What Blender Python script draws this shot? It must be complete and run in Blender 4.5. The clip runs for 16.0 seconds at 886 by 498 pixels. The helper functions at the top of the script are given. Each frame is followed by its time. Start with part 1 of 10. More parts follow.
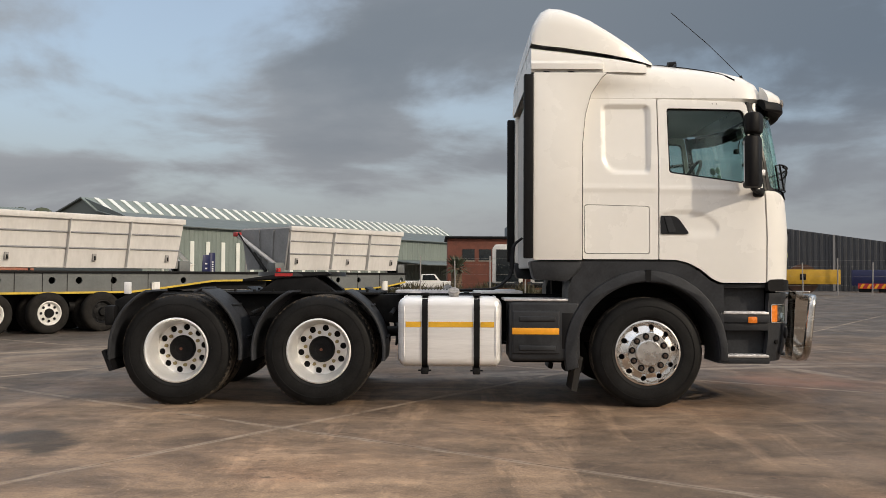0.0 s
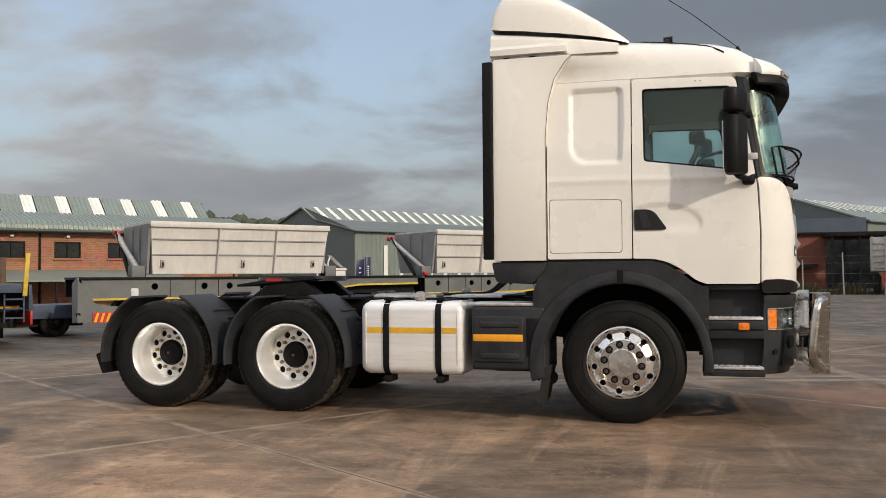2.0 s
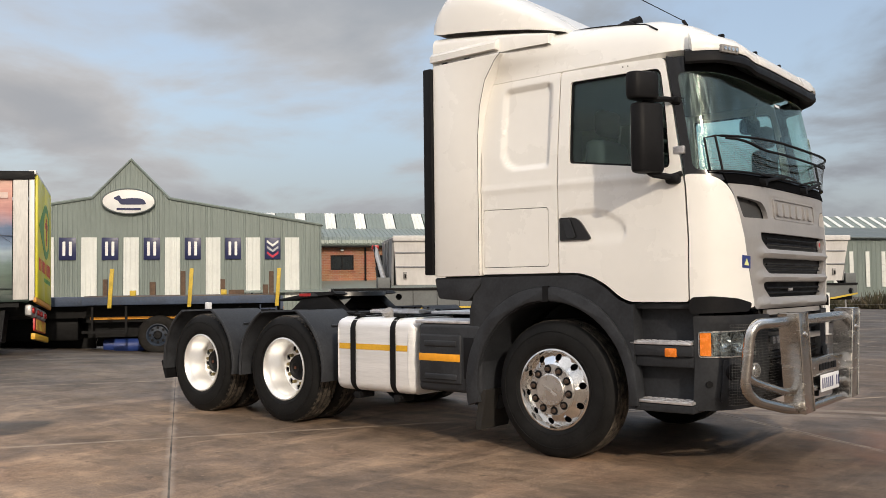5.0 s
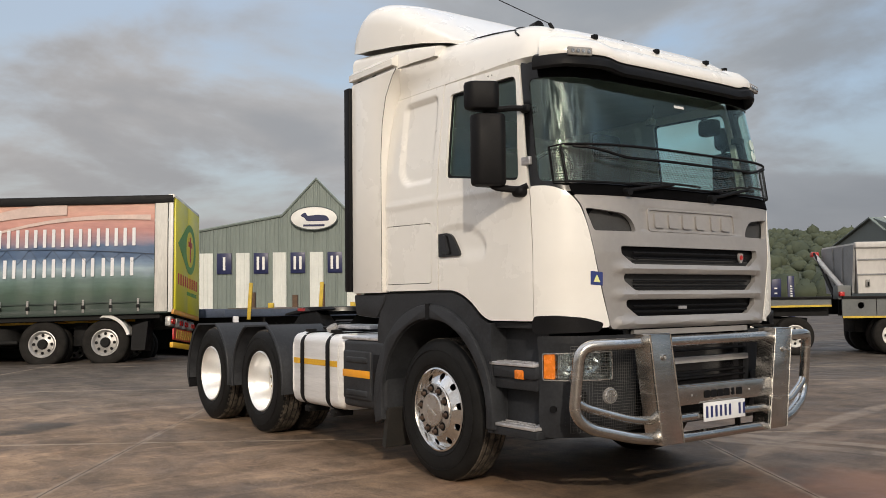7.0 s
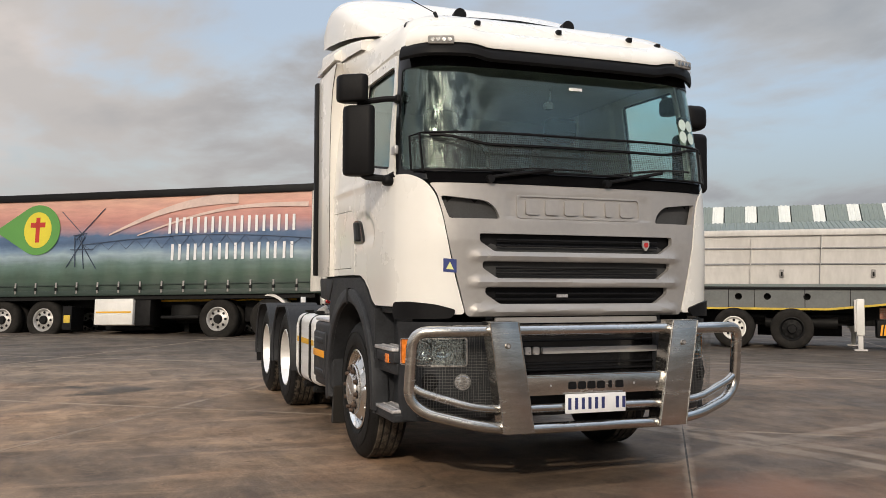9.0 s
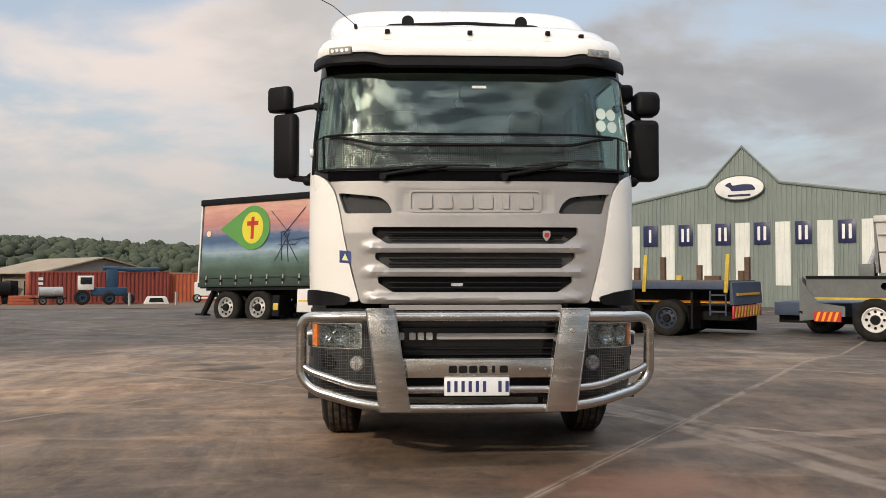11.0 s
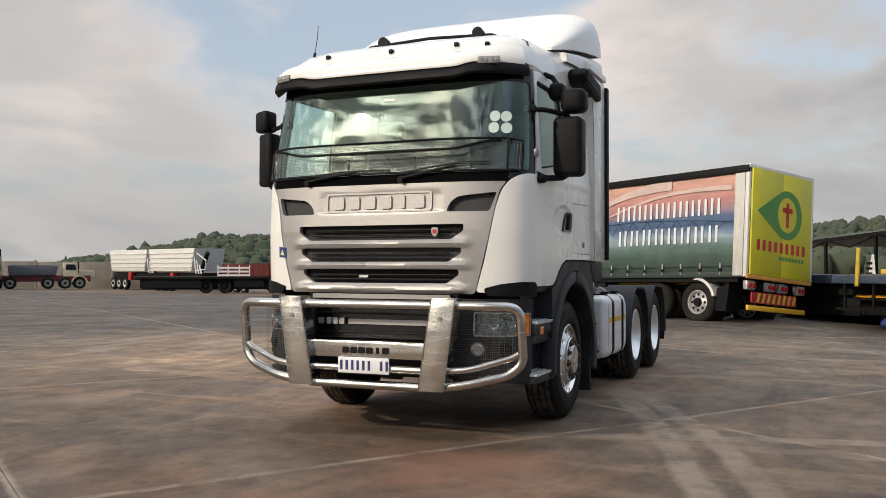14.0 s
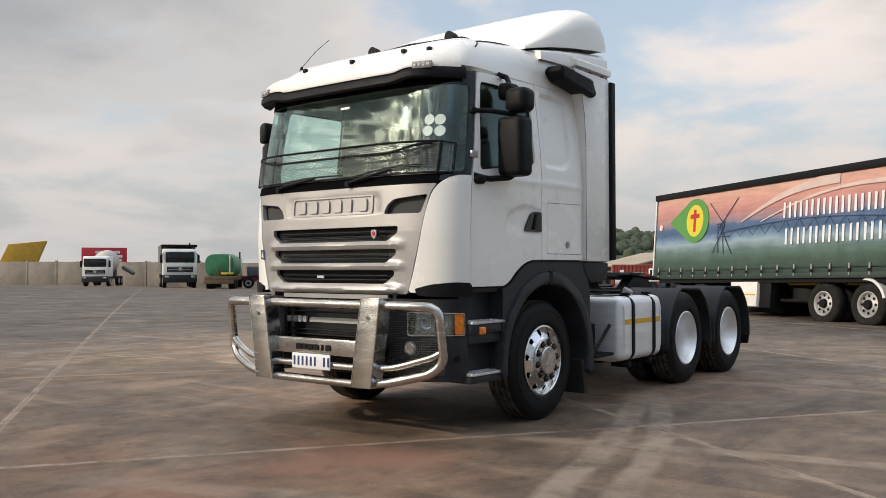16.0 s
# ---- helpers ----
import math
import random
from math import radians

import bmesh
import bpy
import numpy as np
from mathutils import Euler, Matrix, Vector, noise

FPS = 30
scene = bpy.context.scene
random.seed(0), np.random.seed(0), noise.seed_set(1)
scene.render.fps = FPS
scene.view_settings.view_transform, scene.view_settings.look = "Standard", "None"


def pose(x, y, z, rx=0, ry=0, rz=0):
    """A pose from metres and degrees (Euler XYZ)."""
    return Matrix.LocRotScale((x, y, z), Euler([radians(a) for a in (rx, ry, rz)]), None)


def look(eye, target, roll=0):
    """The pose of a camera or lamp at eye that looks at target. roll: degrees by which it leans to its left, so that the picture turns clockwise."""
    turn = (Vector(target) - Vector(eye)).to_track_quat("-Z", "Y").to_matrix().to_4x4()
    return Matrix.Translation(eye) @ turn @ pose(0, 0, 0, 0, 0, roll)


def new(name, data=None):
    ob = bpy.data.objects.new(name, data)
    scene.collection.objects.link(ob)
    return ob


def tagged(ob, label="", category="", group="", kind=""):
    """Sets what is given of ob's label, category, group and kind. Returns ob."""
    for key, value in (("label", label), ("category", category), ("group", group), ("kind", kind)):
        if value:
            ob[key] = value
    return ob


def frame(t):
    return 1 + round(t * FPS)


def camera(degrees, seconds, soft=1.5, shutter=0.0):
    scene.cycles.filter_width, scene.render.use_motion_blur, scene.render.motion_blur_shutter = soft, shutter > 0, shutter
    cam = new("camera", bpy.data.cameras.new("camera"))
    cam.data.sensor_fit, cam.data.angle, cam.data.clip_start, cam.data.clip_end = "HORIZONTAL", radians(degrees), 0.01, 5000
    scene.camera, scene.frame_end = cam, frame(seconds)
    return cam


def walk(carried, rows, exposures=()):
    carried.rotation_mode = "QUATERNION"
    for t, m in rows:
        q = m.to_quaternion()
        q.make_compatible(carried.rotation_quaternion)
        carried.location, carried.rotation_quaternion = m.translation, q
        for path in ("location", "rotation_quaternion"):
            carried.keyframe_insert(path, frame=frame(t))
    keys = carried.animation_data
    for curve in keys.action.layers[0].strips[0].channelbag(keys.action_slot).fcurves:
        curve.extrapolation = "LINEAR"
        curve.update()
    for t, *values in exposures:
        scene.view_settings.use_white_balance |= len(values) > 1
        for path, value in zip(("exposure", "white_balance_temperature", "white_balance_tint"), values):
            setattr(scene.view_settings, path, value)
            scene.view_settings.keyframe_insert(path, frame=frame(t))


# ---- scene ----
cam = camera(53.6, 16.0, soft=0.75)
PATH = [
    (0, (-1.976, -9.335, 1.232), (-1.962, -7.336, 1.29), 0.3),
    (0.5, (-1.34, -9.199, 1.233), (-1.459, -7.203, 1.286), 0.1),
    (1, (-0.747, -9.054, 1.242), (-1.002, -7.071, 1.287), -0.3),
    (1.5, (-0.174, -8.86, 1.244), (-0.559, -6.898, 1.3), -0.4),
    (2, (0.364, -8.661, 1.246), (-0.131, -6.724, 1.308), -0.4),
    (2.5, (0.915, -8.4, 1.249), (0.291, -6.501, 1.324), -0.2),
    (3, (1.465, -8.128, 1.245), (0.723, -6.272, 1.323), -0.1),
    (3.5, (2.018, -7.789, 1.257), (1.129, -5.999, 1.336), -0.5),
    (3.7, (2.235, -7.695, 1.272), (1.291, -5.933, 1.354), -0.5),
    (5.8, (4.165, -6.133, 1.296), (2.762, -4.712, 1.391), -0.8),
    (6, (4.342, -5.95, 1.301), (2.901, -4.567, 1.401), -0.8),
    (6.5, (4.759, -5.492, 1.304), (3.246, -4.189, 1.417), -0.8),
    (7, (5.2, -5.003, 1.31), (3.604, -3.803, 1.426), -0.7),
    (7.5, (5.565, -4.519, 1.314), (3.883, -3.444, 1.439), -0.9),
    (8, (5.946, -4.003, 1.314), (4.2, -3.034, 1.425), -0.8),
    (8.5, (6.22, -3.494, 1.318), (4.413, -2.642, 1.413), -0.3),
    (8.7, (6.307, -3.295, 1.308), (4.477, -2.493, 1.395), -0.1),
    (9, (6.538, -2.95, 1.316), (4.671, -2.237, 1.396), 0.2),
    (9.5, (6.798, -2.385, 1.317), (4.879, -1.828, 1.391), 0.3),
    (9.7, (6.904, -2.155, 1.317), (4.969, -1.652, 1.385), 0.3),
    (11.8, (7.701, 0.327, 1.311), (5.71, 0.157, 1.384), 0.1),
    (12, (7.734, 0.565, 1.317), (5.751, 0.318, 1.395), 0.2),
    (12.5, (7.767, 1.174, 1.311), (5.807, 0.788, 1.398), 0.3),
    (13, (7.765, 1.776, 1.318), (5.834, 1.259, 1.387), 0.3),
    (13.5, (7.685, 2.403, 1.311), (5.792, 1.762, 1.369), 0.1),
    (14, (7.613, 2.988, 1.312), (5.757, 2.243, 1.354), 0.1),
    (14.5, (7.435, 3.536, 1.318), (5.648, 2.637, 1.36), -0.0),
    (15, (7.26, 4.044, 1.314), (5.524, 3.05, 1.348), 0.0),
    (15.5, (6.999, 4.568, 1.32), (5.327, 3.472, 1.353), -0.2),
    (16, (6.64, 5.039, 1.318), (5.044, 3.833, 1.36), -0.1),
]
walk(cam, [(t, look(eye, target, roll)) for t, eye, target, roll in PATH], ((0.0, -0.08, 6980, 12), (2.0, -0.10, 6980, 12), (3.5, -0.06, 6930, 12), (6.0, 0.02, 6850, 13), (6.5, -0.12, 6850, 12), (7.5, -0.22, 6850, 12), (8.0, -0.17, 6850, 12), (9.5, -0.12, 6850, 12), (12.0, -0.03, 6850, 12), (13.5, -0.06, 6780, 11), (15.0, -0.06, 6700, 10), (16.0, 0.07, 6680, 10)))

scene.render.film_transparent = False

# ---- sky and sun ----
SUN = Vector((0.755, -0.482, 0.446)).normalized()
world = bpy.data.worlds.new("hazy_cloudy_sky")
world.use_nodes = True
scene.world = world


def build_sky():
    nt = world.node_tree
    n, l = nt.nodes, nt.links
    bg = n["Background"]
    tc = n.new("ShaderNodeTexCoord")
    sep = n.new("ShaderNodeSeparateXYZ")
    l.new(tc.outputs["Generated"], sep.inputs[0])
    sky = n.new("ShaderNodeTexSky")
    sky.sky_type, sky.sun_disc = "NISHITA", False
    sky.sun_elevation, sky.sun_rotation = math.asin(SUN.z), math.atan2(SUN.x, SUN.y)
    sky.dust_density, sky.air_density = 3.0, 1.2

    def math_node(op, a, b=None):
        m = n.new("ShaderNodeMath")
        m.operation = op
        for i, v in enumerate((a, b)):
            if v is None:
                continue
            if isinstance(v, (int, float)):
                m.inputs[i].default_value = v
            else:
                l.new(v, m.inputs[i])
        return m.outputs[0]

    # clouds lie on a flat layer overhead: stretch the direction by its height
    up = math_node("MAXIMUM", sep.outputs[2], 0.0)
    den = math_node("ADD", up, 0.22)
    comb = n.new("ShaderNodeCombineXYZ")
    l.new(math_node("DIVIDE", sep.outputs[0], den), comb.inputs[0])
    l.new(math_node("DIVIDE", sep.outputs[1], den), comb.inputs[1])
    l.new(math_node("MULTIPLY", up, 1.6), comb.inputs[2])

    def clouds(scale, detail, rough, shift):
        mp = n.new("ShaderNodeMapping")
        mp.inputs["Location"].default_value = shift
        l.new(comb.outputs[0], mp.inputs[0])
        t = n.new("ShaderNodeTexNoise")
        t.inputs["Scale"].default_value, t.inputs["Detail"].default_value = scale, detail
        t.inputs["Roughness"].default_value, t.inputs["Distortion"].default_value = rough, 0.25
        l.new(mp.outputs[0], t.inputs["Vector"])
        return t.outputs["Fac"]

    def ramp(fac, stops):
        r = n.new("ShaderNodeValToRGB")
        r.color_ramp.interpolation = "EASE"
        while len(r.color_ramp.elements) < len(stops):
            r.color_ramp.elements.new(0.5)
        for e, (p, c) in zip(r.color_ramp.elements, stops):
            e.position, e.color = p, (*c, 1)
        l.new(fac, r.inputs[0])
        return r.outputs[0]

    def mix(fac, a, b, mode="MIX"):
        m = n.new("ShaderNodeMix")
        m.data_type, m.blend_type = "RGBA", mode
        if isinstance(fac, (int, float)):
            m.inputs[0].default_value = fac
        else:
            l.new(fac, m.inputs[0])
        for s, v in ((6, a), (7, b)):
            if isinstance(v, tuple):
                m.inputs[s].default_value = (*v, 1)
            else:
                l.new(v, m.inputs[s])
        return m.outputs[2]

    big = clouds(0.50, 4.0, 0.46, (3.7, 1.2, 0.0))
    small = clouds(1.35, 7.0, 0.54, (7.1, 4.4, 2.0))
    # the rain bank lies to the north-east, the bright haze round the sun
    bank = math_node("ADD", math_node("MULTIPLY", sep.outputs[1], 0.13), math_node("MULTIPLY", sep.outputs[0], 0.07))
    cover = math_node("ADD", math_node("ADD", math_node("MULTIPLY", big, 0.72), math_node("MULTIPLY", small, 0.34)), bank)
    clear = mix(0.10, (0.39, 0.43, 0.49), sky.outputs[0], "MIX")
    cloud = ramp(cover, [(0.38, (0.86, 0.79, 0.76)), (0.47, (0.60, 0.59, 0.59)), (0.58, (0.40, 0.42, 0.45)), (0.74, (0.235, 0.265, 0.305))])
    mask = ramp(math_node("ADD", math_node("MULTIPLY", small, 0.75), math_node("MULTIPLY", big, 0.30)), [(0.44, (0, 0, 0)), (0.575, (1, 1, 1))])
    scaled = mix(1.0, clear, (0.84, 0.86, 0.88), "MULTIPLY")
    col = mix(mask, scaled, cloud)
    # the northern sky is a colder, bluer grey
    col = mix(1.0, col, ramp(sep.outputs[1], [(0.15, (1, 1, 1)), (0.80, (0.86, 0.94, 1.01))]), "MULTIPLY")
    # heaviest towards the north-east
    ne = math_node("ADD", math_node("MULTIPLY", sep.outputs[0], 0.72), math_node("MULTIPLY", sep.outputs[1], 0.69))
    col = mix(1.0, col, ramp(ne, [(0.70, (1, 1, 1)), (0.98, (0.74, 0.80, 0.86))]), "MULTIPLY")
    # haze near the horizon
    haze = ramp(sep.outputs[2], [(0.0, (1, 1, 1)), (0.24, (0, 0, 0))])
    hz = n.new("ShaderNodeMath")
    hz.operation = "MULTIPLY"
    l.new(haze, hz.inputs[0])
    hz.inputs[1].default_value = 0.72
    col = mix(hz.outputs[0], col, ramp(sep.outputs[1], [(0.0, (0.485, 0.488, 0.495)), (0.35, (0.42, 0.43, 0.445)), (0.85, (0.345, 0.36, 0.385))]))
    # an overcast sky is about three times as bright overhead as at the horizon
    bright = ramp(sep.outputs[2], [(0.0, (1, 1, 1)), (0.28, (1.0, 1.0, 1.0)), (0.40, (1.20, 1.19, 1.18)), (0.62, (2.1, 2.07, 2.04)), (1.0, (3.0, 2.95, 2.9))])
    col = mix(1.0, col, bright, "MULTIPLY")
    # glow round the veiled sun
    dot = n.new("ShaderNodeVectorMath")
    dot.operation = "DOT_PRODUCT"
    l.new(tc.outputs["Generated"], dot.inputs[0])
    dot.inputs[1].default_value = SUN
    glow = ramp(dot.outputs["Value"], [(0.88, (0, 0, 0)), (0.945, (0.40, 0.38, 0.33)), (0.982, (1.15, 1.08, 0.92)), (0.9965, (2.6, 2.45, 2.1)), (1.0, (8.0, 7.6, 6.6))])
    torn = clouds(7.5, 8.0, 0.52, (4.6, 1.9, 0.4))
    glow = mix(1.0, ramp(torn, [(0.42, (0.04, 0.045, 0.05)), (0.50, (0.35, 0.35, 0.34)), (0.57, (1, 1, 1))]), glow, "MULTIPLY")
    # the cloud shreds in front of the sun are dark themselves
    shred = ramp(torn, [(0.43, (0.30, 0.32, 0.35)), (0.50, (0.75, 0.76, 0.78)), (0.58, (1.35, 1.33, 1.28))])
    near_sun = ramp(dot.outputs["Value"], [(0.60, (0, 0, 0)), (0.86, (1, 1, 1))])
    col = mix(near_sun, col, mix(1.0, col, shred, "MULTIPLY"))
    col = mix(1.0, col, glow, "ADD")
    l.new(col, bg.inputs[0])
    bg.inputs[1].default_value = 1.0


build_sky()
sun = new("sun", bpy.data.lights.new("sun", "SUN"))
sun.data.energy, sun.data.angle, sun.data.color = 2.2, radians(1.1), (1.0, 0.90, 0.76)
sun.matrix_world = look(SUN * 100, (0, 0, 0))

# ---- materials ----


def mat(name, col, rough=0.5, metal=0.0, var=0.12, scale=6.0, bump=0.0, bscale=60.0, fine=0.0, coat=0.0, spec=0.5, streak=None, col2=None, edge=(0.4, 0.65), rvar=0.1):
    """A surface with colour drift at two scales, uneven roughness and fine relief, in object metres."""
    m = bpy.data.materials.new(name)
    m.use_nodes = True
    n, l = m.node_tree.nodes, m.node_tree.links
    b = n["Principled BSDF"]
    geo = n.new("ShaderNodeNewGeometry")
    mp = n.new("ShaderNodeMapping")
    l.new(geo.outputs["Position"], mp.inputs[0])
    if streak:
        mp.inputs["Scale"].default_value = streak
    t1 = n.new("ShaderNodeTexNoise")
    t1.inputs["Scale"].default_value, t1.inputs["Detail"].default_value, t1.inputs["Roughness"].default_value = scale, 6, 0.6
    l.new(mp.outputs[0], t1.inputs["Vector"])
    t2 = n.new("ShaderNodeTexNoise")
    t2.inputs["Scale"].default_value, t2.inputs["Detail"].default_value = scale * 9, 4
    l.new(mp.outputs[0], t2.inputs["Vector"])
    r = n.new("ShaderNodeValToRGB")
    lo = tuple(max(0, c * (1 - var)) for c in col) if col2 is None else col2
    hi = tuple(min(1, c * (1 + var)) for c in col) if col2 is None else col
    r.color_ramp.elements[0].position, r.color_ramp.elements[1].position = edge
    r.color_ramp.elements[0].color, r.color_ramp.elements[1].color = (*lo, 1), (*hi, 1)
    ad = n.new("ShaderNodeMath")
    ad.operation = "MULTIPLY_ADD"
    l.new(t2.outputs["Fac"], ad.inputs[0])
    ad.inputs[1].default_value = 0.3
    sub = n.new("ShaderNodeMath")
    sub.operation = "MULTIPLY"
    l.new(t1.outputs["Fac"], sub.inputs[0])
    sub.inputs[1].default_value = 0.7
    l.new(sub.outputs[0], ad.inputs[2])
    l.new(ad.outputs[0], r.inputs[0])
    l.new(r.outputs[0], b.inputs["Base Color"])
    rr = n.new("ShaderNodeMapRange")
    l.new(t1.outputs["Fac"], rr.inputs[0])
    rr.inputs[1].default_value, rr.inputs[2].default_value = 0.3, 0.7
    rr.inputs[3].default_value, rr.inputs[4].default_value = max(0.02, rough - rvar), min(1, rough + rvar)
    l.new(rr.outputs[0], b.inputs["Roughness"])
    b.inputs["Metallic"].default_value = metal
    b.inputs["Specular IOR Level"].default_value = spec
    if coat:
        b.inputs["Coat Weight"].default_value, b.inputs["Coat Roughness"].default_value = coat, 0.08
    if bump:
        t3 = n.new("ShaderNodeTexNoise")
        t3.inputs["Scale"].default_value, t3.inputs["Detail"].default_value = bscale, 5
        l.new(mp.outputs[0], t3.inputs["Vector"])
        bp = n.new("ShaderNodeBump")
        bp.inputs["Strength"].default_value, bp.inputs["Distance"].default_value = bump, 0.01
        l.new(t3.outputs["Fac"], bp.inputs["Height"])
        l.new(bp.outputs[0], b.inputs["Normal"])
    return m


def glass_mat(name, tint, gloss_rough=0.01, dark=1.0, ior=1.6):
    """A tinted pane: light passes through the tint, Fresnel alone drives the gloss."""
    m = bpy.data.materials.new(name)
    m.use_nodes = True
    n, l = m.node_tree.nodes, m.node_tree.links
    for x in list(n):
        if x.type != "OUTPUT_MATERIAL":
            n.remove(x)
    out = [x for x in n if x.type == "OUTPUT_MATERIAL"][0]
    tr = n.new("ShaderNodeBsdfTransparent")
    tr.inputs[0].default_value = (*[c * dark for c in tint], 1)
    gl = n.new("ShaderNodeBsdfGlossy")
    gl.inputs["Roughness"].default_value = gloss_rough
    gl.inputs["Color"].default_value = (0.88, 1.0, 0.95, 1)
    lw = n.new("ShaderNodeLayerWeight")
    lw.inputs["Blend"].default_value = 0.5
    pw = n.new("ShaderNodeMath")
    pw.operation = "POWER"
    l.new(lw.outputs["Facing"], pw.inputs[0])
    pw.inputs[1].default_value = 5.0
    fr = n.new("ShaderNodeMath")
    fr.operation = "MULTIPLY_ADD"
    l.new(pw.outputs[0], fr.inputs[0])
    f0 = ((ior - 1) / (ior + 1)) ** 2
    fr.inputs[1].default_value, fr.inputs[2].default_value = 1 - f0, f0
    mx = n.new("ShaderNodeMixShader")
    l.new(fr.outputs[0], mx.inputs[0])
    l.new(tr.outputs[0], mx.inputs[1])
    l.new(gl.outputs[0], mx.inputs[2])
    l.new(mx.outputs[0], out.inputs[0])
    return m


WHITE = mat("white_truck_paint", (0.85, 0.83, 0.785), 0.28, var=0.018, scale=1.3, coat=0.4, bump=0.006, bscale=5, rvar=0.05)
PLASTIC = mat("dark_grey_moulded_plastic", (0.027, 0.029, 0.033), 0.50, var=0.3, scale=5, bump=0.10, bscale=350, spec=0.25)
BLACK = mat("black_rubber_trim", (0.008, 0.008, 0.009), 0.55, var=0.25, scale=8, bump=0.05, bscale=200, spec=0.15)
MATTBLACK = mat("dull_black_cowl", (0.0035, 0.0035, 0.004), 0.9, var=0.3, scale=8, spec=0.04)
GLOSSBLACK = mat("gloss_black_trim", (0.008, 0.008, 0.009), 0.16, var=0.2, scale=5)
CABIN = mat("dark_cabin_trim", (0.045, 0.046, 0.048), 0.8, var=0.2, scale=10)
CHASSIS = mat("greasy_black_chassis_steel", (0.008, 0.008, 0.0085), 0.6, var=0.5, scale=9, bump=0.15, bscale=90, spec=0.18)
TYRE = mat("tyre_rubber", (0.0105, 0.0105, 0.0105), 0.62, var=0.4, scale=7, bump=0.12, bscale=120, spec=0.18)
TREAD = mat("dusty_tyre_tread", (0.13, 0.108, 0.086), 0.9, var=0.4, scale=14, bump=0.4, bscale=120, col2=(0.012, 0.012, 0.012), spec=0.2)
ALU = mat("polished_aluminium_rim", (0.80, 0.79, 0.77), 0.20, 1.0, var=0.10, scale=9, bump=0.02, bscale=80, rvar=0.1)
RIMPAINT = mat("bright_aluminium_rim", (0.90, 0.90, 0.89), 0.34, 0.62, var=0.04, scale=5, rvar=0.03)
TANK = mat("brushed_aluminium_tank", (0.85, 0.85, 0.85), 0.36, 0.32, var=0.08, scale=3, bump=0.05, bscale=140, streak=(0.4, 1, 6), rvar=0.08)
CHECKER = mat("checker_plate_aluminium", (0.66, 0.65, 0.66), 0.42, 0.7, var=0.2, scale=12, bump=0.5, bscale=70)
STAINLESS = mat("stainless_steel_tube", (0.60, 0.58, 0.55), 0.20, 1.0, var=0.14, scale=5, bump=0.05, bscale=120, streak=(1, 0.5, 4), rvar=0.12)
SILVER = mat("silver_grey_grille_paint", (0.385, 0.370, 0.36), 0.44, 0.35, var=0.06, scale=3, bump=0.02, bscale=300)
EMBOSS = mat("raised_silver_lettering", (0.50, 0.48, 0.465), 0.28, 0.6, var=0.05, scale=5)
GLASS = glass_mat("green_tinted_glass", (0.88, 0.97, 0.94), ior=1.74)
SIDEGLASS = glass_mat("dark_tinted_side_glass", (0.80, 0.90, 0.89), ior=1.5)
CLEAR = glass_mat("clear_lamp_glass", (0.86, 0.89, 0.90), 0.02)
ORANGE = mat("amber_lens", (0.85, 0.22, 0.02), 0.25, var=0.12, scale=30, coat=0.6)
REDLENS = mat("red_lens", (0.5, 0.02, 0.02), 0.25, var=0.15, scale=30, coat=0.6)
LAMPBACK = mat("grey_lamp_bowl", (0.62, 0.62, 0.62), 0.22, 0.8, var=0.3, scale=30)
REFLECTOR = mat("lamp_reflector", (0.75, 0.75, 0.74), 0.15, 0.9, var=0.3, scale=40)
YELLOWTAPE = mat("yellow_reflective_tape", (0.72, 0.40, 0.03), 0.42, var=0.10, scale=14)
ORANGETAPE = mat("orange_reflective_tape", (0.86, 0.36, 0.02), 0.42, var=0.08, scale=14)
PLATE = mat("white_number_plate", (0.78, 0.79, 0.80), 0.35, var=0.03, scale=10)
INK = mat("dark_blue_ink", (0.025, 0.035, 0.13), 0.5, var=0.1, scale=20)
SEAT = mat("grey_seat_fabric", (0.10, 0.10, 0.105), 0.95, var=0.2, scale=20, bump=0.3, bscale=200)
DISC = mat("pale_green_paper_disc", (0.62, 0.74, 0.68), 0.6, var=0.06, scale=20)
BLUESTICK = mat("blue_sticker", (0.03, 0.05, 0.20), 0.4, var=0.1, scale=20)
PALEYELLOW = mat("pale_yellow_sticker", (0.75, 0.78, 0.35), 0.5, var=0.05, scale=20)
RED = mat("red_enamel", (0.45, 0.03, 0.03), 0.35, var=0.15, scale=12)
CHIP = mat("scratched_grey_primer", (0.30, 0.29, 0.28), 0.7, var=0.3, scale=40)

# ---- mesh tools ----


def mesh_object(name, bm, material, parent=None, label="", sharp=34):
    me = bpy.data.meshes.new(name)
    bm.to_mesh(me)
    bm.free()
    me.materials.append(material)
    me.shade_smooth()
    me.set_sharp_from_angle(angle=radians(sharp))
    ob = new(name, me)
    if parent:
        ob.parent = parent
    if label:
        ob["label"] = label
    return ob


def part(name, bm, material, parent, label="", sharp=34):
    return mesh_object(name, bm, material, parent, label, sharp)


def thing(name, label, category, m=None, group="", kind=""):
    ob = new(name)
    ob.empty_display_size = 0.3
    if m is not None:
        ob.matrix_basis = m
    return tagged(ob, label, category, group, kind)


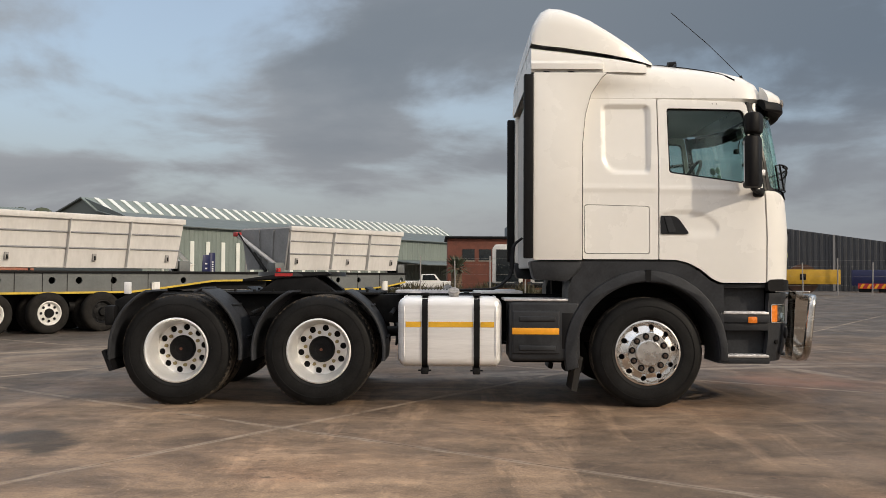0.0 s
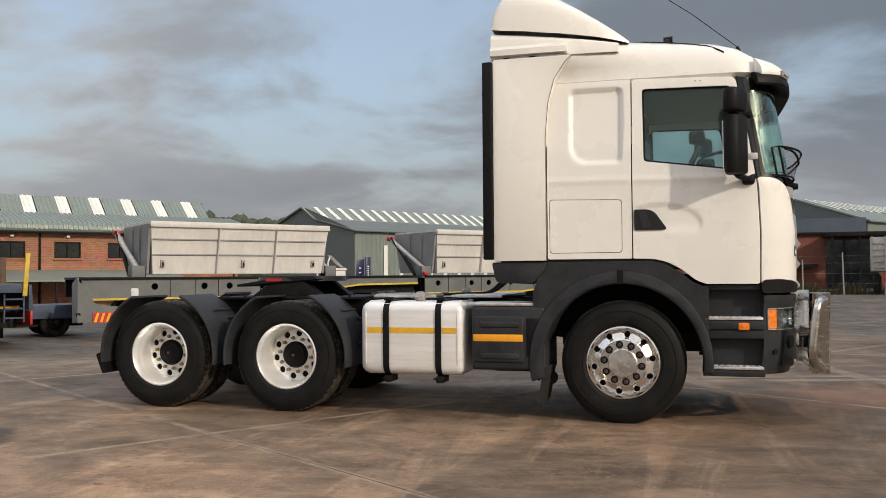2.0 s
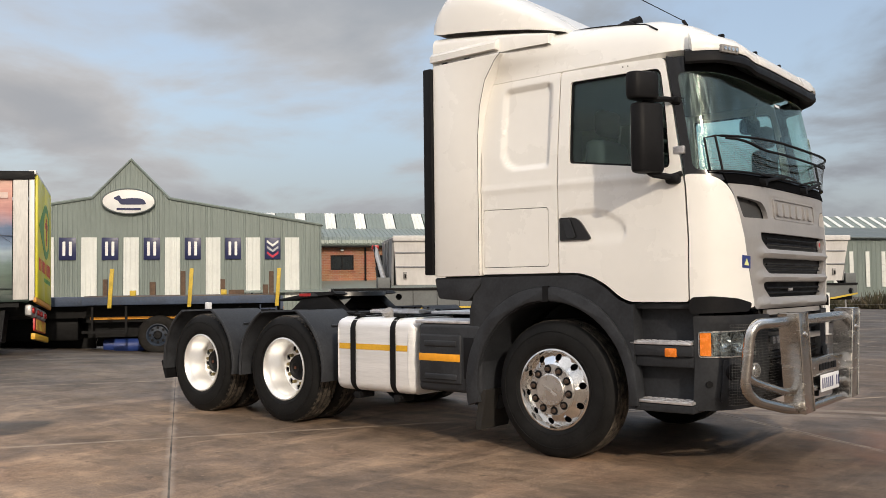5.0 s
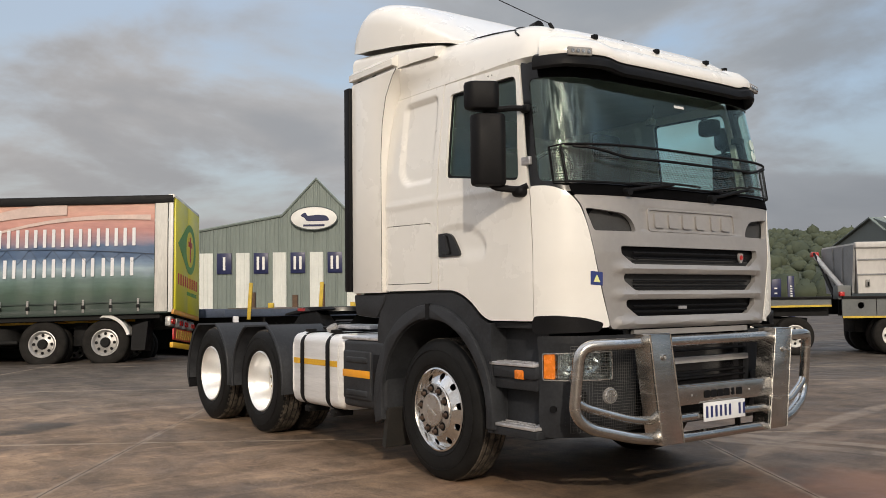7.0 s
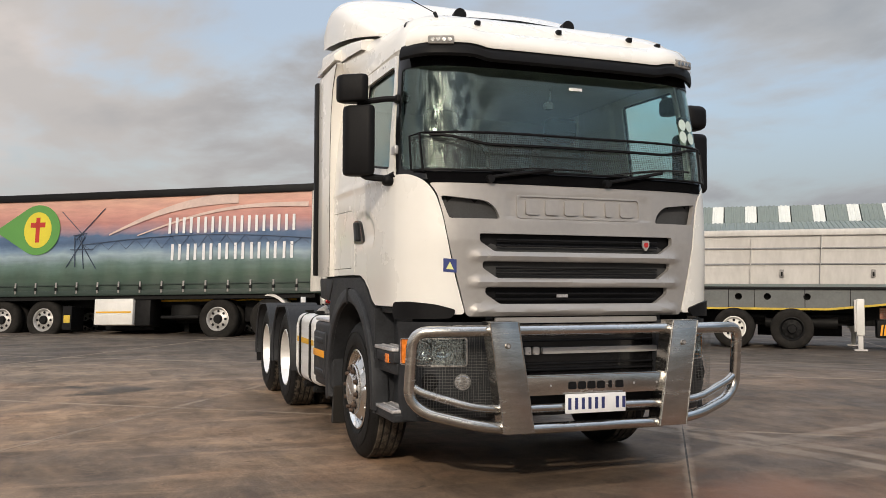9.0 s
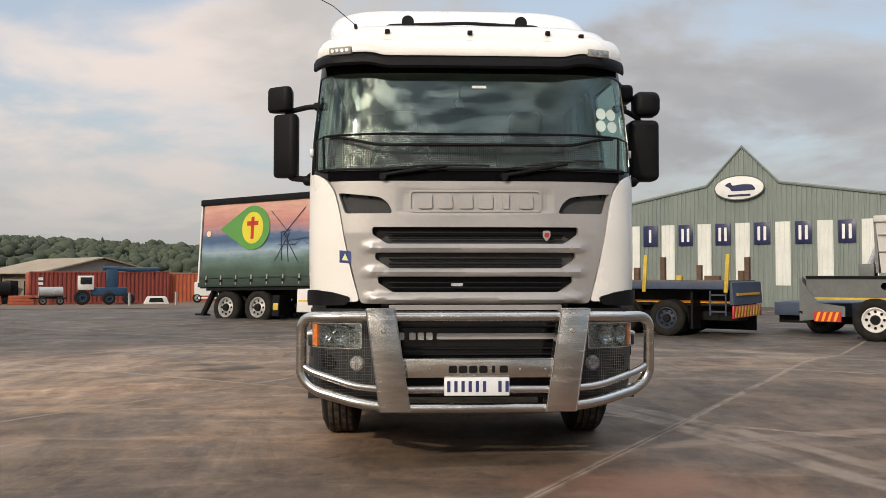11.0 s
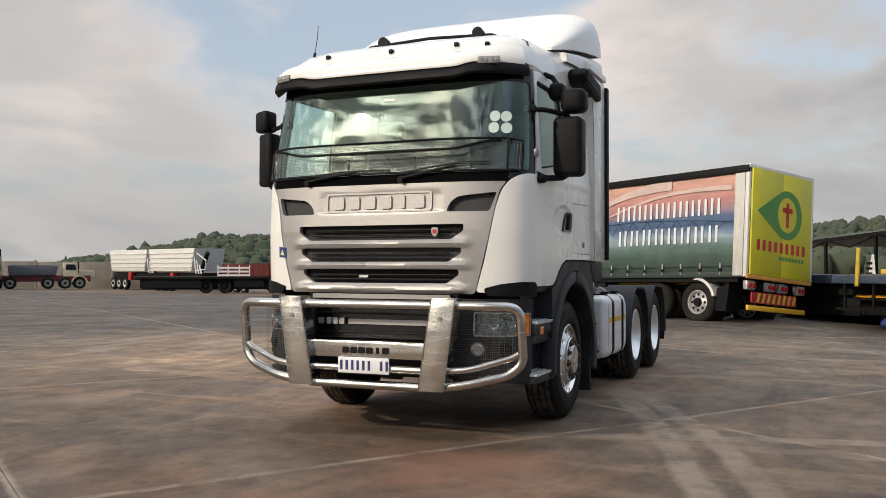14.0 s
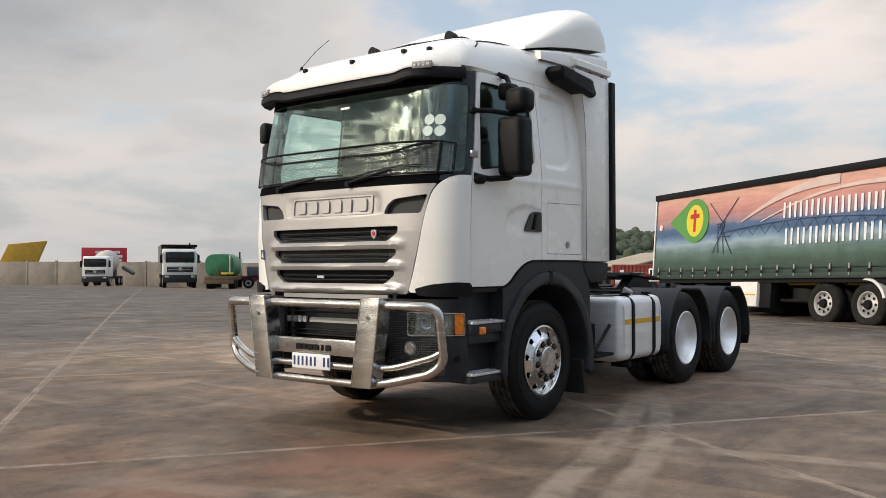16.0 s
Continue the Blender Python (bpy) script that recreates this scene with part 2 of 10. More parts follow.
def add_box(bm, x0, x1, y0, y1, z0, z1, bev=0.0, seg=2):
    g = bmesh.ops.create_cube(bm, size=1)["verts"]
    for v in g:
        v.co = Vector(((x0 + x1) / 2 + v.co.x * (x1 - x0), (y0 + y1) / 2 + v.co.y * (y1 - y0), (z0 + z1) / 2 + v.co.z * (z1 - z0)))
    if bev:
        es = {e for v in g for e in v.link_edges}
        bmesh.ops.bevel(bm, geom=list(es), offset=bev, segments=seg, affect="EDGES", profile=0.5, clamp_overlap=True)
    return bm


def box(x0, x1, y0, y1, z0, z1, bev=0.0, seg=2):
    return add_box(bmesh.new(), x0, x1, y0, y1, z0, z1, bev, seg)


def add_cyl(bm, p0, p1, r0, r1=None, n=20):
    p0, p1 = Vector(p0), Vector(p1)
    d = p1 - p0
    m = Matrix.Translation((p0 + p1) / 2) @ d.to_track_quat("Z", "Y").to_matrix().to_4x4()
    bmesh.ops.create_cone(bm, cap_ends=True, segments=n, radius1=r0, radius2=r0 if r1 is None else r1, depth=d.length, matrix=m)
    return bm


def cyl(p0, p1, r0, r1=None, n=20):
    return add_cyl(bmesh.new(), p0, p1, r0, r1, n)


def fillet(pts, r, n=5):
    pts = [Vector(p) for p in pts]
    out = [pts[0]]
    for a, b, c in zip(pts, pts[1:], pts[2:]):
        u, w = (a - b), (c - b)
        k = min(r, u.length * 0.48, w.length * 0.48)
        p, q = b + u.normalized() * k, b + w.normalized() * k
        for i in range(n + 1):
            t = i / n
            out.append((1 - t) ** 2 * p + 2 * t * (1 - t) * b + t * t * q)
    out.append(pts[-1])
    return out


def add_tube(bm, pts, r, n=10, cap=True):
    pts = [Vector(p) for p in pts]
    rings, ref = [], None
    for i, p in enumerate(pts):
        d = (pts[min(i + 1, len(pts) - 1)] - pts[max(i - 1, 0)]).normalized()
        if ref is None:
            ref = d.orthogonal().normalized()
        ref = (ref - d * ref.dot(d)).normalized()
        s = d.cross(ref)
        rings.append([bm.verts.new(p + r * (math.cos(a) * ref + math.sin(a) * s)) for a in [2 * math.pi * k / n for k in range(n)]])
    for a, b in zip(rings, rings[1:]):
        for k in range(n):
            bm.faces.new((a[k], a[(k + 1) % n], b[(k + 1) % n], b[k]))
    if cap:
        bm.faces.new(rings[0][::-1])
        bm.faces.new(rings[-1])
    return bm


def tube(pts, r, n=10):
    return add_tube(bmesh.new(), pts, r, n)


def add_lathe(bm, profile, n=48, c=(0, 0, 0), flip=1):
    """Profile rows of (radius, offset along y), turned about the y axis through c."""
    rings = []
    for r, y in profile:
        rings.append([bm.verts.new((c[0] + r * math.cos(2 * math.pi * k / n), c[1] + flip * y, c[2] + r * math.sin(2 * math.pi * k / n))) for k in range(n)])
    for a, b in zip(rings, rings[1:]):
        for k in range(n):
            bm.faces.new((a[k], a[(k + 1) % n], b[(k + 1) % n], b[k]))
    bmesh.ops.recalc_face_normals(bm, faces=bm.faces)
    return bm


def add_prism(bm, poly, axis, a, b, bev=0.0):
    """A flat outline (two coordinates each) pulled from a to b along axis 'x', 'y' or 'z'."""
    def put(p, v):
        return {"x": (v, p[0], p[1]), "y": (p[0], v, p[1]), "z": (p[0], p[1], v)}[axis]
    lo, hi = [bm.verts.new(put(p, a)) for p in poly], [bm.verts.new(put(p, b)) for p in poly]
    fs = [bm.faces.new(lo), bm.faces.new(hi[::-1])]
    for i in range(len(poly)):
        j = (i + 1) % len(poly)
        fs.append(bm.faces.new((lo[i], hi[i], hi[j], lo[j])))
    bmesh.ops.recalc_face_normals(bm, faces=fs)
    if bev:
        es = [e for f in fs[:2] for e in f.edges]
        bmesh.ops.bevel(bm, geom=list(set(es)), offset=bev, segments=2, affect="EDGES", profile=0.5, clamp_overlap=True)
    return bm


def prism(poly, axis, a, b, bev=0.0):
    return add_prism(bmesh.new(), poly, axis, a, b, bev)


def rounded(poly, r, n=4):
    """A closed 2D outline with its corners rounded; r is one radius or one for each corner."""
    k = len(poly)
    rs = [r] * k if isinstance(r, (int, float)) else r
    out = []
    for i in range(k):
        a, b, c = Vector(poly[i - 1]), Vector(poly[i]), Vector(poly[(i + 1) % k])
        if rs[i] <= 0:
            out.append(tuple(b))
            continue
        u, w = a - b, c - b
        d = min(rs[i], u.length * 0.45, w.length * 0.45)
        p, q = b + u.normalized() * d, b + w.normalized() * d
        for j in range(n + 1):
            t = j / n
            out.append(tuple((1 - t) ** 2 * p + 2 * t * (1 - t) * b + t * t * q))
    return out


def rect(x0, x1, y0, y1, r=0.0):
    p = [(x0, y0), (x1, y0), (x1, y1), (x0, y1)]
    return rounded(p, r) if r else p


def panel(outline, holes, place, thick, hint, step=0.08, relief=None):
    """A curved sheet: a flat outline with holes, cut along a net of lines, laid on place(u, v, off) and given thickness."""
    bm = bmesh.new()
    for loop in [outline, *holes]:
        vs = [bm.verts.new((u, v, 0)) for u, v in loop]
        for i in range(len(vs)):
            bm.edges.new((vs[i], vs[(i + 1) % len(vs)]))
    bmesh.ops.triangle_fill(bm, use_beauty=True, edges=bm.edges[:])
    us, vs_ = [p[0] for p in outline], [p[1] for p in outline]
    for ax, (lo, hi) in enumerate(((min(us), max(us)), (min(vs_), max(vs_)))):
        k = int((hi - lo) / step)
        for i in range(1, k + 1):
            c, nn = [0, 0, 0], [0, 0, 0]
            c[ax], nn[ax] = lo + (hi - lo) * i / (k + 1), 1
            bmesh.ops.bisect_plane(bm, geom=bm.verts[:] + bm.edges[:] + bm.faces[:], plane_co=c, plane_no=nn, dist=1e-5)
    bm.verts.ensure_lookup_table()
    flat = [(v.co.x, v.co.y) for v in bm.verts]
    for v in bm.verts:
        v.index = v.index
    bm.verts.index_update()
    faces = [[v.index for v in f.verts] for f in bm.faces]
    rim = [(e.verts[0].index, e.verts[1].index) for e in bm.edges if len(e.link_faces) == 1]
    bm.free()
    outer = [Vector(place(u, v, relief(u, v) if relief else 0.0)) for u, v in flat]
    inner = [Vector(place(u, v, (relief(u, v) if relief else 0.0) - thick)) for u, v in flat]
    tot = sum(((outer[f[1]] - outer[f[0]]).cross(outer[f[2]] - outer[f[0]]).dot(Vector(hint(outer[f[0]]))) for f in faces))
    if tot < 0:
        faces = [f[::-1] for f in faces]
    bm = bmesh.new()
    vo, vi = [bm.verts.new(p) for p in outer], [bm.verts.new(p) for p in inner]
    for f in faces:
        bm.faces.new([vo[i] for i in f])
        bm.faces.new([vi[i] for i in reversed(f)])
    for a, b in rim:
        bm.faces.new((vo[a], vo[b], vi[b], vi[a]))
    bmesh.ops.recalc_face_normals(bm, faces=bm.faces)
    return bm


def smooth01(t):
    t = min(1.0, max(0.0, t))
    return t * t * (3 - 2 * t)

# ---- the cab's outer form ----
XS, NEXP = 0.70, 4.3


def cab_w(z):
    return float(np.interp(z, [0.4, 1.1, 1.36, 2.0, 2.3, 2.7, 2.86, 2.96, 3.06, 3.14, 3.20, 3.235], [1.19, 1.193, 1.198, 1.198, 1.182, 1.138, 1.12, 1.10, 1.065, 1.0, 0.87, 0.60]))


def cab_f(z):
    if 2.06 < z < 2.86:
        return 1.40 - 0.1625 * (z - 2.06) + 0.07 * (z - 2.06) * (2.86 - z)
    return float(np.interp(z, [0.4, 0.7, 1.1, 1.6, 1.96, 2.06, 2.3, 2.66, 2.86, 2.96, 3.06, 3.14, 3.20, 3.235], [1.40, 1.44, 1.44, 1.455, 1.43, 1.40, 1.355, 1.30, 1.27, 1.235, 1.17, 1.05, 0.88, 0.60]))


_th = [math.pi / 2 * (i / 600) ** 3 for i in range(301)] + [math.pi / 2 * (1 - (1 - i / 300) ** 3 * 0.875) for i in range(1, 301)]
_th = sorted(_th)
_px = [XS + (1.44 - XS) * max(0.0, math.sin(t)) ** (2 / NEXP) for t in _th]
_py = [1.21 * max(0.0, math.cos(t)) ** (2 / NEXP) for t in _th]
_pa = [0.0]
for i in range(1, len(_th)):
    _pa.append(_pa[-1] + math.hypot(_px[i] - _px[i - 1], _py[i] - _py[i - 1]))
A0 = _pa[-1]


def a_x(x):
    """The way round the cab's plan, from the straight side, at which it has this x."""
    return x - XS if x <= XS else float(np.interp(x, _px, _pa))


def a_y(y):
    return float(np.interp(-abs(y), [-v for v in _py], _pa))


def cab_point(a, z):
    if a <= 0:
        return XS + a, cab_w(z)
    t = float(np.interp(a, _pa, _th))
    return XS + (cab_f(z) - XS) * max(0.0, math.sin(t)) ** (2 / NEXP), cab_w(z) * max(0.0, math.cos(t)) ** (2 / NEXP)


def skin(sg):
    """Places (way round, height) on one side of the cab; off stands off the skin."""
    def place(a, z, off=0.0):
        x, y = cab_point(a, z)
        x2, y2 = cab_point(min(a + 0.01, A0), z)
        x1, y1 = cab_point(a - 0.01, z)
        t = Vector((x2 - x1, y2 - y1))
        if t.length < 1e-9:
            t = Vector((0, -1))
        t.normalize()
        return x - t.y * off, sg * (y + t.x * off), z
    return place


def front(y, z, off=0.0):
    """Places (across, height) on the cab's front."""
    a = a_y(y * 1.21 / cab_w(z))
    x, yy = cab_point(a, z)
    x, yy, z = skin(1)(a, z, off)
    return x, math.copysign(yy, y) if abs(y) > 1e-6 else y, z


def outward(p):
    return (max(0.0, p.x - 0.9) * 3 + 0.001, p.y, 0.0)


def forward(p):
    return (1, 0, 0)


def roof_rise(x, z):
    """The roof's crown climbs a little towards the deflector."""
    return 0.07 * smooth01((0.95 - x) / 0.85) * smooth01((z - 2.95) / 0.2)


truck = thing("tractor_truck", "white three-axle tractor truck with stainless bull bar, parked on the yard", "truck", pose(0.008, -0.009, 0, 0, 0, -1.0))


def build_cab():
    # dark inner shell behind the panels
    bm = bmesh.new()
    levels = [1.30, 1.36, 1.5, 1.8, 2.0, 2.03]
    ring_a = [-1.72, -1.3, -0.9, -0.5, 0.0, 0.2, 0.33, 0.45, 0.6, 0.75, 0.9, 1.1, 1.3, A0]
    rings = []
    for z in levels:
        row = [skin(-1)(a, z, -0.045) for a in ring_a] + [skin(1)(a, z, -0.045) for a in reversed(ring_a[:-1])]
        rings.append([bm.verts.new(p) for p in row])
    for a, b in zip(rings, rings[1:]):
        for k in range(len(a)):
            bm.faces.new((a[k], a[(k + 1) % len(a)], b[(k + 1) % len(b)], b[k]))
    bm.faces.new(rings[0])
    bmesh.ops.recalc_face_normals(bm, faces=bm.faces)
    part("cab_shell", bm, CABIN, truck, "dark inner cab shell")
    # rear wall and pillars
    part("rear_wall", box(-1.04, -1.00, -1.13, 1.13, 1.30, 3.08, 0.02), mat("dusty_grey_cab_back", (0.42, 0.42, 0.41), 0.6, var=0.15, scale=4), truck, "dusty grey cab back")
    # roof
    bm = bmesh.new()
    zs = [2.905, 2.96, 3.01, 3.06, 3.10, 3.14, 3.17, 3.20, 3.218, 3.235]
    ra = [-1.72, -1.4, -1.1, -0.8, -0.5, -0.2, 0.0, 0.1, 0.2, 0.33, 0.45, 0.6, 0.75, 0.9, 1.1, 1.3, 1.5, A0]
    rows = []
    for z in zs:
        row = [skin(-1)(a, z) for a in ra] + [skin(1)(a, z) for a in reversed(ra[:-1])]
        rows.append([bm.verts.new(p) for p in row])
    for a, b in zip(rows, rows[1:]):
        for k in range(len(a) - 1):
            bm.faces.new((a[k], a[k + 1], b[k + 1], b[k]))
    m = len(rows[-1])
    top = rows[-1]
    for k in range(m // 2):
        j = m - 1 - k
        if j - 1 > k + 1:
            bm.faces.new((top[k], top[k + 1], top[j - 1], top[j]))
        elif j - 1 == k + 1:
            bm.faces.new((top[k], top[k + 1], top[j]))
    low = [bm.verts.new((v.co.x * 0.985, v.co.y * 0.965, v.co.z - 0.03)) for v in rows[0]]
    for k in range(len(low) - 1):
        bm.faces.new((rows[0][k], low[k], low[k + 1], rows[0][k + 1]))
    bmesh.ops.recalc_face_normals(bm, faces=bm.faces)
    for v in bm.verts:
        v.co.y *= 1 + 0.13 * smooth01((0.25 - v.co.x) / 0.65) * smooth01((v.co.z - 2.94) / 0.16)
        v.co.z += roof_rise(v.co.x, v.co.z)
    roof = part("roof", bm, WHITE, truck, sharp=50)
    part("headlining", box(-1.0, 0.95, -1.05, 1.05, 2.86, 2.885, 0.01), mat("pale_grey_headlining", (0.30, 0.30, 0.29), 0.9), truck)
    for sg in (-1, 1):
        # black gutter line along the roof's shoulder
        pts = [Vector(skin(sg)(a_x(x), z, 0.004)) for x, z in ((0.02, 3.20), (0.2, 3.20), (0.4, 3.195), (0.6, 3.185), (0.75, 3.165), (0.88, 3.13), (0.97, 3.09))]
        pts = [p + Vector((0, 0, roof_rise(p.x, p.z))) for p in pts]
        part("gutter_strip", tube(pts, 0.007, 6), BLACK, roof)
    # small clips and the chipped paint on the roof's front
    for y, z in ((-0.62, 3.065), (-0.02, 3.055), (0.55, 3.06), (0.80, 3.045)):
        x = front(y, z)[0]
        part("roof_clip", box(x - 0.02, x + 0.02, y - 0.018, y + 0.018, z - 0.005, z + 0.028, 0.006), BLACK, roof)
    chips = bmesh.new()
    rnd = random.Random(5)
    for i in range(9):
        y, z = 0.28 + i * 0.045 + rnd.uniform(-0.02, 0.02), 2.99 + rnd.uniform(-0.012, 0.012)
        x = front(y, z, 0.0)[0]
        add_box(chips, x - 0.002, x + 0.0035, y - 0.02 * rnd.random() - 0.004, y + 0.012, z - 0.003, z + 0.002)
    tagged(part("paint_chip", chips, CHIP, roof, "scratched paint"), kind="stuff")
    # antenna
    part("aerial", tube([(1.0, -0.84, 3.05), (0.99, -0.855, 3.14), (0.97, -0.862, 3.175)], 0.013, 8), BLACK, truck)
    part("aerial_rod", tube([(0.97, -0.862, 3.175), (0.60, -1.06, 3.43), (0.19, -1.30, 3.66)], 0.0035, 5), BLACK, truck)
    # roof light bar with round lamps
    bar = part("roof_light_bar", tube(fillet([(0.34, -0.70, 3.27), (0.40, -0.64, 3.335), (0.44, 0, 3.35), (0.40, 0.60, 3.335), (0.34, 0.66, 3.27)], 0.06), 0.014, 8), BLACK, truck)
    for y in (-0.47, 0.45):
        part("spot_lamp", cyl((0.36, y, 3.360), (0.44, y, 3.360), 0.042, 0.050, 18), BLACK, bar)
    for y in (-0.68, 0.64):
        part("bar_foot", cyl((0.27, y, 3.25), (0.38, y, 3.29), 0.035, 0.025, 12), BLACK, bar)

    for sg in (-1, 1):
        place = skin(sg)

        def ax(pts):
            return [(a_x(x + 0.022), z) for x, z in pts]

        # sleeper side with a sunk blank window and a long crease
        def inside(x, z, x0, x1, z0, z1, rr):
            dx, dz = max(x0 + rr - x, x - x1 + rr, 0), max(z0 + rr - z, z - z1 + rr, 0)
            return rr - math.hypot(dx, dz)

        def relief(a, z):
            x = XS + a - 0.022
            d = inside(x, z, -0.44, 0.005, 2.185, 2.835, 0.16 if x < -0.2 and z < 2.5 else 0.05)
            r = -0.030 * smooth01(d / 0.022)
            r += 0.006 * smooth01(1 - abs(z - 2.045) / 0.03) if x < 0.05 else 0
            r += -0.004 * smooth01((2.03 - z) / 0.03)
            return r
        side = rounded(ax([(-0.63, 1.382), (0.073, 1.382), (0.073, 2.90), (-0.70, 2.90), (-0.70, 2.40), (-0.63, 2.35)]), [0.02, 0.01, 0.01, 0.03, 0.03, 0.02])
        side_hole = ax([(-0.615, 1.432), (-0.615, 1.892), (-0.005, 1.878), (-0.005, 1.432)])
        part("sleeper_panel", panel(side, [rounded(side_hole, 0.03)], place, 0.03, outward, 0.022, relief), WHITE, truck, sharp=60)
        hatch = ax([(-0.610, 1.437), (-0.610, 1.887), (-0.010, 1.873), (-0.010, 1.437)])
        lk = part("locker_hatch", panel(rounded(hatch, 0.03), [], place, 0.03, outward, 0.12, lambda a, z: -0.004), WHITE, truck)
        if sg > 0:
            p = place(a_x(-0.33), 1.52, 0.0)
            part("hatch_lock", cyl((p[0], p[1] - 0.01, p[2]), (p[0], p[1] + 0.006, p[2]), 0.03, 0.027, 18), CHIP, lk, "round grey lock")

        # door
        def door_relief(a, z):
            x = XS + a - 0.022
            r = 0.006 * smooth01(1 - abs(z - (2.04 - 0.02 * max(0, x - 0.5))) / 0.03)
            r += -0.004 * smooth01((2.02 - z) / 0.03)
            # sweep behind the handle
            d = math.hypot((x - 0.30) / 0.34, (z - 1.66) / 0.17)
            if x > 0.10:
                r += -0.012 * smooth01((1.0 - d) / 0.075) * smooth01((z - 1.56) / 0.12)
            return r
        outline = rounded(ax([(0.083, 2.898), (0.985, 2.868), (1.030, 2.5), (1.072, 2.06), (1.076, 1.168), (0.66, 1.168), (0.58, 1.20), (0.47, 1.290), (0.36, 1.350), (0.25, 1.378), (0.083, 1.382)]), [0.03, 0.05, 0.2, 0.02, 0.02, 0.03, 0.04, 0.04, 0.04, 0.03, 0.01])
        hole = rounded(ax([(0.166, 2.808), (0.176, 2.190), (0.990, 2.078), (0.978, 2.45), (0.945, 2.795)]), [0.03, 0.03, 0.05, 0.2, 0.06])
        door = part("door", panel(outline, [hole], place, 0.045, outward, 0.021, door_relief), WHITE, truck, sharp=50)
        part("window_pane", panel(rounded(ax([(0.160, 2.814), (0.170, 2.184), (0.996, 2.072), (0.984, 2.45), (0.951, 2.801)]), [0.03, 0.03, 0.05, 0.2, 0.06]), [], place, 0.005, outward, 0.2, lambda a, z: -0.030), SIDEGLASS, door, "tinted side window")
        seal_o = rounded(ax([(0.156, 2.818), (0.166, 2.181), (1.000, 2.068), (0.988, 2.45), (0.955, 2.805)]), [0.03, 0.03, 0.05, 0.2, 0.06])
        seal_i = rounded(ax([(0.180, 2.794), (0.190, 2.203), (0.975, 2.095), (0.961, 2.45), (0.930, 2.781)]), [0.03, 0.03, 0.05, 0.2, 0.06])
        part("window_seal", panel(seal_o, [seal_i], place, 0.012, outward, 0.15, lambda a, z: -0.018), BLACK, door)
        hp = rounded(ax([(0.095, 1.788), (0.245, 1.788), (0.362, 1.618), (0.095, 1.618)]), [0.01, 0.06, 0.03, 0.01])
        dish = part("handle_recess", panel(hp, [], place, 0.02, outward, 0.08, lambda a, z: 0.004), GLOSSBLACK, door, "black handle recess")
        g = rounded(ax([(0.125, 1.775), (0.185, 1.775), (0.235, 1.635), (0.165, 1.632)]), 0.02)
        part("door_handle", panel(g, [], place, 0.02, outward, 0.1, lambda a, z: 0.022), PLASTIC, dish, "black door handle")
        for x in (0.62, 0.66):
            p = place(a_x(x), 2.85, 0.003)
            part("screw", cyl((p[0], p[1] - sg * 0.01, p[2]), p, 0.006, n=8), CHIP, door)
        # hinge plate for the screen guard
        p = place(a_x(1.095), 2.20, 0.0)
        hb = box(p[0] - 0.05, p[0] + 0.03, p[1] - 0.012, p[1] + 0.012, 2.17, 2.225, 0.004)
        part("hinge_plate", hb, CHECKER, door, "bright metal hinge plate")

        # curved corner panel in front of the door
        edge = [(1.107, 1.168), (1.107, 2.03)]
        corner = [(a_x(x), z) for x, z in edge] + [(a_y(1.13), 2.025), (a_y(1.06), 1.985), (a_y(0.995), 1.90), (a_y(0.955), 1.76), (a_y(0.92), 1.56), (a_y(0.87), 1.33), (a_y(0.815), 1.125), (a_y(1.0), 1.125), (a_y(1.13), 1.168)]
        part("corner_panel", panel(rounded(corner, [0.02, 0.03, 0.05, 0.05, 0.05, 0.05, 0.05, 0.05, 0.03, 0.05, 0.03]), [], place, 0.03, outward, 0.045, lambda a, z: 0.004), WHITE, truck, sharp=60)
        lip = [(a_x(1.10), 1.155), (a_x(1.12), 1.20), (a_y(1.13), 1.205), (a_y(1.0), 1.19), (a_y(0.87), 1.155), (a_y(0.90), 1.10), (a_x(1.11), 1.09)]
        part("corner_lip", panel(rounded(lip, 0.03), [], place, 0.06, outward, 0.06, lambda a, z: 0.022), BLACK, truck, "black plastic lip")

        # black windscreen pillar
        pil = [(a_x(1.02), 2.875), (a_x(1.065), 2.5), (a_x(1.110), 2.06), (a_x(1.110), 2.035), (0.46, 2.0), (0.44, 2.3), (0.40, 2.7), (0.38, 2.86)]
        part("windscreen_pillar", panel(pil, [], place, 0.03, outward, 0.06, lambda a, z: -0.004), GLOSSBLACK, truck, "black windscreen pillar")

        # side extender with a rubber edge
        ext = rounded([(-1.07, 1.372), (-0.618, 1.372), (-0.618, 2.45), (-0.593, 2.72), (-0.54, 2.92), (-0.44, 3.07), (-0.38, 3.12), (-1.07, 3.12)], [0.02, 0.01, 0.1, 0.1, 0.1, 0.08, 0.02, 0.02])
        e = part("side_extender", prism(ext, "y", sg * 1.06, sg * 1.230, 0.008), WHITE, truck, "white side fairing")
        part("rubber_edge", box(-1.16, -1.072, min(sg * 1.18, sg * 1.258), max(sg * 1.18, sg * 1.258), 1.385, 3.10, 0.012), BLACK, e, "black rubber edge")
        seam = [(-0.614, 1.38), (-0.614, 2.45), (-0.589, 2.72), (-0.536, 2.92), (-0.436, 3.07), (-0.38, 3.118)]
        part("fairing_seam", tube([(x, sg * 1.2312, z) for x, z in seam], 0.0022, 5), BLACK, e)
        part("under_skirt", prism(rounded([(-1.10, 1.362), (-0.62, 1.362), (-0.62, 1.30), (-0.75, 1.17), (-1.06, 1.19)], 0.03), "y", sg * 0.95, sg * 1.205, 0.012), PLASTIC, truck)
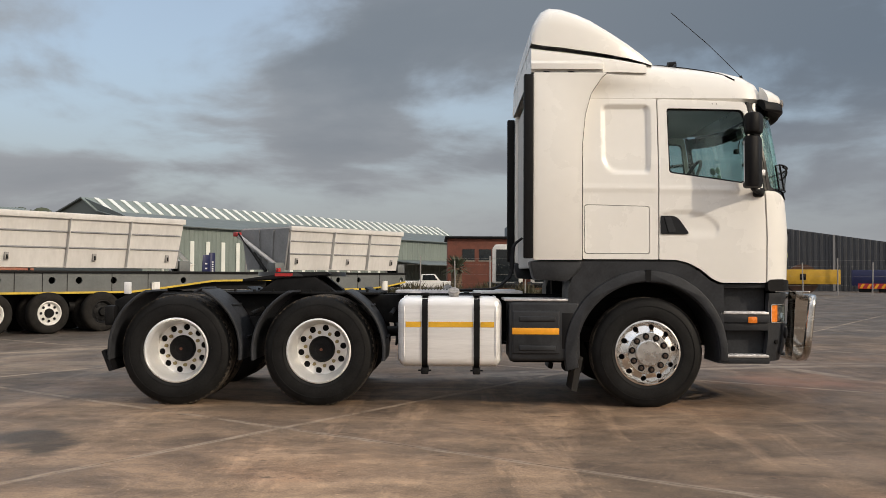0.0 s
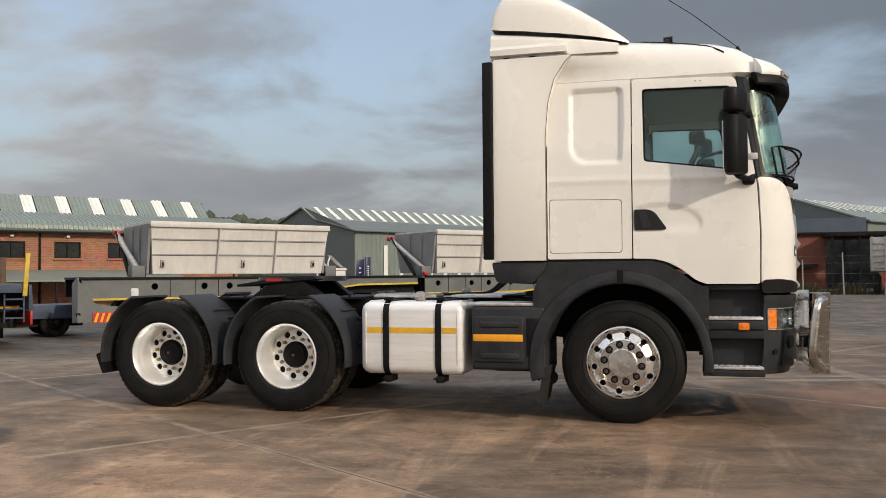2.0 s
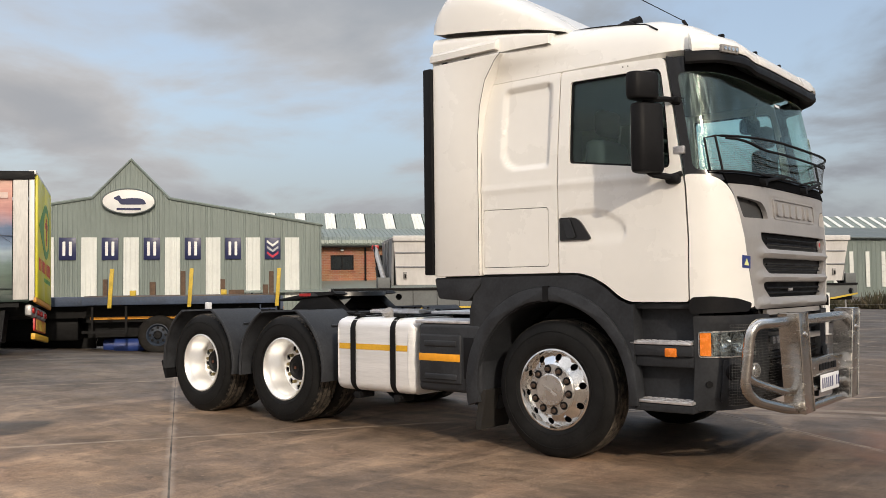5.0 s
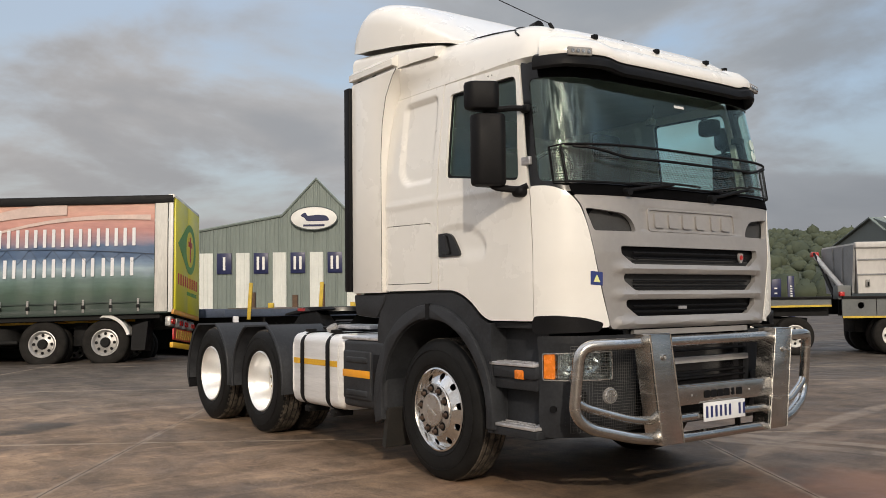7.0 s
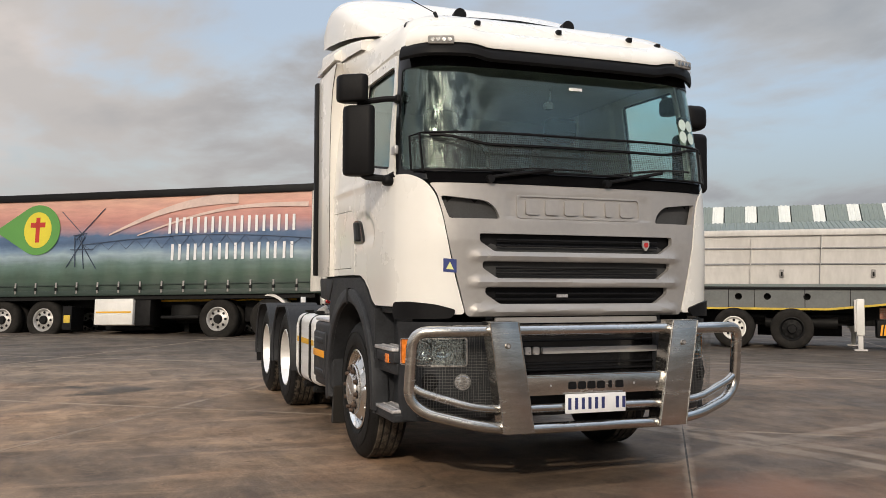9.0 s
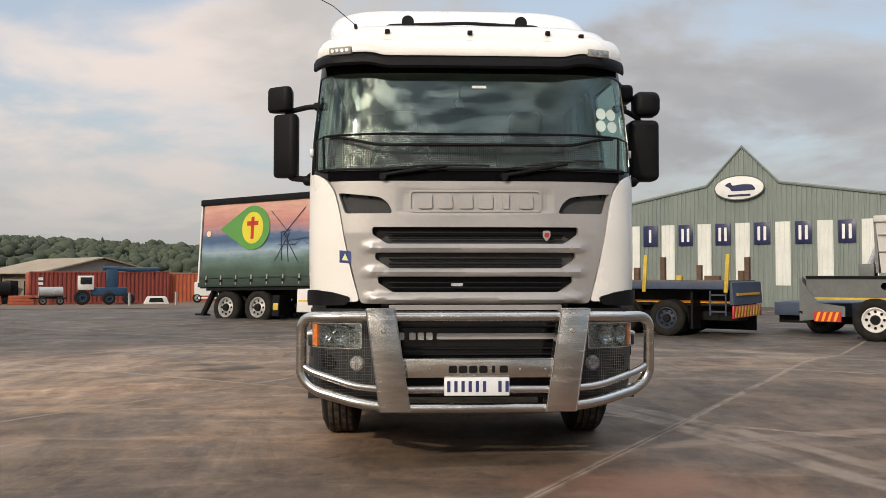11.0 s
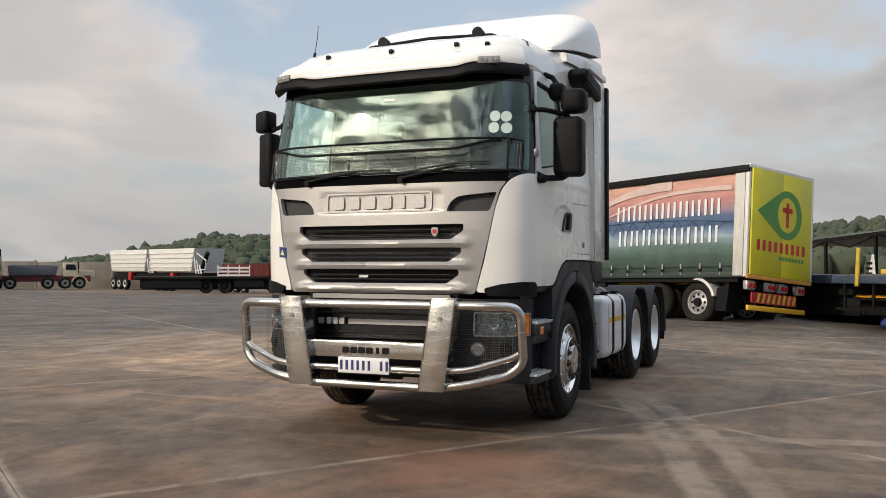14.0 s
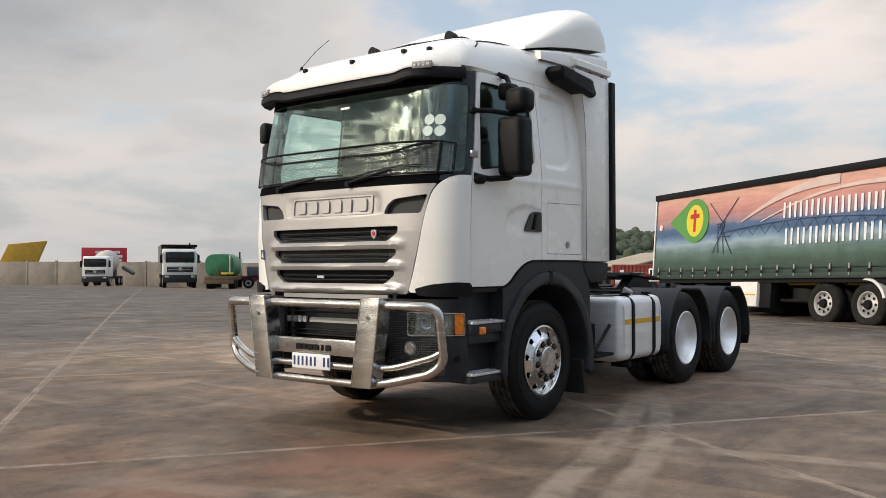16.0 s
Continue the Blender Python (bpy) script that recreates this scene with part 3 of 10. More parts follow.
        part("gap_strip", box(-1.06, -0.42, min(sg * 1.10, sg * 1.222), max(sg * 1.10, sg * 1.222), 3.119, 3.133, 0.002), CHIP, e, "grey gap under the deflector")
        for x in (-0.95, -0.72):
            part("fairing_clip", box(x - 0.03, x + 0.03, min(sg * 1.10, sg * 1.224), max(sg * 1.10, sg * 1.224), 3.118, 3.135, 0.004), BLACK, e)

    # windscreen, wrapped round to the pillars
    def wrap(u, z, off=0.0):
        x, y, z = skin(1)(A0 - abs(u), z, off)
        return x, math.copysign(y, u) if abs(u) > 1e-6 else 0.0, z
    e0, e1, e2 = A0 - 0.455, A0 - 0.435, A0 - 0.385
    ws = rounded([(-e0, 2.02), (e0, 2.02), (e1, 2.3), (e2, 2.80), (-e2, 2.80), (-e1, 2.3)], [0.03, 0.03, 0.1, 0.04, 0.04, 0.1])
    scr = part("windscreen", panel(ws, [], wrap, 0.006, forward, 0.045, lambda y, z: -0.006), GLASS, truck, "green-tinted windscreen reflecting clouds", 60)
    fr_o = rounded([(-e0 - 0.008, 1.985), (e0 + 0.008, 1.985), (e1 + 0.008, 2.3), (e2 + 0.008, 2.86), (-e2 - 0.008, 2.86), (-e1 - 0.008, 2.3)], [0.03, 0.03, 0.1, 0.04, 0.04, 0.1])
    fr_i = rounded([(-e0 + 0.022, 2.055), (e0 - 0.022, 2.055), (e1 - 0.022, 2.3), (e2 - 0.022, 2.745), (-e2 + 0.022, 2.745), (-e1 + 0.022, 2.3)], [0.05, 0.05, 0.1, 0.05, 0.05, 0.1])
    part("windscreen_frit", panel(fr_o, [fr_i], wrap, 0.012, forward, 0.06, lambda y, z: 0.001), GLOSSBLACK, truck, "black windscreen border")
    for y, z in ((0.912, 2.462), (0.990, 2.460), (0.908, 2.373), (0.997, 2.370)):
        c = Vector(front(y, z, 0.0))
        circ = [(y + 0.038 * math.cos(t * math.pi / 12), z + 0.042 * math.sin(t * math.pi / 12)) for t in range(24)]
        part("licence_disc", panel(circ, [], front, 0.002, forward, 0.2, lambda y, z: 0.002), DISC, scr, "round pale green disc")
    part("screen_label", panel(rect(-0.015, 0.085, 2.632, 2.652), [], front, 0.002, forward, 0.2, lambda y, z: 0.002), PLATE, scr)
    # cowl under the screen, wipers
    part("cowl", panel([(-1.02, 1.965), (1.02, 1.965), (1.03, 2.035), (-1.03, 2.035)], [], front, 0.05, forward, 0.09, lambda y, z: 0.010), MATTBLACK, truck, "black cowl")
    for y0, y1 in ((-0.62, 0.10), (0.22, 0.90)):
        w = part("wiper_blade", tube([front(y0 + (y1 - y0) * t, 2.045 + 0.022 * math.sin(t * 2.6) + (0.055 if y0 > 0 else 0.01) * t, 0.026) for t in [i / 10 for i in range(11)]], 0.009, 6), BLACK, truck)
        part("wiper_arm", tube([front(y0 - 0.02, 2.0, 0.035), front(y0 + 0.10, 2.02, 0.050), front(y0 + 0.42, 2.085 if y0 > 0 else 2.065, 0.042)], 0.012, 6), BLACK, w)
        part("wiper_hub", cyl(front(y0 - 0.02, 1.99, 0.0), front(y0 - 0.02, 1.99, 0.05), 0.03, 0.024, 12), BLACK, w)
    # stone guard of wire mesh in a black frame, leaning out from the lower screen
    def guard_place(y, z, off=0.0):
        # it leans out in the middle and meets the pillars at its ends
        t = (z - 2.04) / 0.25
        x, yy, z = front(y if y < 0 else y * 0.97, z, 0.030 + off)
        return x + t * 0.125 * (1 - min(1.0, abs(y) / 1.05) ** 3), yy, z
    fp = [guard_place(-1.04, 2.045), guard_place(-1.045, 2.16), guard_place(-1.05, 2.285)] + [guard_place(y, 2.285 - 0.012 * (1 - (y / 1.05) ** 2)) for y in np.linspace(-1.02, 1.02, 25)] + [guard_place(1.05, 2.285), guard_place(1.045, 2.16), guard_place(1.04, 2.045)]
    gd = part("stone_guard", tube(fp, 0.009, 6), BLACK, truck, "black framed wire stone guard")
    low = [guard_place(y, 2.045) for y in np.linspace(-1.04, 1.04, 27)]
    part("guard_rail", tube(low, 0.008, 6), BLACK, gd)
    mid = [guard_place(y, 2.205 + 0.065 * smooth01((abs(y) - 0.62) / 0.38)) for y in np.linspace(-1.0, 1.0, 33)]
    part("guard_bar", tube(mid, 0.010, 6), BLACK, gd)
    bm = bmesh.new()
    ys = np.linspace(-1.035, 1.035, 27)

    def strip(p, q, w):
        p, q = Vector(p), Vector(q)
        s = (q - p).cross(Vector((1, 0, 0.2))).normalized() * w
        vs = [bm.verts.new(v) for v in (p - s, p + s, q + s, q - s)]
        bm.faces.new(vs)
    for k in range(19):
        z = 2.05 + 0.225 * k / 18
        for a, b in zip(ys, ys[1:]):
            strip(guard_place(a, z), guard_place(b, z), 0.0011)
    for k in range(136):
        y = -1.03 + 2.06 * k / 135
        strip(guard_place(y, 2.05), guard_place(y, 2.28), 0.0011)
    tagged(part("guard_wire", bm, mat("grey_wire", (0.10, 0.11, 0.11), 0.5, 0.5), gd, "fine wire mesh"), kind="stuff")
    for sg in (-1, 1):
        # open wire cheek back to the pillar
        o, i = Vector(guard_place(sg * 1.045, 2.285)), Vector(guard_place(sg * 1.04, 2.045))
        u, v = Vector(front(sg * 1.10, 2.27, 0.02)), Vector(front(sg * 1.10, 2.045, 0.02))
        ck = part("guard_cheek", tube([o, u, v, i], 0.008, 6), BLACK, gd)
        bm = bmesh.new()
        for k in range(1, 14):
            strip(o.lerp(i, k / 14), u.lerp(v, k / 14), 0.0011)
        for k in range(1, 5):
            strip(o.lerp(u, k / 5), i.lerp(v, k / 5), 0.0011)
        tagged(part("cheek_wire", bm, bpy.data.materials["grey_wire"], ck), kind="stuff")

    # sun visor: white cap, black lip, two lamp clusters
    def sweep(profile, ymax, steps=40, ends=0.94):
        bm = bmesh.new()
        rows = []
        for y in [-ymax + 2 * ymax * i / steps for i in range(steps + 1)]:
            # the left end is drawn in more than the right
            e = smooth01((abs(y) / ymax - (0.90 if y < 0 else 0.70)) / (0.10 if y < 0 else 0.30)) * (0.40 if y < 0 else 0.62)
            row = []
            for off, z in profile:
                rise = 0.028 * smooth01((abs(y) - 0.60) / 0.14)
                row.append(bm.verts.new(front(y, 2.86, off * (1 - e))[:2] + (z + rise,)))
            rows.append(row)
        k = len(profile)
        for a, b in zip(rows, rows[1:]):
            for i in range(k):
                bm.faces.new((a[i], b[i], b[(i + 1) % k], a[(i + 1) % k]))
        bm.faces.new(rows[0])
        bm.faces.new(rows[-1][::-1])
        bmesh.ops.recalc_face_normals(bm, faces=bm.faces)
        return bm
    vis = part("sun_visor", sweep([(-0.02, 2.875), (0.05, 2.87), (0.115, 2.848), (0.142, 2.815), (0.146, 2.772), (0.130, 2.756), (0.10, 2.764), (0.02, 2.805), (-0.02, 2.83)], 1.078), BLACK, truck, "black sun visor")
    part("visor_cap", sweep([(-0.03, 3.00), (0.05, 2.965), (0.11, 2.915), (0.136, 2.865), (0.130, 2.845), (0.05, 2.86), (-0.03, 2.87)], 1.06), WHITE, truck, "white roof cap over the visor", 60)
    for y in (-0.90, 0.85):
        bm = bmesh.new()
        c = Vector(front(y, 2.86, 0.134 if y < 0 else 0.118))
        tan = (Vector(front(y + 0.05, 2.86, 0.125)) - Vector(front(y - 0.05, 2.86, 0.125))).normalized()
        nrm = tan.cross(Vector((0, 0, 1))) * 1.0
        m = Matrix.Translation((c.x, c.y, 2.884)) @ Matrix((nrm, tan, (0, 0, 1))).transposed().to_4x4()
        add_box(bm, -0.02, 0.012, -0.085, 0.085, -0.028, 0.028, 0.01)
        bm.transform(m)
        cl = part("marker_lamp", bm, CHIP, vis, "grey lamp cluster with four lenses")
        for k in range(4):
            bm = cyl((0.005, -0.055 + 0.037 * k, 0), (0.018, -0.055 + 0.037 * k, 0), 0.015, 0.013, 12)
            bm.transform(m)
            part("lens", bm, REFLECTOR, cl)
    # grille panel, silver grey
    g_out = rounded([(-0.795, 1.112), (-0.85, 1.33), (-0.905, 1.56), (-0.94, 1.76), (-0.975, 1.90), (-1.02, 1.962), (1.02, 1.962), (0.975, 1.90), (0.94, 1.76), (0.905, 1.56), (0.85, 1.33), (0.795, 1.112)], [0.03] + [0.06] * 4 + [0.02, 0.02] + [0.06] * 4 + [0.03])
    slots = []
    for z0, z1, yo in ((1.525, 1.640, 0.715), (1.355, 1.462, 0.695), (1.190, 1.297, 0.675)):
        slots.append(rounded([(-yo + 0.10, z0), (yo - 0.10, z0), (yo, z0 + 0.065), (yo, z1), (-yo, z1), (-yo, z0 + 0.065)], 0.015, 3))
    ducts = []
    for sg in (-1, 1):
        d = [(sg * 0.575, 1.735), (sg * 0.905, 1.735), (sg * 0.955, 1.880), (sg * 0.66, 1.850), (sg * 0.60, 1.80)]
        ducts.append(rounded(d if sg > 0 else d, [0.02, 0.02, 0.02, 0.05, 0.03], 3))

    def grille_relief(y, z):
        r = 0.0
        if 1.735 < z < 1.905 and abs(y) < 0.53:
            d = min(0.53 - abs(y), z - 1.735, 1.905 - z)
            r -= 0.008 * smooth01(d / 0.02)
        for zc in (1.494, 1.326, 1.150):
            t = 1 - abs(z - zc) / 0.045
            if t > 0 and abs(y) < 0.80:
                r += 0.030 * smooth01(t) * smooth01((0.80 - abs(y)) / 0.10)
        return r
    gp = part("grille_panel", panel(g_out, slots + ducts, front, 0.035, forward, 0.028, grille_relief), SILVER, truck, "silver grey grille panel", 50)
    part("grille_backing", panel([(-0.76, 1.10), (-0.93, 1.90), (0.93, 1.90), (0.76, 1.10)], [], front, 0.02, forward, 0.1, lambda y, z: -0.05), BLACK, gp, "black grille backing")
    for zc in (1.565, 1.60, 1.385, 1.42, 1.22, 1.255):
        part("grille_bar", tube([front(y, zc, -0.018) for y in np.linspace(-0.60, 0.60, 13)], 0.007, 6), BLACK, gp)
    # raised maker's mark as plain blocks
    for k in range(6):
        y = -0.35 + k * 0.14
        if k == 4:
            o = rounded(rect(y - 0.022, y + 0.022, 1.768, 1.868), 0.012)
        else:
            o = rounded([(y - 0.050, 1.768), (y + 0.050, 1.768), (y + 0.046, 1.868), (y - 0.046, 1.868)], 0.02)
        part("raised_block", panel(o, [], front, 0.02, forward, 0.06, lambda y, z: 0.007), SILVER, gp)
    po = rounded(rect(-0.46, 0.46, 1.742, 1.896), 0.03)
    part("raised_frame", panel(po, [rounded(rect(-0.448, 0.448, 1.754, 1.884), 0.025)], front, 0.02, forward, 0.06, lambda y, z: 0.003), SILVER, gp)
    shield = [(0.465, 1.615), (0.515, 1.615), (0.517, 1.575), (0.49, 1.54), (0.463, 1.575)]
    sh = part("badge", panel(rounded(shield, 0.012), [], front, 0.012, forward, 0.05, lambda y, z: 0.012), SILVER, gp, "small shield badge")
    part("badge_face", panel([(0.49 + 0.017 * math.cos(t * math.pi / 8), 1.585 + 0.017 * math.sin(t * math.pi / 8)) for t in range(16)], [], front, 0.004, forward, 0.1, lambda y, z: 0.016), RED, sh)
    part("grille_tag", panel(rect(-0.17, -0.09, 1.232, 1.252), [], front, 0.01, forward, 0.1, lambda y, z: -0.008), CHECKER, gp)
    # sticker on the right corner
    stk = skin(-1)
    s0, s1 = a_y(0.950), a_y(0.870)
    st = part("square_sticker", panel([(s0, 1.395), (s1, 1.388), (s1, 1.472), (s0, 1.480)], [], stk, 0.002, outward, 0.06, lambda a, z: 0.0065), BLUESTICK, truck, "blue square sticker with a pale triangle")
    part("triangle", panel([(s0 + 0.018, 1.412), (s1 - 0.018, 1.408), ((s0 + s1) / 2, 1.458)], [], stk, 0.002, outward, 0.06, lambda a, z: 0.0095), PALEYELLOW, st)

    # roof deflector: a hood over a lower fairing
    def hood(prof, wid, nexp, base):
        bm = bmesh.new()
        rows = []
        for (x, z0, z1), w in zip(prof, wid):
            row = []
            for k in range(25):
                t = math.pi * k / 24
                c, s = math.cos(t), math.sin(t)
                y = w * math.copysign(abs(c) ** (2 / nexp), c)
                row.append(bm.verts.new((x, y, z0 + (z1 - z0) * abs(s) ** (2 / nexp))))
            rows.append(row)
        for a, b in zip(rows, rows[1:]):
            for k in range(24):
                bm.faces.new((a[k], a[k + 1], b[k + 1], b[k]))
        bm.faces.new(rows[0])
        bm.faces.new(rows[-1][::-1])
        bmesh.ops.recalc_face_normals(bm, faces=bm.faces)
        return bm
    up = [(-1.09, 3.405, 3.45), (-1.08, 3.395, 3.56), (-1.045, 3.388, 3.68), (-0.985, 3.378, 3.785), (-0.91, 3.37, 3.830), (-0.80, 3.36, 3.822), (-0.66, 3.34, 3.775), (-0.52, 3.325, 3.712), (-0.34, 3.30, 3.595), (-0.18, 3.28, 3.485), (-0.03, 3.255, 3.37), (0.08, 3.235, 3.275)]
    df = part("roof_deflector", hood(up, [1.19, 1.195, 1.20, 1.20, 1.20, 1.20, 1.195, 1.185, 1.165, 1.13, 1.08, 1.02], 5.2, 0), WHITE, truck, "white roof air deflector", 50)
    lowp = [(-1.09, 3.125, 3.395), (-0.8, 3.125, 3.36), (-0.5, 3.13, 3.317), (-0.25, 3.135, 3.28), (0.0, 3.14, 3.238)]
    part("deflector_base", hood(lowp, [1.205, 1.205, 1.195, 1.175, 1.13], 9.0, 0), WHITE, truck, "white deflector base", 50)
    for sg in (-1, 1):
        part("base_flange", prism([(sg * 1.16, 3.255), (sg * 1.205, 3.235), (sg * 1.245, 3.20), (sg * 1.245, 3.150), (sg * 1.16, 3.145)], "x", -1.095, -0.42, 0.008), WHITE, df)
    part("deflector_seat", box(-1.0, -0.1, -1.04, 1.04, 3.10, 3.15), WHITE, df)

    # intake louvre high on the left side
    vb = part("air_intake", prism(rounded([(-0.76, 2.925), (-0.70, 2.885), (-0.16, 2.965), (-0.07, 3.04), (-0.12, 3.10), (-0.68, 3.055)], 0.03), "y", 1.11, 1.275, 0.02), BLACK, truck, "black louvred air intake")
    for k in range(6):
        f = 0.10 + k * 0.155
        lo, hi = (-0.665, 2.905 + 0.13 * f), (-0.135, 2.99 + 0.095 * f)
        part("louvre", prism([lo, hi, (hi[0], hi[1] + 0.011), (lo[0], lo[1] + 0.011)], "y", 1.272, 1.288, 0.003), PLASTIC, vb)


build_cab()


def build_mirrors():
    for sg in (-1, 1):
        bk, by, top = (0.0, 0.0, 0.06) if sg < 0 else (-0.18, -0.03, 0.03)

        def bx(x0, x1, y0, y1, z0, z1, r):
            return box(x0 + bk, x1 + bk, min(sg * (y0 + by), sg * (y1 + by)), max(sg * (y0 + by), sg * (y1 + by)), z0, z1, r, 4)
        plan = [(1.00, -1.285), (1.015, -1.33), (0.93, -1.468), (0.855, -1.48), (0.825, -1.42), (0.845, -1.285)]
        mr = part("main_mirror", prism(rounded(plan, 0.03), "z", 2.035, 2.505, 0.045) if sg < 0 else bx(0.80 if sg < 0 else 0.84, 1.03, 1.29 if sg < 0 else 1.265, 1.50, 2.035, 2.505, 0.045), BLACK, truck, "black mirror housing")
        part("mirror_glass", prism([(0.824, -1.410), (0.842, -1.300), (0.837, -1.298), (0.818, -1.409)], "z", 2.08, 2.46) if sg < 0 else bx(0.832, 0.841, 1.32, 1.47, 2.08, 2.46, 0.002), mat("mirror_silver", (0.75, 0.77, 0.78), 0.03, 1.0, var=0.02), mr, "mirror glass")
        part("wide_mirror", prism(rounded([(x - 0.005, y - 0.045) for x, y in plan], 0.03), "z", 2.525, 2.71, 0.065) if sg < 0 else bx(0.82, 1.01, 1.285 + top, 1.49 + top, 2.54, 2.735, 0.06), BLACK, truck, "black upper mirror housing")
        part("mirror_arm", tube(fillet([(1.03, sg * 1.10, 2.545), (0.98 + bk / 2, sg * 1.20, 2.555), (0.91 + bk, sg * (1.36 + by), 2.53), (0.90 + bk, sg * (1.38 + by), 2.49)], 0.05), 0.020, 8), BLACK, mr)
        part("arm_foot", box(0.99, 1.06, min(sg * 1.06, sg * 1.16), max(sg * 1.06, sg * 1.16), 2.52, 2.575, 0.015, 4), BLACK, mr)
        part("lower_arm", tube(fillet([(1.07, sg * 1.17, 2.035), (1.02 + bk / 2, sg * 1.21, 2.01), (0.93 + bk, sg * (1.33 + by), 2.03), (0.91 + bk, sg * (1.36 + by), 2.06)], 0.05), 0.024, 8), BLACK, mr)
        part("arm_knob", box(0.97, 1.07, min(sg * 1.14, sg * 1.24), max(sg * 1.14, sg * 1.24), 1.965, 2.035, 0.03, 4), BLACK, mr)
    # kerb mirror above the left door
    k = part("kerb_mirror", box(0.58, 0.75, 1.175, 1.295, 2.66, 2.80, 0.035, 3), BLACK, truck, "black kerb mirror")
    part("kerb_arm", tube([(0.62, 1.10, 2.90), (0.60, 1.17, 2.87), (0.64, 1.235, 2.78)], 0.022, 8), BLACK, k)


build_mirrors()


def build_interior():
    part("dashboard", prism(rounded([(0.62, 1.9), (0.62, 2.08), (0.78, 2.14), (1.20, 2.06), (1.30, 1.9)], 0.04), "y", -1.06, 1.06, 0.01), CABIN, truck)
    part("bunk", box(-0.98, -0.30, -1.05, 1.05, 1.75, 2.02, 0.05), SEAT, truck)
    for y in (-0.52, 0.52):
        s = part("seat_back", box(0.06, 0.24, y - 0.24, y + 0.24, 1.78, 2.44, 0.07, 3), SEAT, truck)
        part("headrest", box(0.10, 0.22, y - 0.14, y + 0.14, 2.47, 2.68, 0.05, 3), CABIN, s)
        part("seat_base", box(0.08, 0.55, y - 0.25, y + 0.25, 1.66, 1.85, 0.06, 3), SEAT, s)
    bm = bmesh.new()
    pts = [(0.56 + 0.10 * math.sin(t), -0.52 + 0.23 * math.cos(t), 2.18 + 0.20 * math.sin(t)) for t in [2 * math.pi * k / 24 for k in range(25)]]
    add_tube(bm, pts, 0.017, 8)
    add_tube(bm, [(0.56, -0.75, 2.18), (0.57, -0.52, 2.16), (0.56, -0.29, 2.18)], 0.014, 6)
    add_tube(bm, [(0.57, -0.52, 2.16), (0.75, -0.52, 2.02)], 0.03, 8)
    part("steering_wheel", bm, CABIN, truck, "black steering wheel")
    bm = cyl((1.21, -0.10, 2.66), (1.19, -0.10, 2.56), 0.006)
    add_box(bm, 1.15, 1.20, -0.13, -0.07, 2.52, 2.57, 0.01)
    part("camera_mount", bm, CABIN, truck)


build_interior()


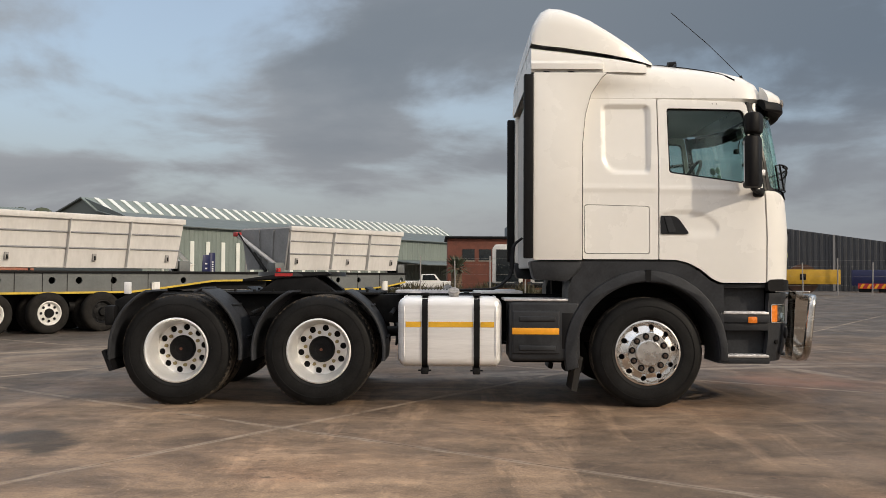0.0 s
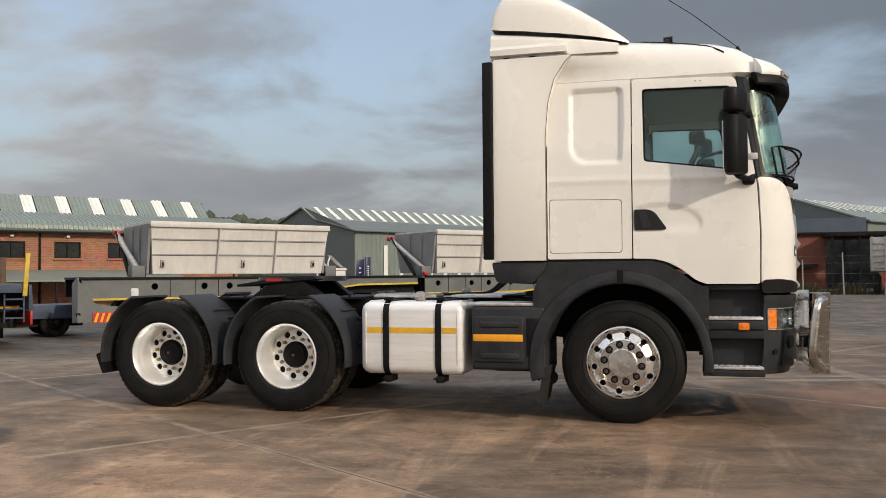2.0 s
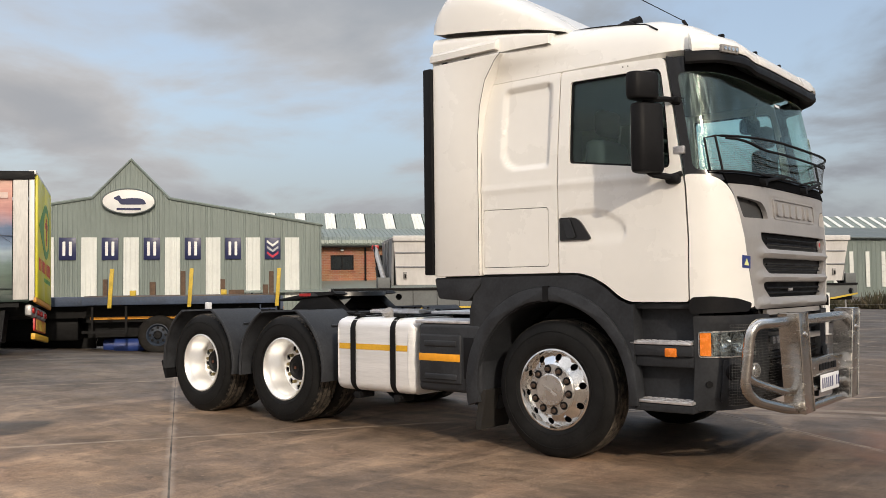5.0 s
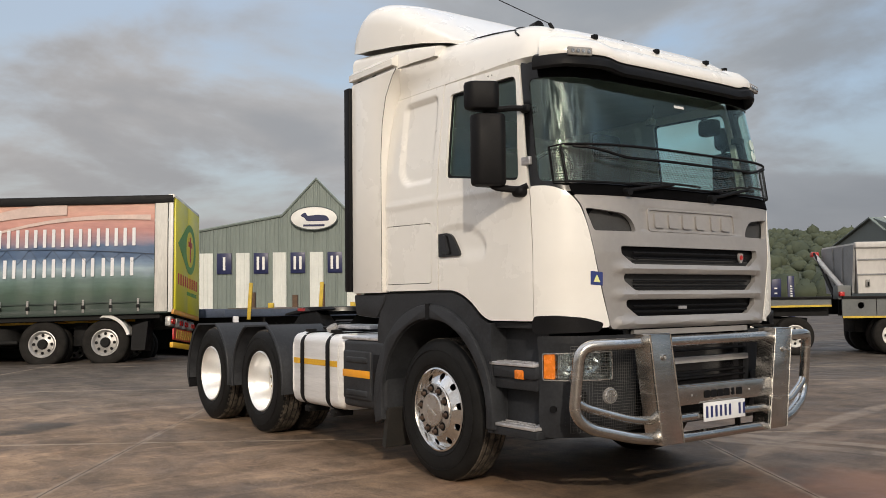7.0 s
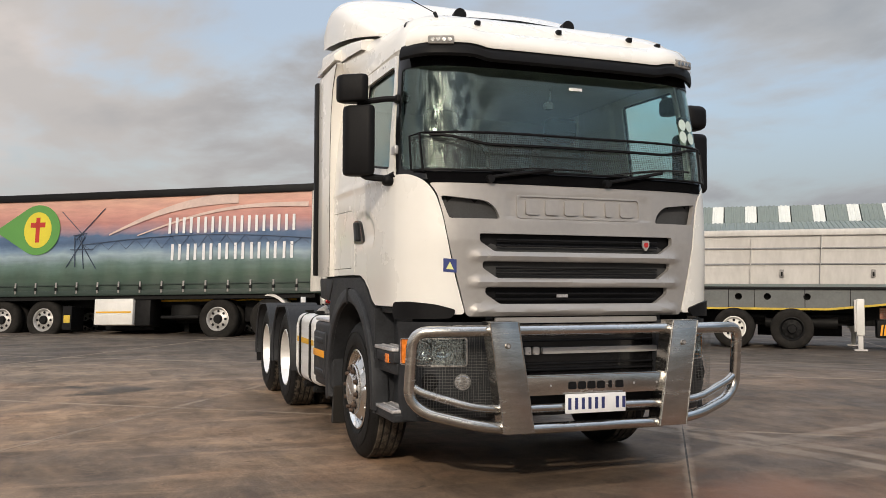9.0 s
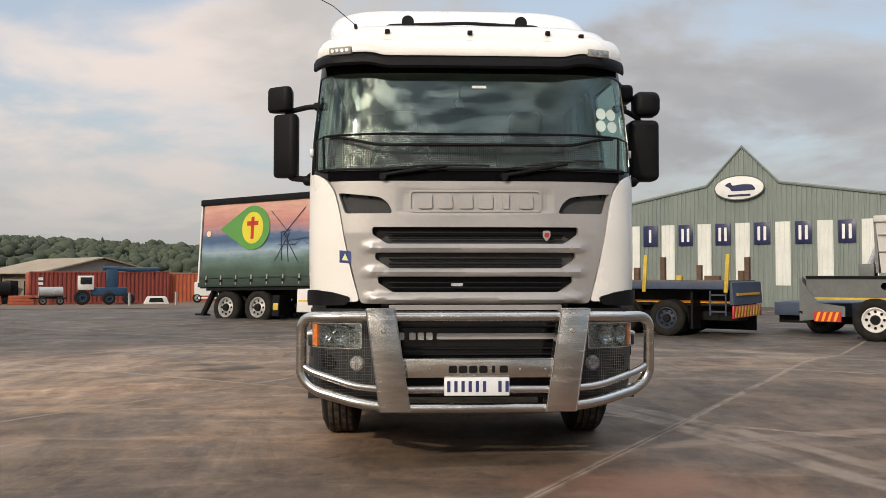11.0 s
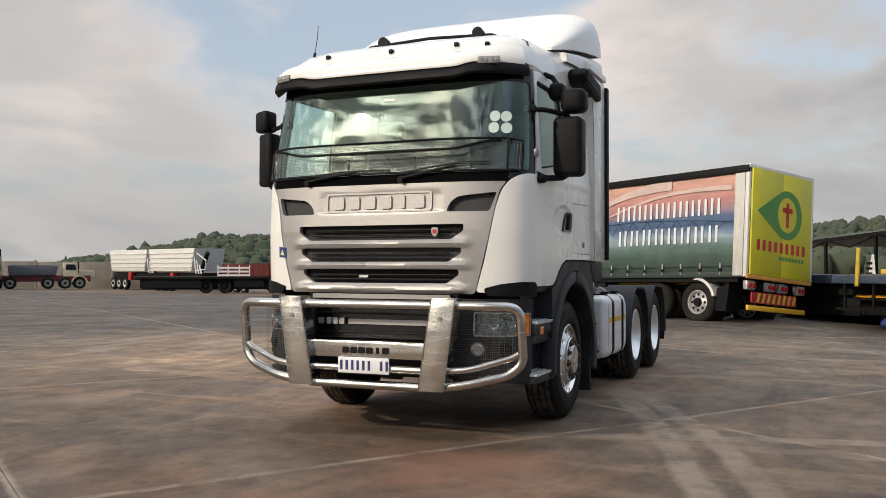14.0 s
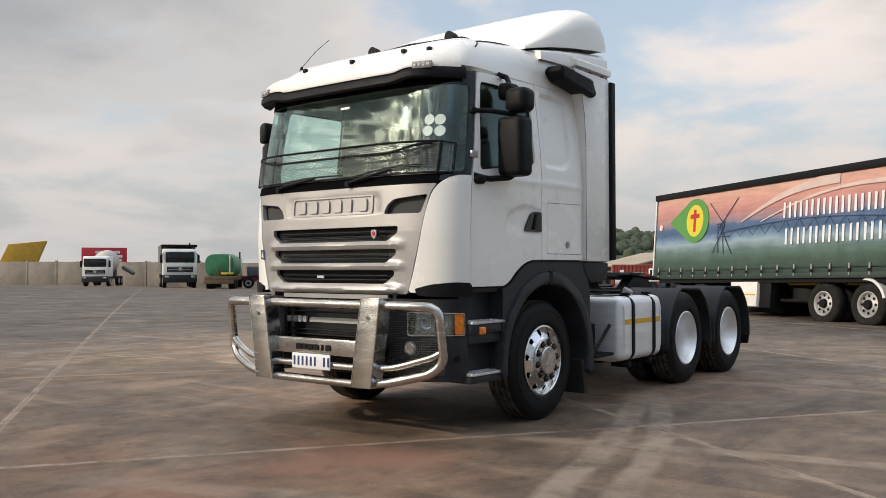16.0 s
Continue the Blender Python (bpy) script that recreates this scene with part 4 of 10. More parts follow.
def build_lower_front():
    for sg in (-1, 1):
        place = skin(sg)

        def sy(a, b):
            return min(sg * a, sg * b), max(sg * a, sg * b)
        # arch panel over the front wheel
        arc = [(0.655 * math.cos(t), 0.515 + 0.655 * math.sin(t)) for t in [math.radians(d) for d in range(-8, 195, 7)]]
        outline = [(0.70, 0.424)] + arc + [(-0.70, 0.345), (-0.74, 0.50), (-0.74, 1.10), (-0.66, 1.33), (-0.63, 1.36), (0.25, 1.362), (0.36, 1.334), (0.47, 1.274), (0.58, 1.184), (0.66, 1.150), (0.70, 1.150)]
        y0, y1 = sy(0.72, 1.195)
        ap = part("arch_panel", prism(outline, "y", y0, y1, 0.0), PLASTIC, truck, "dark grey wheel arch panel")
        arc_o = [(0.775 * math.cos(t) * (1.0 if math.cos(t) < 0 else 0.945), 0.515 + 0.765 * math.sin(t)) for t in [math.radians(d) for d in range(193, -9, -6)]]
        arc_i = [(0.66 * math.cos(t), 0.515 + 0.66 * math.sin(t)) for t in [math.radians(d) for d in range(-6, 194, 6)]]
        y0, y1 = sy(1.10, 1.222)
        part("arch_flare", prism(arc_o + arc_i, "y", y0, y1, 0.014), PLASTIC, ap, "flared arch lip")
        part("panel_joint", prism([(-0.03, 1.285), (0.02, 1.285), (0.02, 1.17), (-0.03, 1.17)], "y", sg * 1.2, sg * 1.2245), BLACK, ap)
        part("arch_liner", prism([(0.68, 0.55)] + [(0.68 * math.cos(t), 0.515 + 0.68 * math.sin(t)) for t in [math.radians(d) for d in range(5, 180, 8)]] + [(-0.70, 1.2), (0.70, 1.2)], "y", sg * 0.55, sg * 0.72), CHASSIS, ap)
        # steps
        bd = part("step_box", prism(rounded([(0.69, 0.43), (1.12, 0.43), (1.12, 1.155), (0.69, 1.155)], 0.02), "y", *sy(0.80, 1.06)), PLASTIC, truck, "dark plastic entry steps")
        for z0, z1, x0 in ((1.12, 1.158, 0.66), (0.80, 0.875, 0.68), (0.42, 0.475, 0.68)):
            part("step_ledge", prism(rounded([(x0, z0), (1.125, z0), (1.125, z1), (x0, z1)], 0.012), "y", *sy(0.95, 1.185 if z0 < 1 else 1.15), 0.006), PLASTIC, bd)
        part("step_ledge", prism(rounded([(0.70, 0.725), (1.12, 0.725), (1.12, 0.80), (0.70, 0.80)], 0.012), "y", *sy(0.95, 1.165), 0.006), PLASTIC, bd)
        for z in (0.877, 0.478):
            t = part("step_tread", prism(rounded([(0.67, z), (1.115, z), (1.115, z + 0.022), (0.67, z + 0.022)], 0.004), "y", *sy(0.98, 1.195), 0.004), CHECKER, bd, "checkered aluminium tread")
            bm = bmesh.new()
            for i in range(9):
                for j in range(3):
                    add_box(bm, 0.69 + i * 0.048, 0.72 + i * 0.048, sg * (1.02 + j * 0.06) - 0.006, sg * (1.02 + j * 0.06) + 0.006, z + 0.021, z + 0.027)
            tagged(part("tread_bump", bm, CHECKER, t), kind="stuff")
        part("side_marker", prism(rounded([(0.925, 0.795), (1.01, 0.795), (1.01, 0.855), (0.925, 0.855)], 0.01), "y", *sy(1.14, 1.192), 0.006), ORANGE, bd, "amber side marker")
        # bumper corner with lamp opening
        bo = rounded([(a_x(1.125), 0.44), (a_y(0.60), 0.44), (a_y(0.60), 1.075), (a_x(1.125), 1.075)], [0.03, 0.05, 0.02, 0.02])
        lh = rounded([(a_x(1.155), 0.800), (a_y(0.80), 0.800), (a_y(0.80), 0.975), (a_x(1.155), 0.965)], 0.02)
        bp = part("bumper_corner", panel(bo, [lh], place, 0.05, outward, 0.05, lambda a, z: -0.012 - 0.02 * smooth01((0.62 - z) / 0.2) + 0.012 * smooth01((z - 0.99) / 0.04)), PLASTIC, truck, "dark grey bumper corner", 50)
        part("towing_hole", cyl(place(a_x(1.22), 0.62, -0.03), place(a_x(1.22), 0.62, 0.0), 0.022, n=16), BLACK, bp)
        b = rounded([(a_x(1.15), 0.795), (a_y(0.795), 0.795), (a_y(0.795), 0.98), (a_x(1.15), 0.97)], 0.02)
        hl = part("headlamp", panel(b, [], place, 0.01, outward, 0.05, lambda a, z: -0.075), LAMPBACK, truck, "clear headlamp with amber end")
        i0, i1 = a_x(1.162), a_x(1.228)
        part("indicator", panel(rounded([(i0, 0.808), (i1, 0.806), (i1, 0.965), (i0, 0.96)], 0.01), [], place, 0.04, outward, 0.04, lambda a, z: -0.010), ORANGE, hl, "amber indicator lens")
        part("lamp_cover", panel(rounded([(i1 + 0.006, 0.806), (a_y(0.808), 0.806), (a_y(0.808), 0.968), (i1 + 0.006, 0.965)], 0.015), [], place, 0.004, outward, 0.05, lambda a, z: -0.010), CLEAR, hl, "clear lamp cover")
        bz = rounded([(a_x(1.152), 0.796), (a_y(0.798), 0.796), (a_y(0.798), 0.979), (a_x(1.152), 0.969)], 0.02)
        part("lamp_bezel", panel(bz, [rounded([(a_x(1.158), 0.804), (a_y(0.808), 0.804), (a_y(0.808), 0.971), (a_x(1.158), 0.961)], 0.016)], place, 0.02, outward, 0.05, lambda a, z: -0.004), REFLECTOR, hl, "thin bright bezel")
        for k in range(5):
            aa = i1 + 0.02 + k * 0.014
            part("lens_flute", panel(rect(aa, aa + 0.006, 0.812, 0.955), [], place, 0.004, outward, 0.05, lambda a, z: -0.020), REFLECTOR, hl)
        for yy, rr in ((1.075, 0.055), (0.955, 0.064)):
            p, q = Vector(place(a_y(yy), 0.888, -0.074)), Vector(place(a_y(yy), 0.888, -0.022))
            bm = bmesh.new()
            d = (q - p).normalized()
            rot = d.to_track_quat("Y", "Z").to_matrix().to_4x4()
            add_lathe(bm, [(0.004, 0.012), (rr * 0.45, 0.016), (rr * 0.8, 0.03), (rr, 0.052), (rr + 0.006, 0.052), (rr + 0.006, 0.0)], 20)
            bm.transform(Matrix.Translation(p) @ rot)
            part("reflector_bowl", bm, REFLECTOR, hl, "bright lamp bowl")
        # fog lamp in a mesh-covered lower corner
        fo = rounded([(a_y(1.09), 0.50), (a_y(0.62), 0.46), (a_y(0.62), 0.78), (a_y(1.09), 0.78)], 0.03)
        fg = part("fog_panel", panel(fo, [], place, 0.01, outward, 0.06, lambda a, z: 0.002 - 0.02 * smooth01((0.62 - z) / 0.2)), PLASTIC, bp)
        for yy, rr, mt in ((0.83, 0.042, LAMPBACK), (1.03, 0.045, BLACK)):
            p, q = Vector(place(a_y(yy), 0.70, -0.01)), Vector(place(a_y(yy), 0.70, 0.014))
            rim = part("fog_bezel", cyl(p, q, rr + 0.014, rr + 0.006, 24), BLACK if mt is BLACK else CHIP, fg)
            part("fog_lens", cyl(q, q + (q - p).normalized() * 0.004, rr, rr * 0.9, 24), mt, rim)
        # fine guard wire over the lamps
        bm = bmesh.new()

        def strip(p, q, w, up):
            p, q = Vector(p), Vector(q)
            s = Vector(up) * w
            bm.faces.new([bm.verts.new(v) for v in (p - s, p + s, q + s, q - s)])
        for k in range(30):
            z = 0.485 + 0.53 * k / 29
            for j in range(8):
                ya, yb = 1.07 - 0.47 * j / 8, 1.07 - 0.47 * (j + 1) / 8
                strip(place(a_y(ya), z, 0.06), place(a_y(yb), z, 0.06), 0.0009, (0, 0, 1))
        for k in range(32):
            yy = 1.07 - 0.47 * k / 31
            strip(place(a_y(yy), 0.485, 0.06), place(a_y(yy), 1.015, 0.06), 0.0009, (0.2, 1, 0))
        tagged(part("lamp_guard_wire", bm, mat("bright_wire", (0.16, 0.16, 0.155), 0.45, 0.6), bp, "fine wire mesh"), kind="stuff")
    # centre of the bumper
    lg = part("lower_grille", panel(rounded([(-0.62, 0.70), (0.62, 0.70), (0.66, 1.115), (-0.66, 1.115)], 0.02), [], front, 0.04, forward, 0.1, lambda y, z: -0.05), GLOSSBLACK, truck, "black lower grille")
    for z, t, y0 in ((0.885, 0.020, -0.27), (1.085, 0.018, -0.60)):
        part("grille_slat", panel(rounded(rect(y0, 0.60, z - t, z + t), 0.01), [], front, 0.03, forward, 0.1, lambda y, z: -0.012), SILVER, lg, "silver slat")
    for z in (0.76, 0.80, 0.95, 1.0, 1.035):
        part("grille_bar", tube([front(y, z, -0.035) for y in np.linspace(-0.58, 0.58, 9)], 0.008, 6), BLACK, lg)
    for k, w in ((0, 0.035), (1, 0.035), (2, 0.035), (3, 0.035)):
        y = -0.515 + k * 0.058 + (0.02 if k else 0)
        part("model_badge_bar", panel(rounded(rect(y - 0.022, y + 0.022, 0.862, 0.912), 0.01), [], front, 0.02, forward, 0.1, lambda y, z: 0.0), EMBOSS, lg)
    part("bumper_beam", box(1.20, 1.40, -0.66, 0.66, 0.46, 0.70, 0.03), CHASSIS, truck)
    part("tow_pin", cyl((1.42, 0.45, 0.40), (1.42, 0.45, 0.47), 0.02), CHASSIS, truck)


build_lower_front()


def build_bull_bar():
    bar = part("bull_bar", box(1.38, 1.62, -0.60, -0.56, 0.62, 0.72, 0.01), CHASSIS, truck, "stainless steel bull bar")
    part("bar_mount", box(1.38, 1.62, 0.56, 0.60, 0.62, 0.72, 0.01), CHASSIS, bar)
    for sg in (-1, 1):
        def q(y0, z0, y1, z1, y2, z2, y3, z3):
            return [(sg * y0, z0), (sg * y1, z1), (sg * y2, z2), (sg * y3, z3)]
        pl = part("upright_plate", prism(q(0.745, 1.085, 0.555, 1.085, 0.450, 0.403, 0.650, 0.403), "x", 1.66, 1.678, 0.004), STAINLESS, bar, "brushed stainless upright plate")
        for yo, y2 in ((0.745, 0.645), (0.555, 0.445)):
            s = 0.012 if yo > 0.6 else -0.012
            part("plate_flange", prism(q(yo, 1.085, yo - s, 1.085, y2 - s, 0.403, y2, 0.403), "x", 1.54, 1.662), STAINLESS, pl)
        for y0, y1 in ((0.745, 0.650), (0.557, 0.452)):
            part("plate_edge", tube([(1.676, sg * y0, 1.083), (1.676, sg * y1, 0.405)], 0.006, 6), STAINLESS, pl)
        part("cap_plate", box(1.54, 1.678, min(sg * 0.555, sg * 0.745), max(sg * 0.555, sg * 0.745), 1.075, 1.087, 0.003), STAINLESS, pl)
        bolt = part("plate_bolt", cyl((1.676, sg * 0.63, 0.94), (1.688, sg * 0.63, 0.94), 0.020, 0.018, 16), STAINLESS, pl)
        part("bolt_head", cyl((1.688, sg * 0.63, 0.94), (1.696, sg * 0.63, 0.94), 0.010, n=6), CHIP, bolt)
        # outer loop
        loop = fillet([(1.61, sg * 0.70, 1.03), (1.60, sg * 1.00, 1.03), (1.52, sg * 1.185, 1.025), (1.47, sg * 1.195, 0.62), (1.50, sg * 1.10, 0.53), (1.60, sg * 0.80, 0.455), (1.61, sg * 0.60, 0.43)], 0.14, 8)
        part("outer_tube", tube(loop, 0.036, 16), STAINLESS, bar, "bent stainless tube")
        inner = fillet([(1.475, sg * 1.192, 0.70), (1.50, sg * 1.12, 0.655), (1.59, sg * 0.82, 0.565), (1.61, sg * 0.58, 0.545)], 0.08, 6)
        part("inner_tube", tube(inner, 0.026, 14), STAINLESS, bar)
    part("top_tube", tube([(1.61, -0.62, 1.03), (1.61, 0.62, 1.03)], 0.036, 16), STAINLESS, bar)
    part("lower_tube", tube([(1.61, -0.52, 0.545), (1.61, 0.52, 0.545)], 0.028, 16), STAINLESS, bar)
    part("bottom_tube", tube([(1.61, -0.50, 0.42), (1.61, 0.50, 0.42)], 0.034, 16), STAINLESS, bar)
    cp = part("cross_plate", prism(rounded([(-0.55, 0.625), (0.55, 0.625), (0.57, 0.745), (-0.57, 0.745)], 0.01), "x", 1.625, 1.640, 0.004), STAINLESS, bar, "flat stainless cross plate")
    part("plate_lip", box(1.59, 1.640, -0.57, 0.57, 0.742, 0.752, 0.003), STAINLESS, cp)
    for k in range(6):
        y = -0.170 + k * 0.068
        w = 0.011 if k == 4 else 0.029
        part("dark_block", prism(rounded([(y - w, 0.658), (y + w, 0.658), (y + w * 0.9, 0.706), (y - w * 0.9, 0.706)], 0.012), "x", 1.640, 1.646), BLACK, cp)
    for y in (-0.48, -0.32, 0.28, 0.45):
        part("rivet", cyl((1.639, y, 0.683), (1.645, y, 0.683), 0.008, 0.006, 10), CHIP, cp)
    np_ = part("number_plate", box(1.650, 1.660, -0.228, 0.206, 0.508, 0.630, 0.006), PLATE, bar, "white number plate with dark bars")
    part("plate_holder", box(1.60, 1.652, -0.20, 0.12, 0.52, 0.60, 0.004), CHASSIS, bar)
    for k in range(9):
        y = -0.198 + k * 0.0475
        if k == 6:
            continue
        part("plate_bar", box(1.6595, 1.6615, y - 0.011 + (0.008 if k > 6 else 0), y + 0.011 + (0.008 if k > 6 else 0), 0.533, 0.606), INK, np_)


build_bull_bar()


def wheel(name, x, y_out, sg, dual, label):
    """One tyre on its rim; y_out: its outer face; dual: outer wheel of a pair, with a deep dish."""
    R, z = 0.518, 0.512
    c = (x, y_out, z)
    d = -sg  # from the outer face inwards
    w = thing(name, "", "", None)
    w.parent = truck
    for k in ("label", "category"):
        if k in w:
            del w[k]
    w["label"] = label
    prof = [(0.300, 0.020), (0.315, 0.004), (0.345, -0.004), (0.40, -0.006), (0.445, 0.002), (0.478, 0.014), (0.500, 0.030), (0.513, 0.050)]
    bm = bmesh.new()
    rings = prof + [(r, 0.285 - y) for r, y in reversed(prof)]
    add_lathe(bm, rings, 64, c, d)
    ty = part("tyre", bm, TYRE, w, "black truck tyre", 50)
    bm = bmesh.new()
    grooves = [(0.507, 0.044), (0.518, 0.056), (0.518, 0.083), (0.508, 0.086), (0.508, 0.096), (0.518, 0.099), (0.518, 0.137), (0.508, 0.140), (0.508, 0.150), (0.518, 0.153), (0.518, 0.190), (0.508, 0.193), (0.508, 0.203), (0.518, 0.206), (0.518, 0.230), (0.507, 0.242)]
    add_lathe(bm, grooves, 96, c, d)
    if dual:
        # lugs cut across the shoulders of the drive tyres
        for k in range(58):
            a = 2 * math.pi * k / 58
            for y0, y1 in ((0.036, 0.075), (0.210, 0.249)):
                g = bmesh.ops.create_cube(bm, size=1)["verts"]
                for v in g:
                    r = 0.5055 + v.co.z * 0.013
                    t = a + v.co.x * 0.052
                    v.co = Vector((x + r * math.cos(t), y_out + d * ((y0 + y1) / 2 + v.co.y * (y1 - y0)), z + r * math.sin(t)))
    part("tread", bm, TREAD, w, "dusty worn tread")
    # moulded rings on the sidewall
    for r in (0.335, 0.435):
        part("sidewall_ring", tube([(x + r * math.cos(t), y_out - d * (0.004), z + r * math.sin(t)) for t in [2 * math.pi * k / 48 for k in range(49)]], 0.0025, 5), TYRE, ty)
    return w, c, d


def holes_disc(bm, c, d, r0, r1, y0, y1, n, rh, rm, seg=10):
    """A disc ring with round hand holes."""
    bm2 = bmesh.new()
    for loop, rr in ((0, r0), (1, r1)):
        vs = [bm2.verts.new((rr * math.cos(2 * math.pi * k / 60), rr * math.sin(2 * math.pi * k / 60), 0)) for k in range(60)]
        for k in range(60):
            bm2.edges.new((vs[k], vs[(k + 1) % 60]))
    for h in range(n):
        a = 2 * math.pi * h / n + 0.16
        vs = [bm2.verts.new((rm * math.cos(a) + rh * math.cos(2 * math.pi * k / seg), rm * math.sin(a) + rh * math.sin(2 * math.pi * k / seg), 0)) for k in range(seg)]
        for k in range(seg):
            bm2.edges.new((vs[k], vs[(k + 1) % seg]))
    bmesh.ops.triangle_fill(bm2, use_beauty=True, edges=bm2.edges[:])
    bm2.verts.index_update()
    pts = [v.co.copy() for v in bm2.verts]
    fs = [[v.index for v in f.verts] for f in bm2.faces]
    rim = [(e.verts[0].index, e.verts[1].index) for e in bm2.edges if len(e.link_faces) == 1]
    bm2.free()

    def put(p, e):
        r = math.hypot(p.x, p.y)
        y = y0 + (y1 - y0) * (r - r0) / (r1 - r0) + e
        return (c[0] + p.x, c[1] + d * y, c[2] + p.y)
    A, B = [bm.verts.new(put(p, 0)) for p in pts], [bm.verts.new(put(p, 0.016)) for p in pts]
    for f in fs:
        bm.faces.new([A[i] for i in f])
        bm.faces.new([B[i] for i in reversed(f)])
    for a, b in rim:
        bm.faces.new((A[a], A[b], B[b], B[a]))
    bmesh.ops.recalc_face_normals(bm, faces=bm.faces)
    return bm


def front_wheel(x, sg):
    w, c, d = wheel("front_wheel", x, sg * 1.152, sg, False, "front wheel with polished aluminium rim")
    bm = bmesh.new()
    add_lathe(bm, [(0.302, 0.030), (0.304, 0.006), (0.292, 0.002), (0.286, 0.012), (0.280, 0.030), (0.275, 0.045)], 60, c, d)
    part("rim_flange", bm, ALU, w, "polished rim edge")
    part("rim_disc", holes_disc(bmesh.new(), c, d, 0.182, 0.278, -0.012, 0.045, 10, 0.026, 0.242), ALU, w, "polished aluminium rim with hand holes", 60)
    part("rim_back", cyl((c[0], c[1] + d * 0.075, c[2]), (c[0], c[1] + d * 0.085, c[2]), 0.28, n=32), BLACK, w)
    part("rim_shadow_ring", cyl((c[0], c[1] + d * 0.085, c[2]), (c[0], c[1] + d * 0.25, c[2]), 0.27, n=32), CHASSIS, w)
    bm = bmesh.new()
    add_lathe(bm, [(0.186, 0.0), (0.190, -0.020), (0.184, -0.028), (0.125, -0.031), (0.121, -0.045), (0.112, -0.052), (0.001, -0.054)], 48, c, d)
    hub = part("hub_cover", bm, mat("satin_aluminium_hub", (0.62, 0.60, 0.58), 0.28, 0.9, var=0.12, scale=12), w, "satin hub cover", 20)
    for k in range(10):
        a = 2 * math.pi * k / 10 + 0.16 + math.pi / 10
        p = Vector((c[0] + 0.155 * math.cos(a), c[1] - d * 0.028, c[2] + 0.155 * math.sin(a)))
        part("wheel_nut", cyl(p, p - Vector((0, d * 0.030, 0)), 0.019, 0.013, 10), mat("rusty_dark_nut", (0.09, 0.06, 0.045), 0.5, 0.4, var=0.4, scale=60) if k == 0 and sg < 0 else bpy.data.materials["rusty_dark_nut"], hub)
        # flat black disc paints the shade of a recess round the nut
        part("nut_recess", cyl(p - Vector((0, d * 0.001, 0)), p - Vector((0, d * 0.005, 0)), 0.031, n=14), BLACK, hub)
    part("hub_mark", prism(rounded([(c[0] - 0.062, c[2] + 0.028), (c[0] - 0.055, c[2] + 0.042), (c[0] + 0.062, c[2] - 0.028), (c[0] + 0.055, c[2] - 0.042)], 0.008), "y", c[1] - d * 0.0535, c[1] - d * 0.0565), EMBOSS, hub)


def rear_outer(x, sg):
    w, c, d = wheel("drive_wheel", x, sg * 1.170, sg, True, "outer drive wheel with dished aluminium rim")
    bm = bmesh.new()
    add_lathe(bm, [(0.302, 0.030), (0.304, 0.006), (0.292, 0.001), (0.285, 0.010), (0.278, 0.030), (0.262, 0.055), (0.261, 0.078), (0.253, 0.086), (0.253, 0.138), (0.246, 0.146), (0.246, 0.196), (0.240, 0.204), (0.240, 0.235)], 60, c, d)
    part("rim_barrel", bm, RIMPAINT, w, "bright dished rim", 60)
    part("rim_disc", holes_disc(bmesh.new(), c, d, 0.105, 0.243, 0.222, 0.235, 10, 0.031, 0.204), RIMPAINT, w, "bright rim disc with hand holes")
    part("rim_back", cyl((c[0], c[1] + d * 0.258, c[2]), (c[0], c[1] + d * 0.266, c[2]), 0.25, n=32), BLACK, w)
    bm = bmesh.new()
    add_lathe(bm, [(0.128, 0.235), (0.122, 0.20), (0.108, 0.178), (0.060, 0.172), (0.052, 0.166), (0.001, 0.164)], 36, c, d)
    hub = part("axle_hub", bm, CHASSIS, w, "greasy black axle hub")
    part("hub_plug", cyl((c[0], c[1] + d * 0.165, c[2]), (c[0], c[1] + d * 0.158, c[2]), 0.014, n=10), mat("rusty_plug", (0.18, 0.07, 0.04), 0.8), hub)
    for k in range(10):
        a = 2 * math.pi * k / 10 + 0.16 + math.pi / 10
        p = Vector((c[0] + 0.160 * math.cos(a), c[1] + d * 0.226, c[2] + 0.160 * math.sin(a)))
        part("wheel_nut", cyl(p, p - Vector((0, d * 0.030, 0)), 0.018, 0.015, 8), mat("brass_nut", (0.32, 0.26, 0.13), 0.45, 0.6) if k == 0 else bpy.data.materials["brass_nut"], hub)


def rear_inner(x, sg):
    w, c, d = wheel("inner_wheel", x, sg * 0.850, sg, True, "inner drive wheel in shade")
    part("rim_disc", cyl((c[0], c[1] + d * 0.05, c[2]), (c[0], c[1] + d * 0.09, c[2]), 0.30, n=40), CHASSIS, w)


for sgn in (-1, 1):
    front_wheel(0.006, sgn)
    for wx in (-3.062, -4.398):
        rear_outer(wx, sgn)
        rear_inner(wx, sgn)


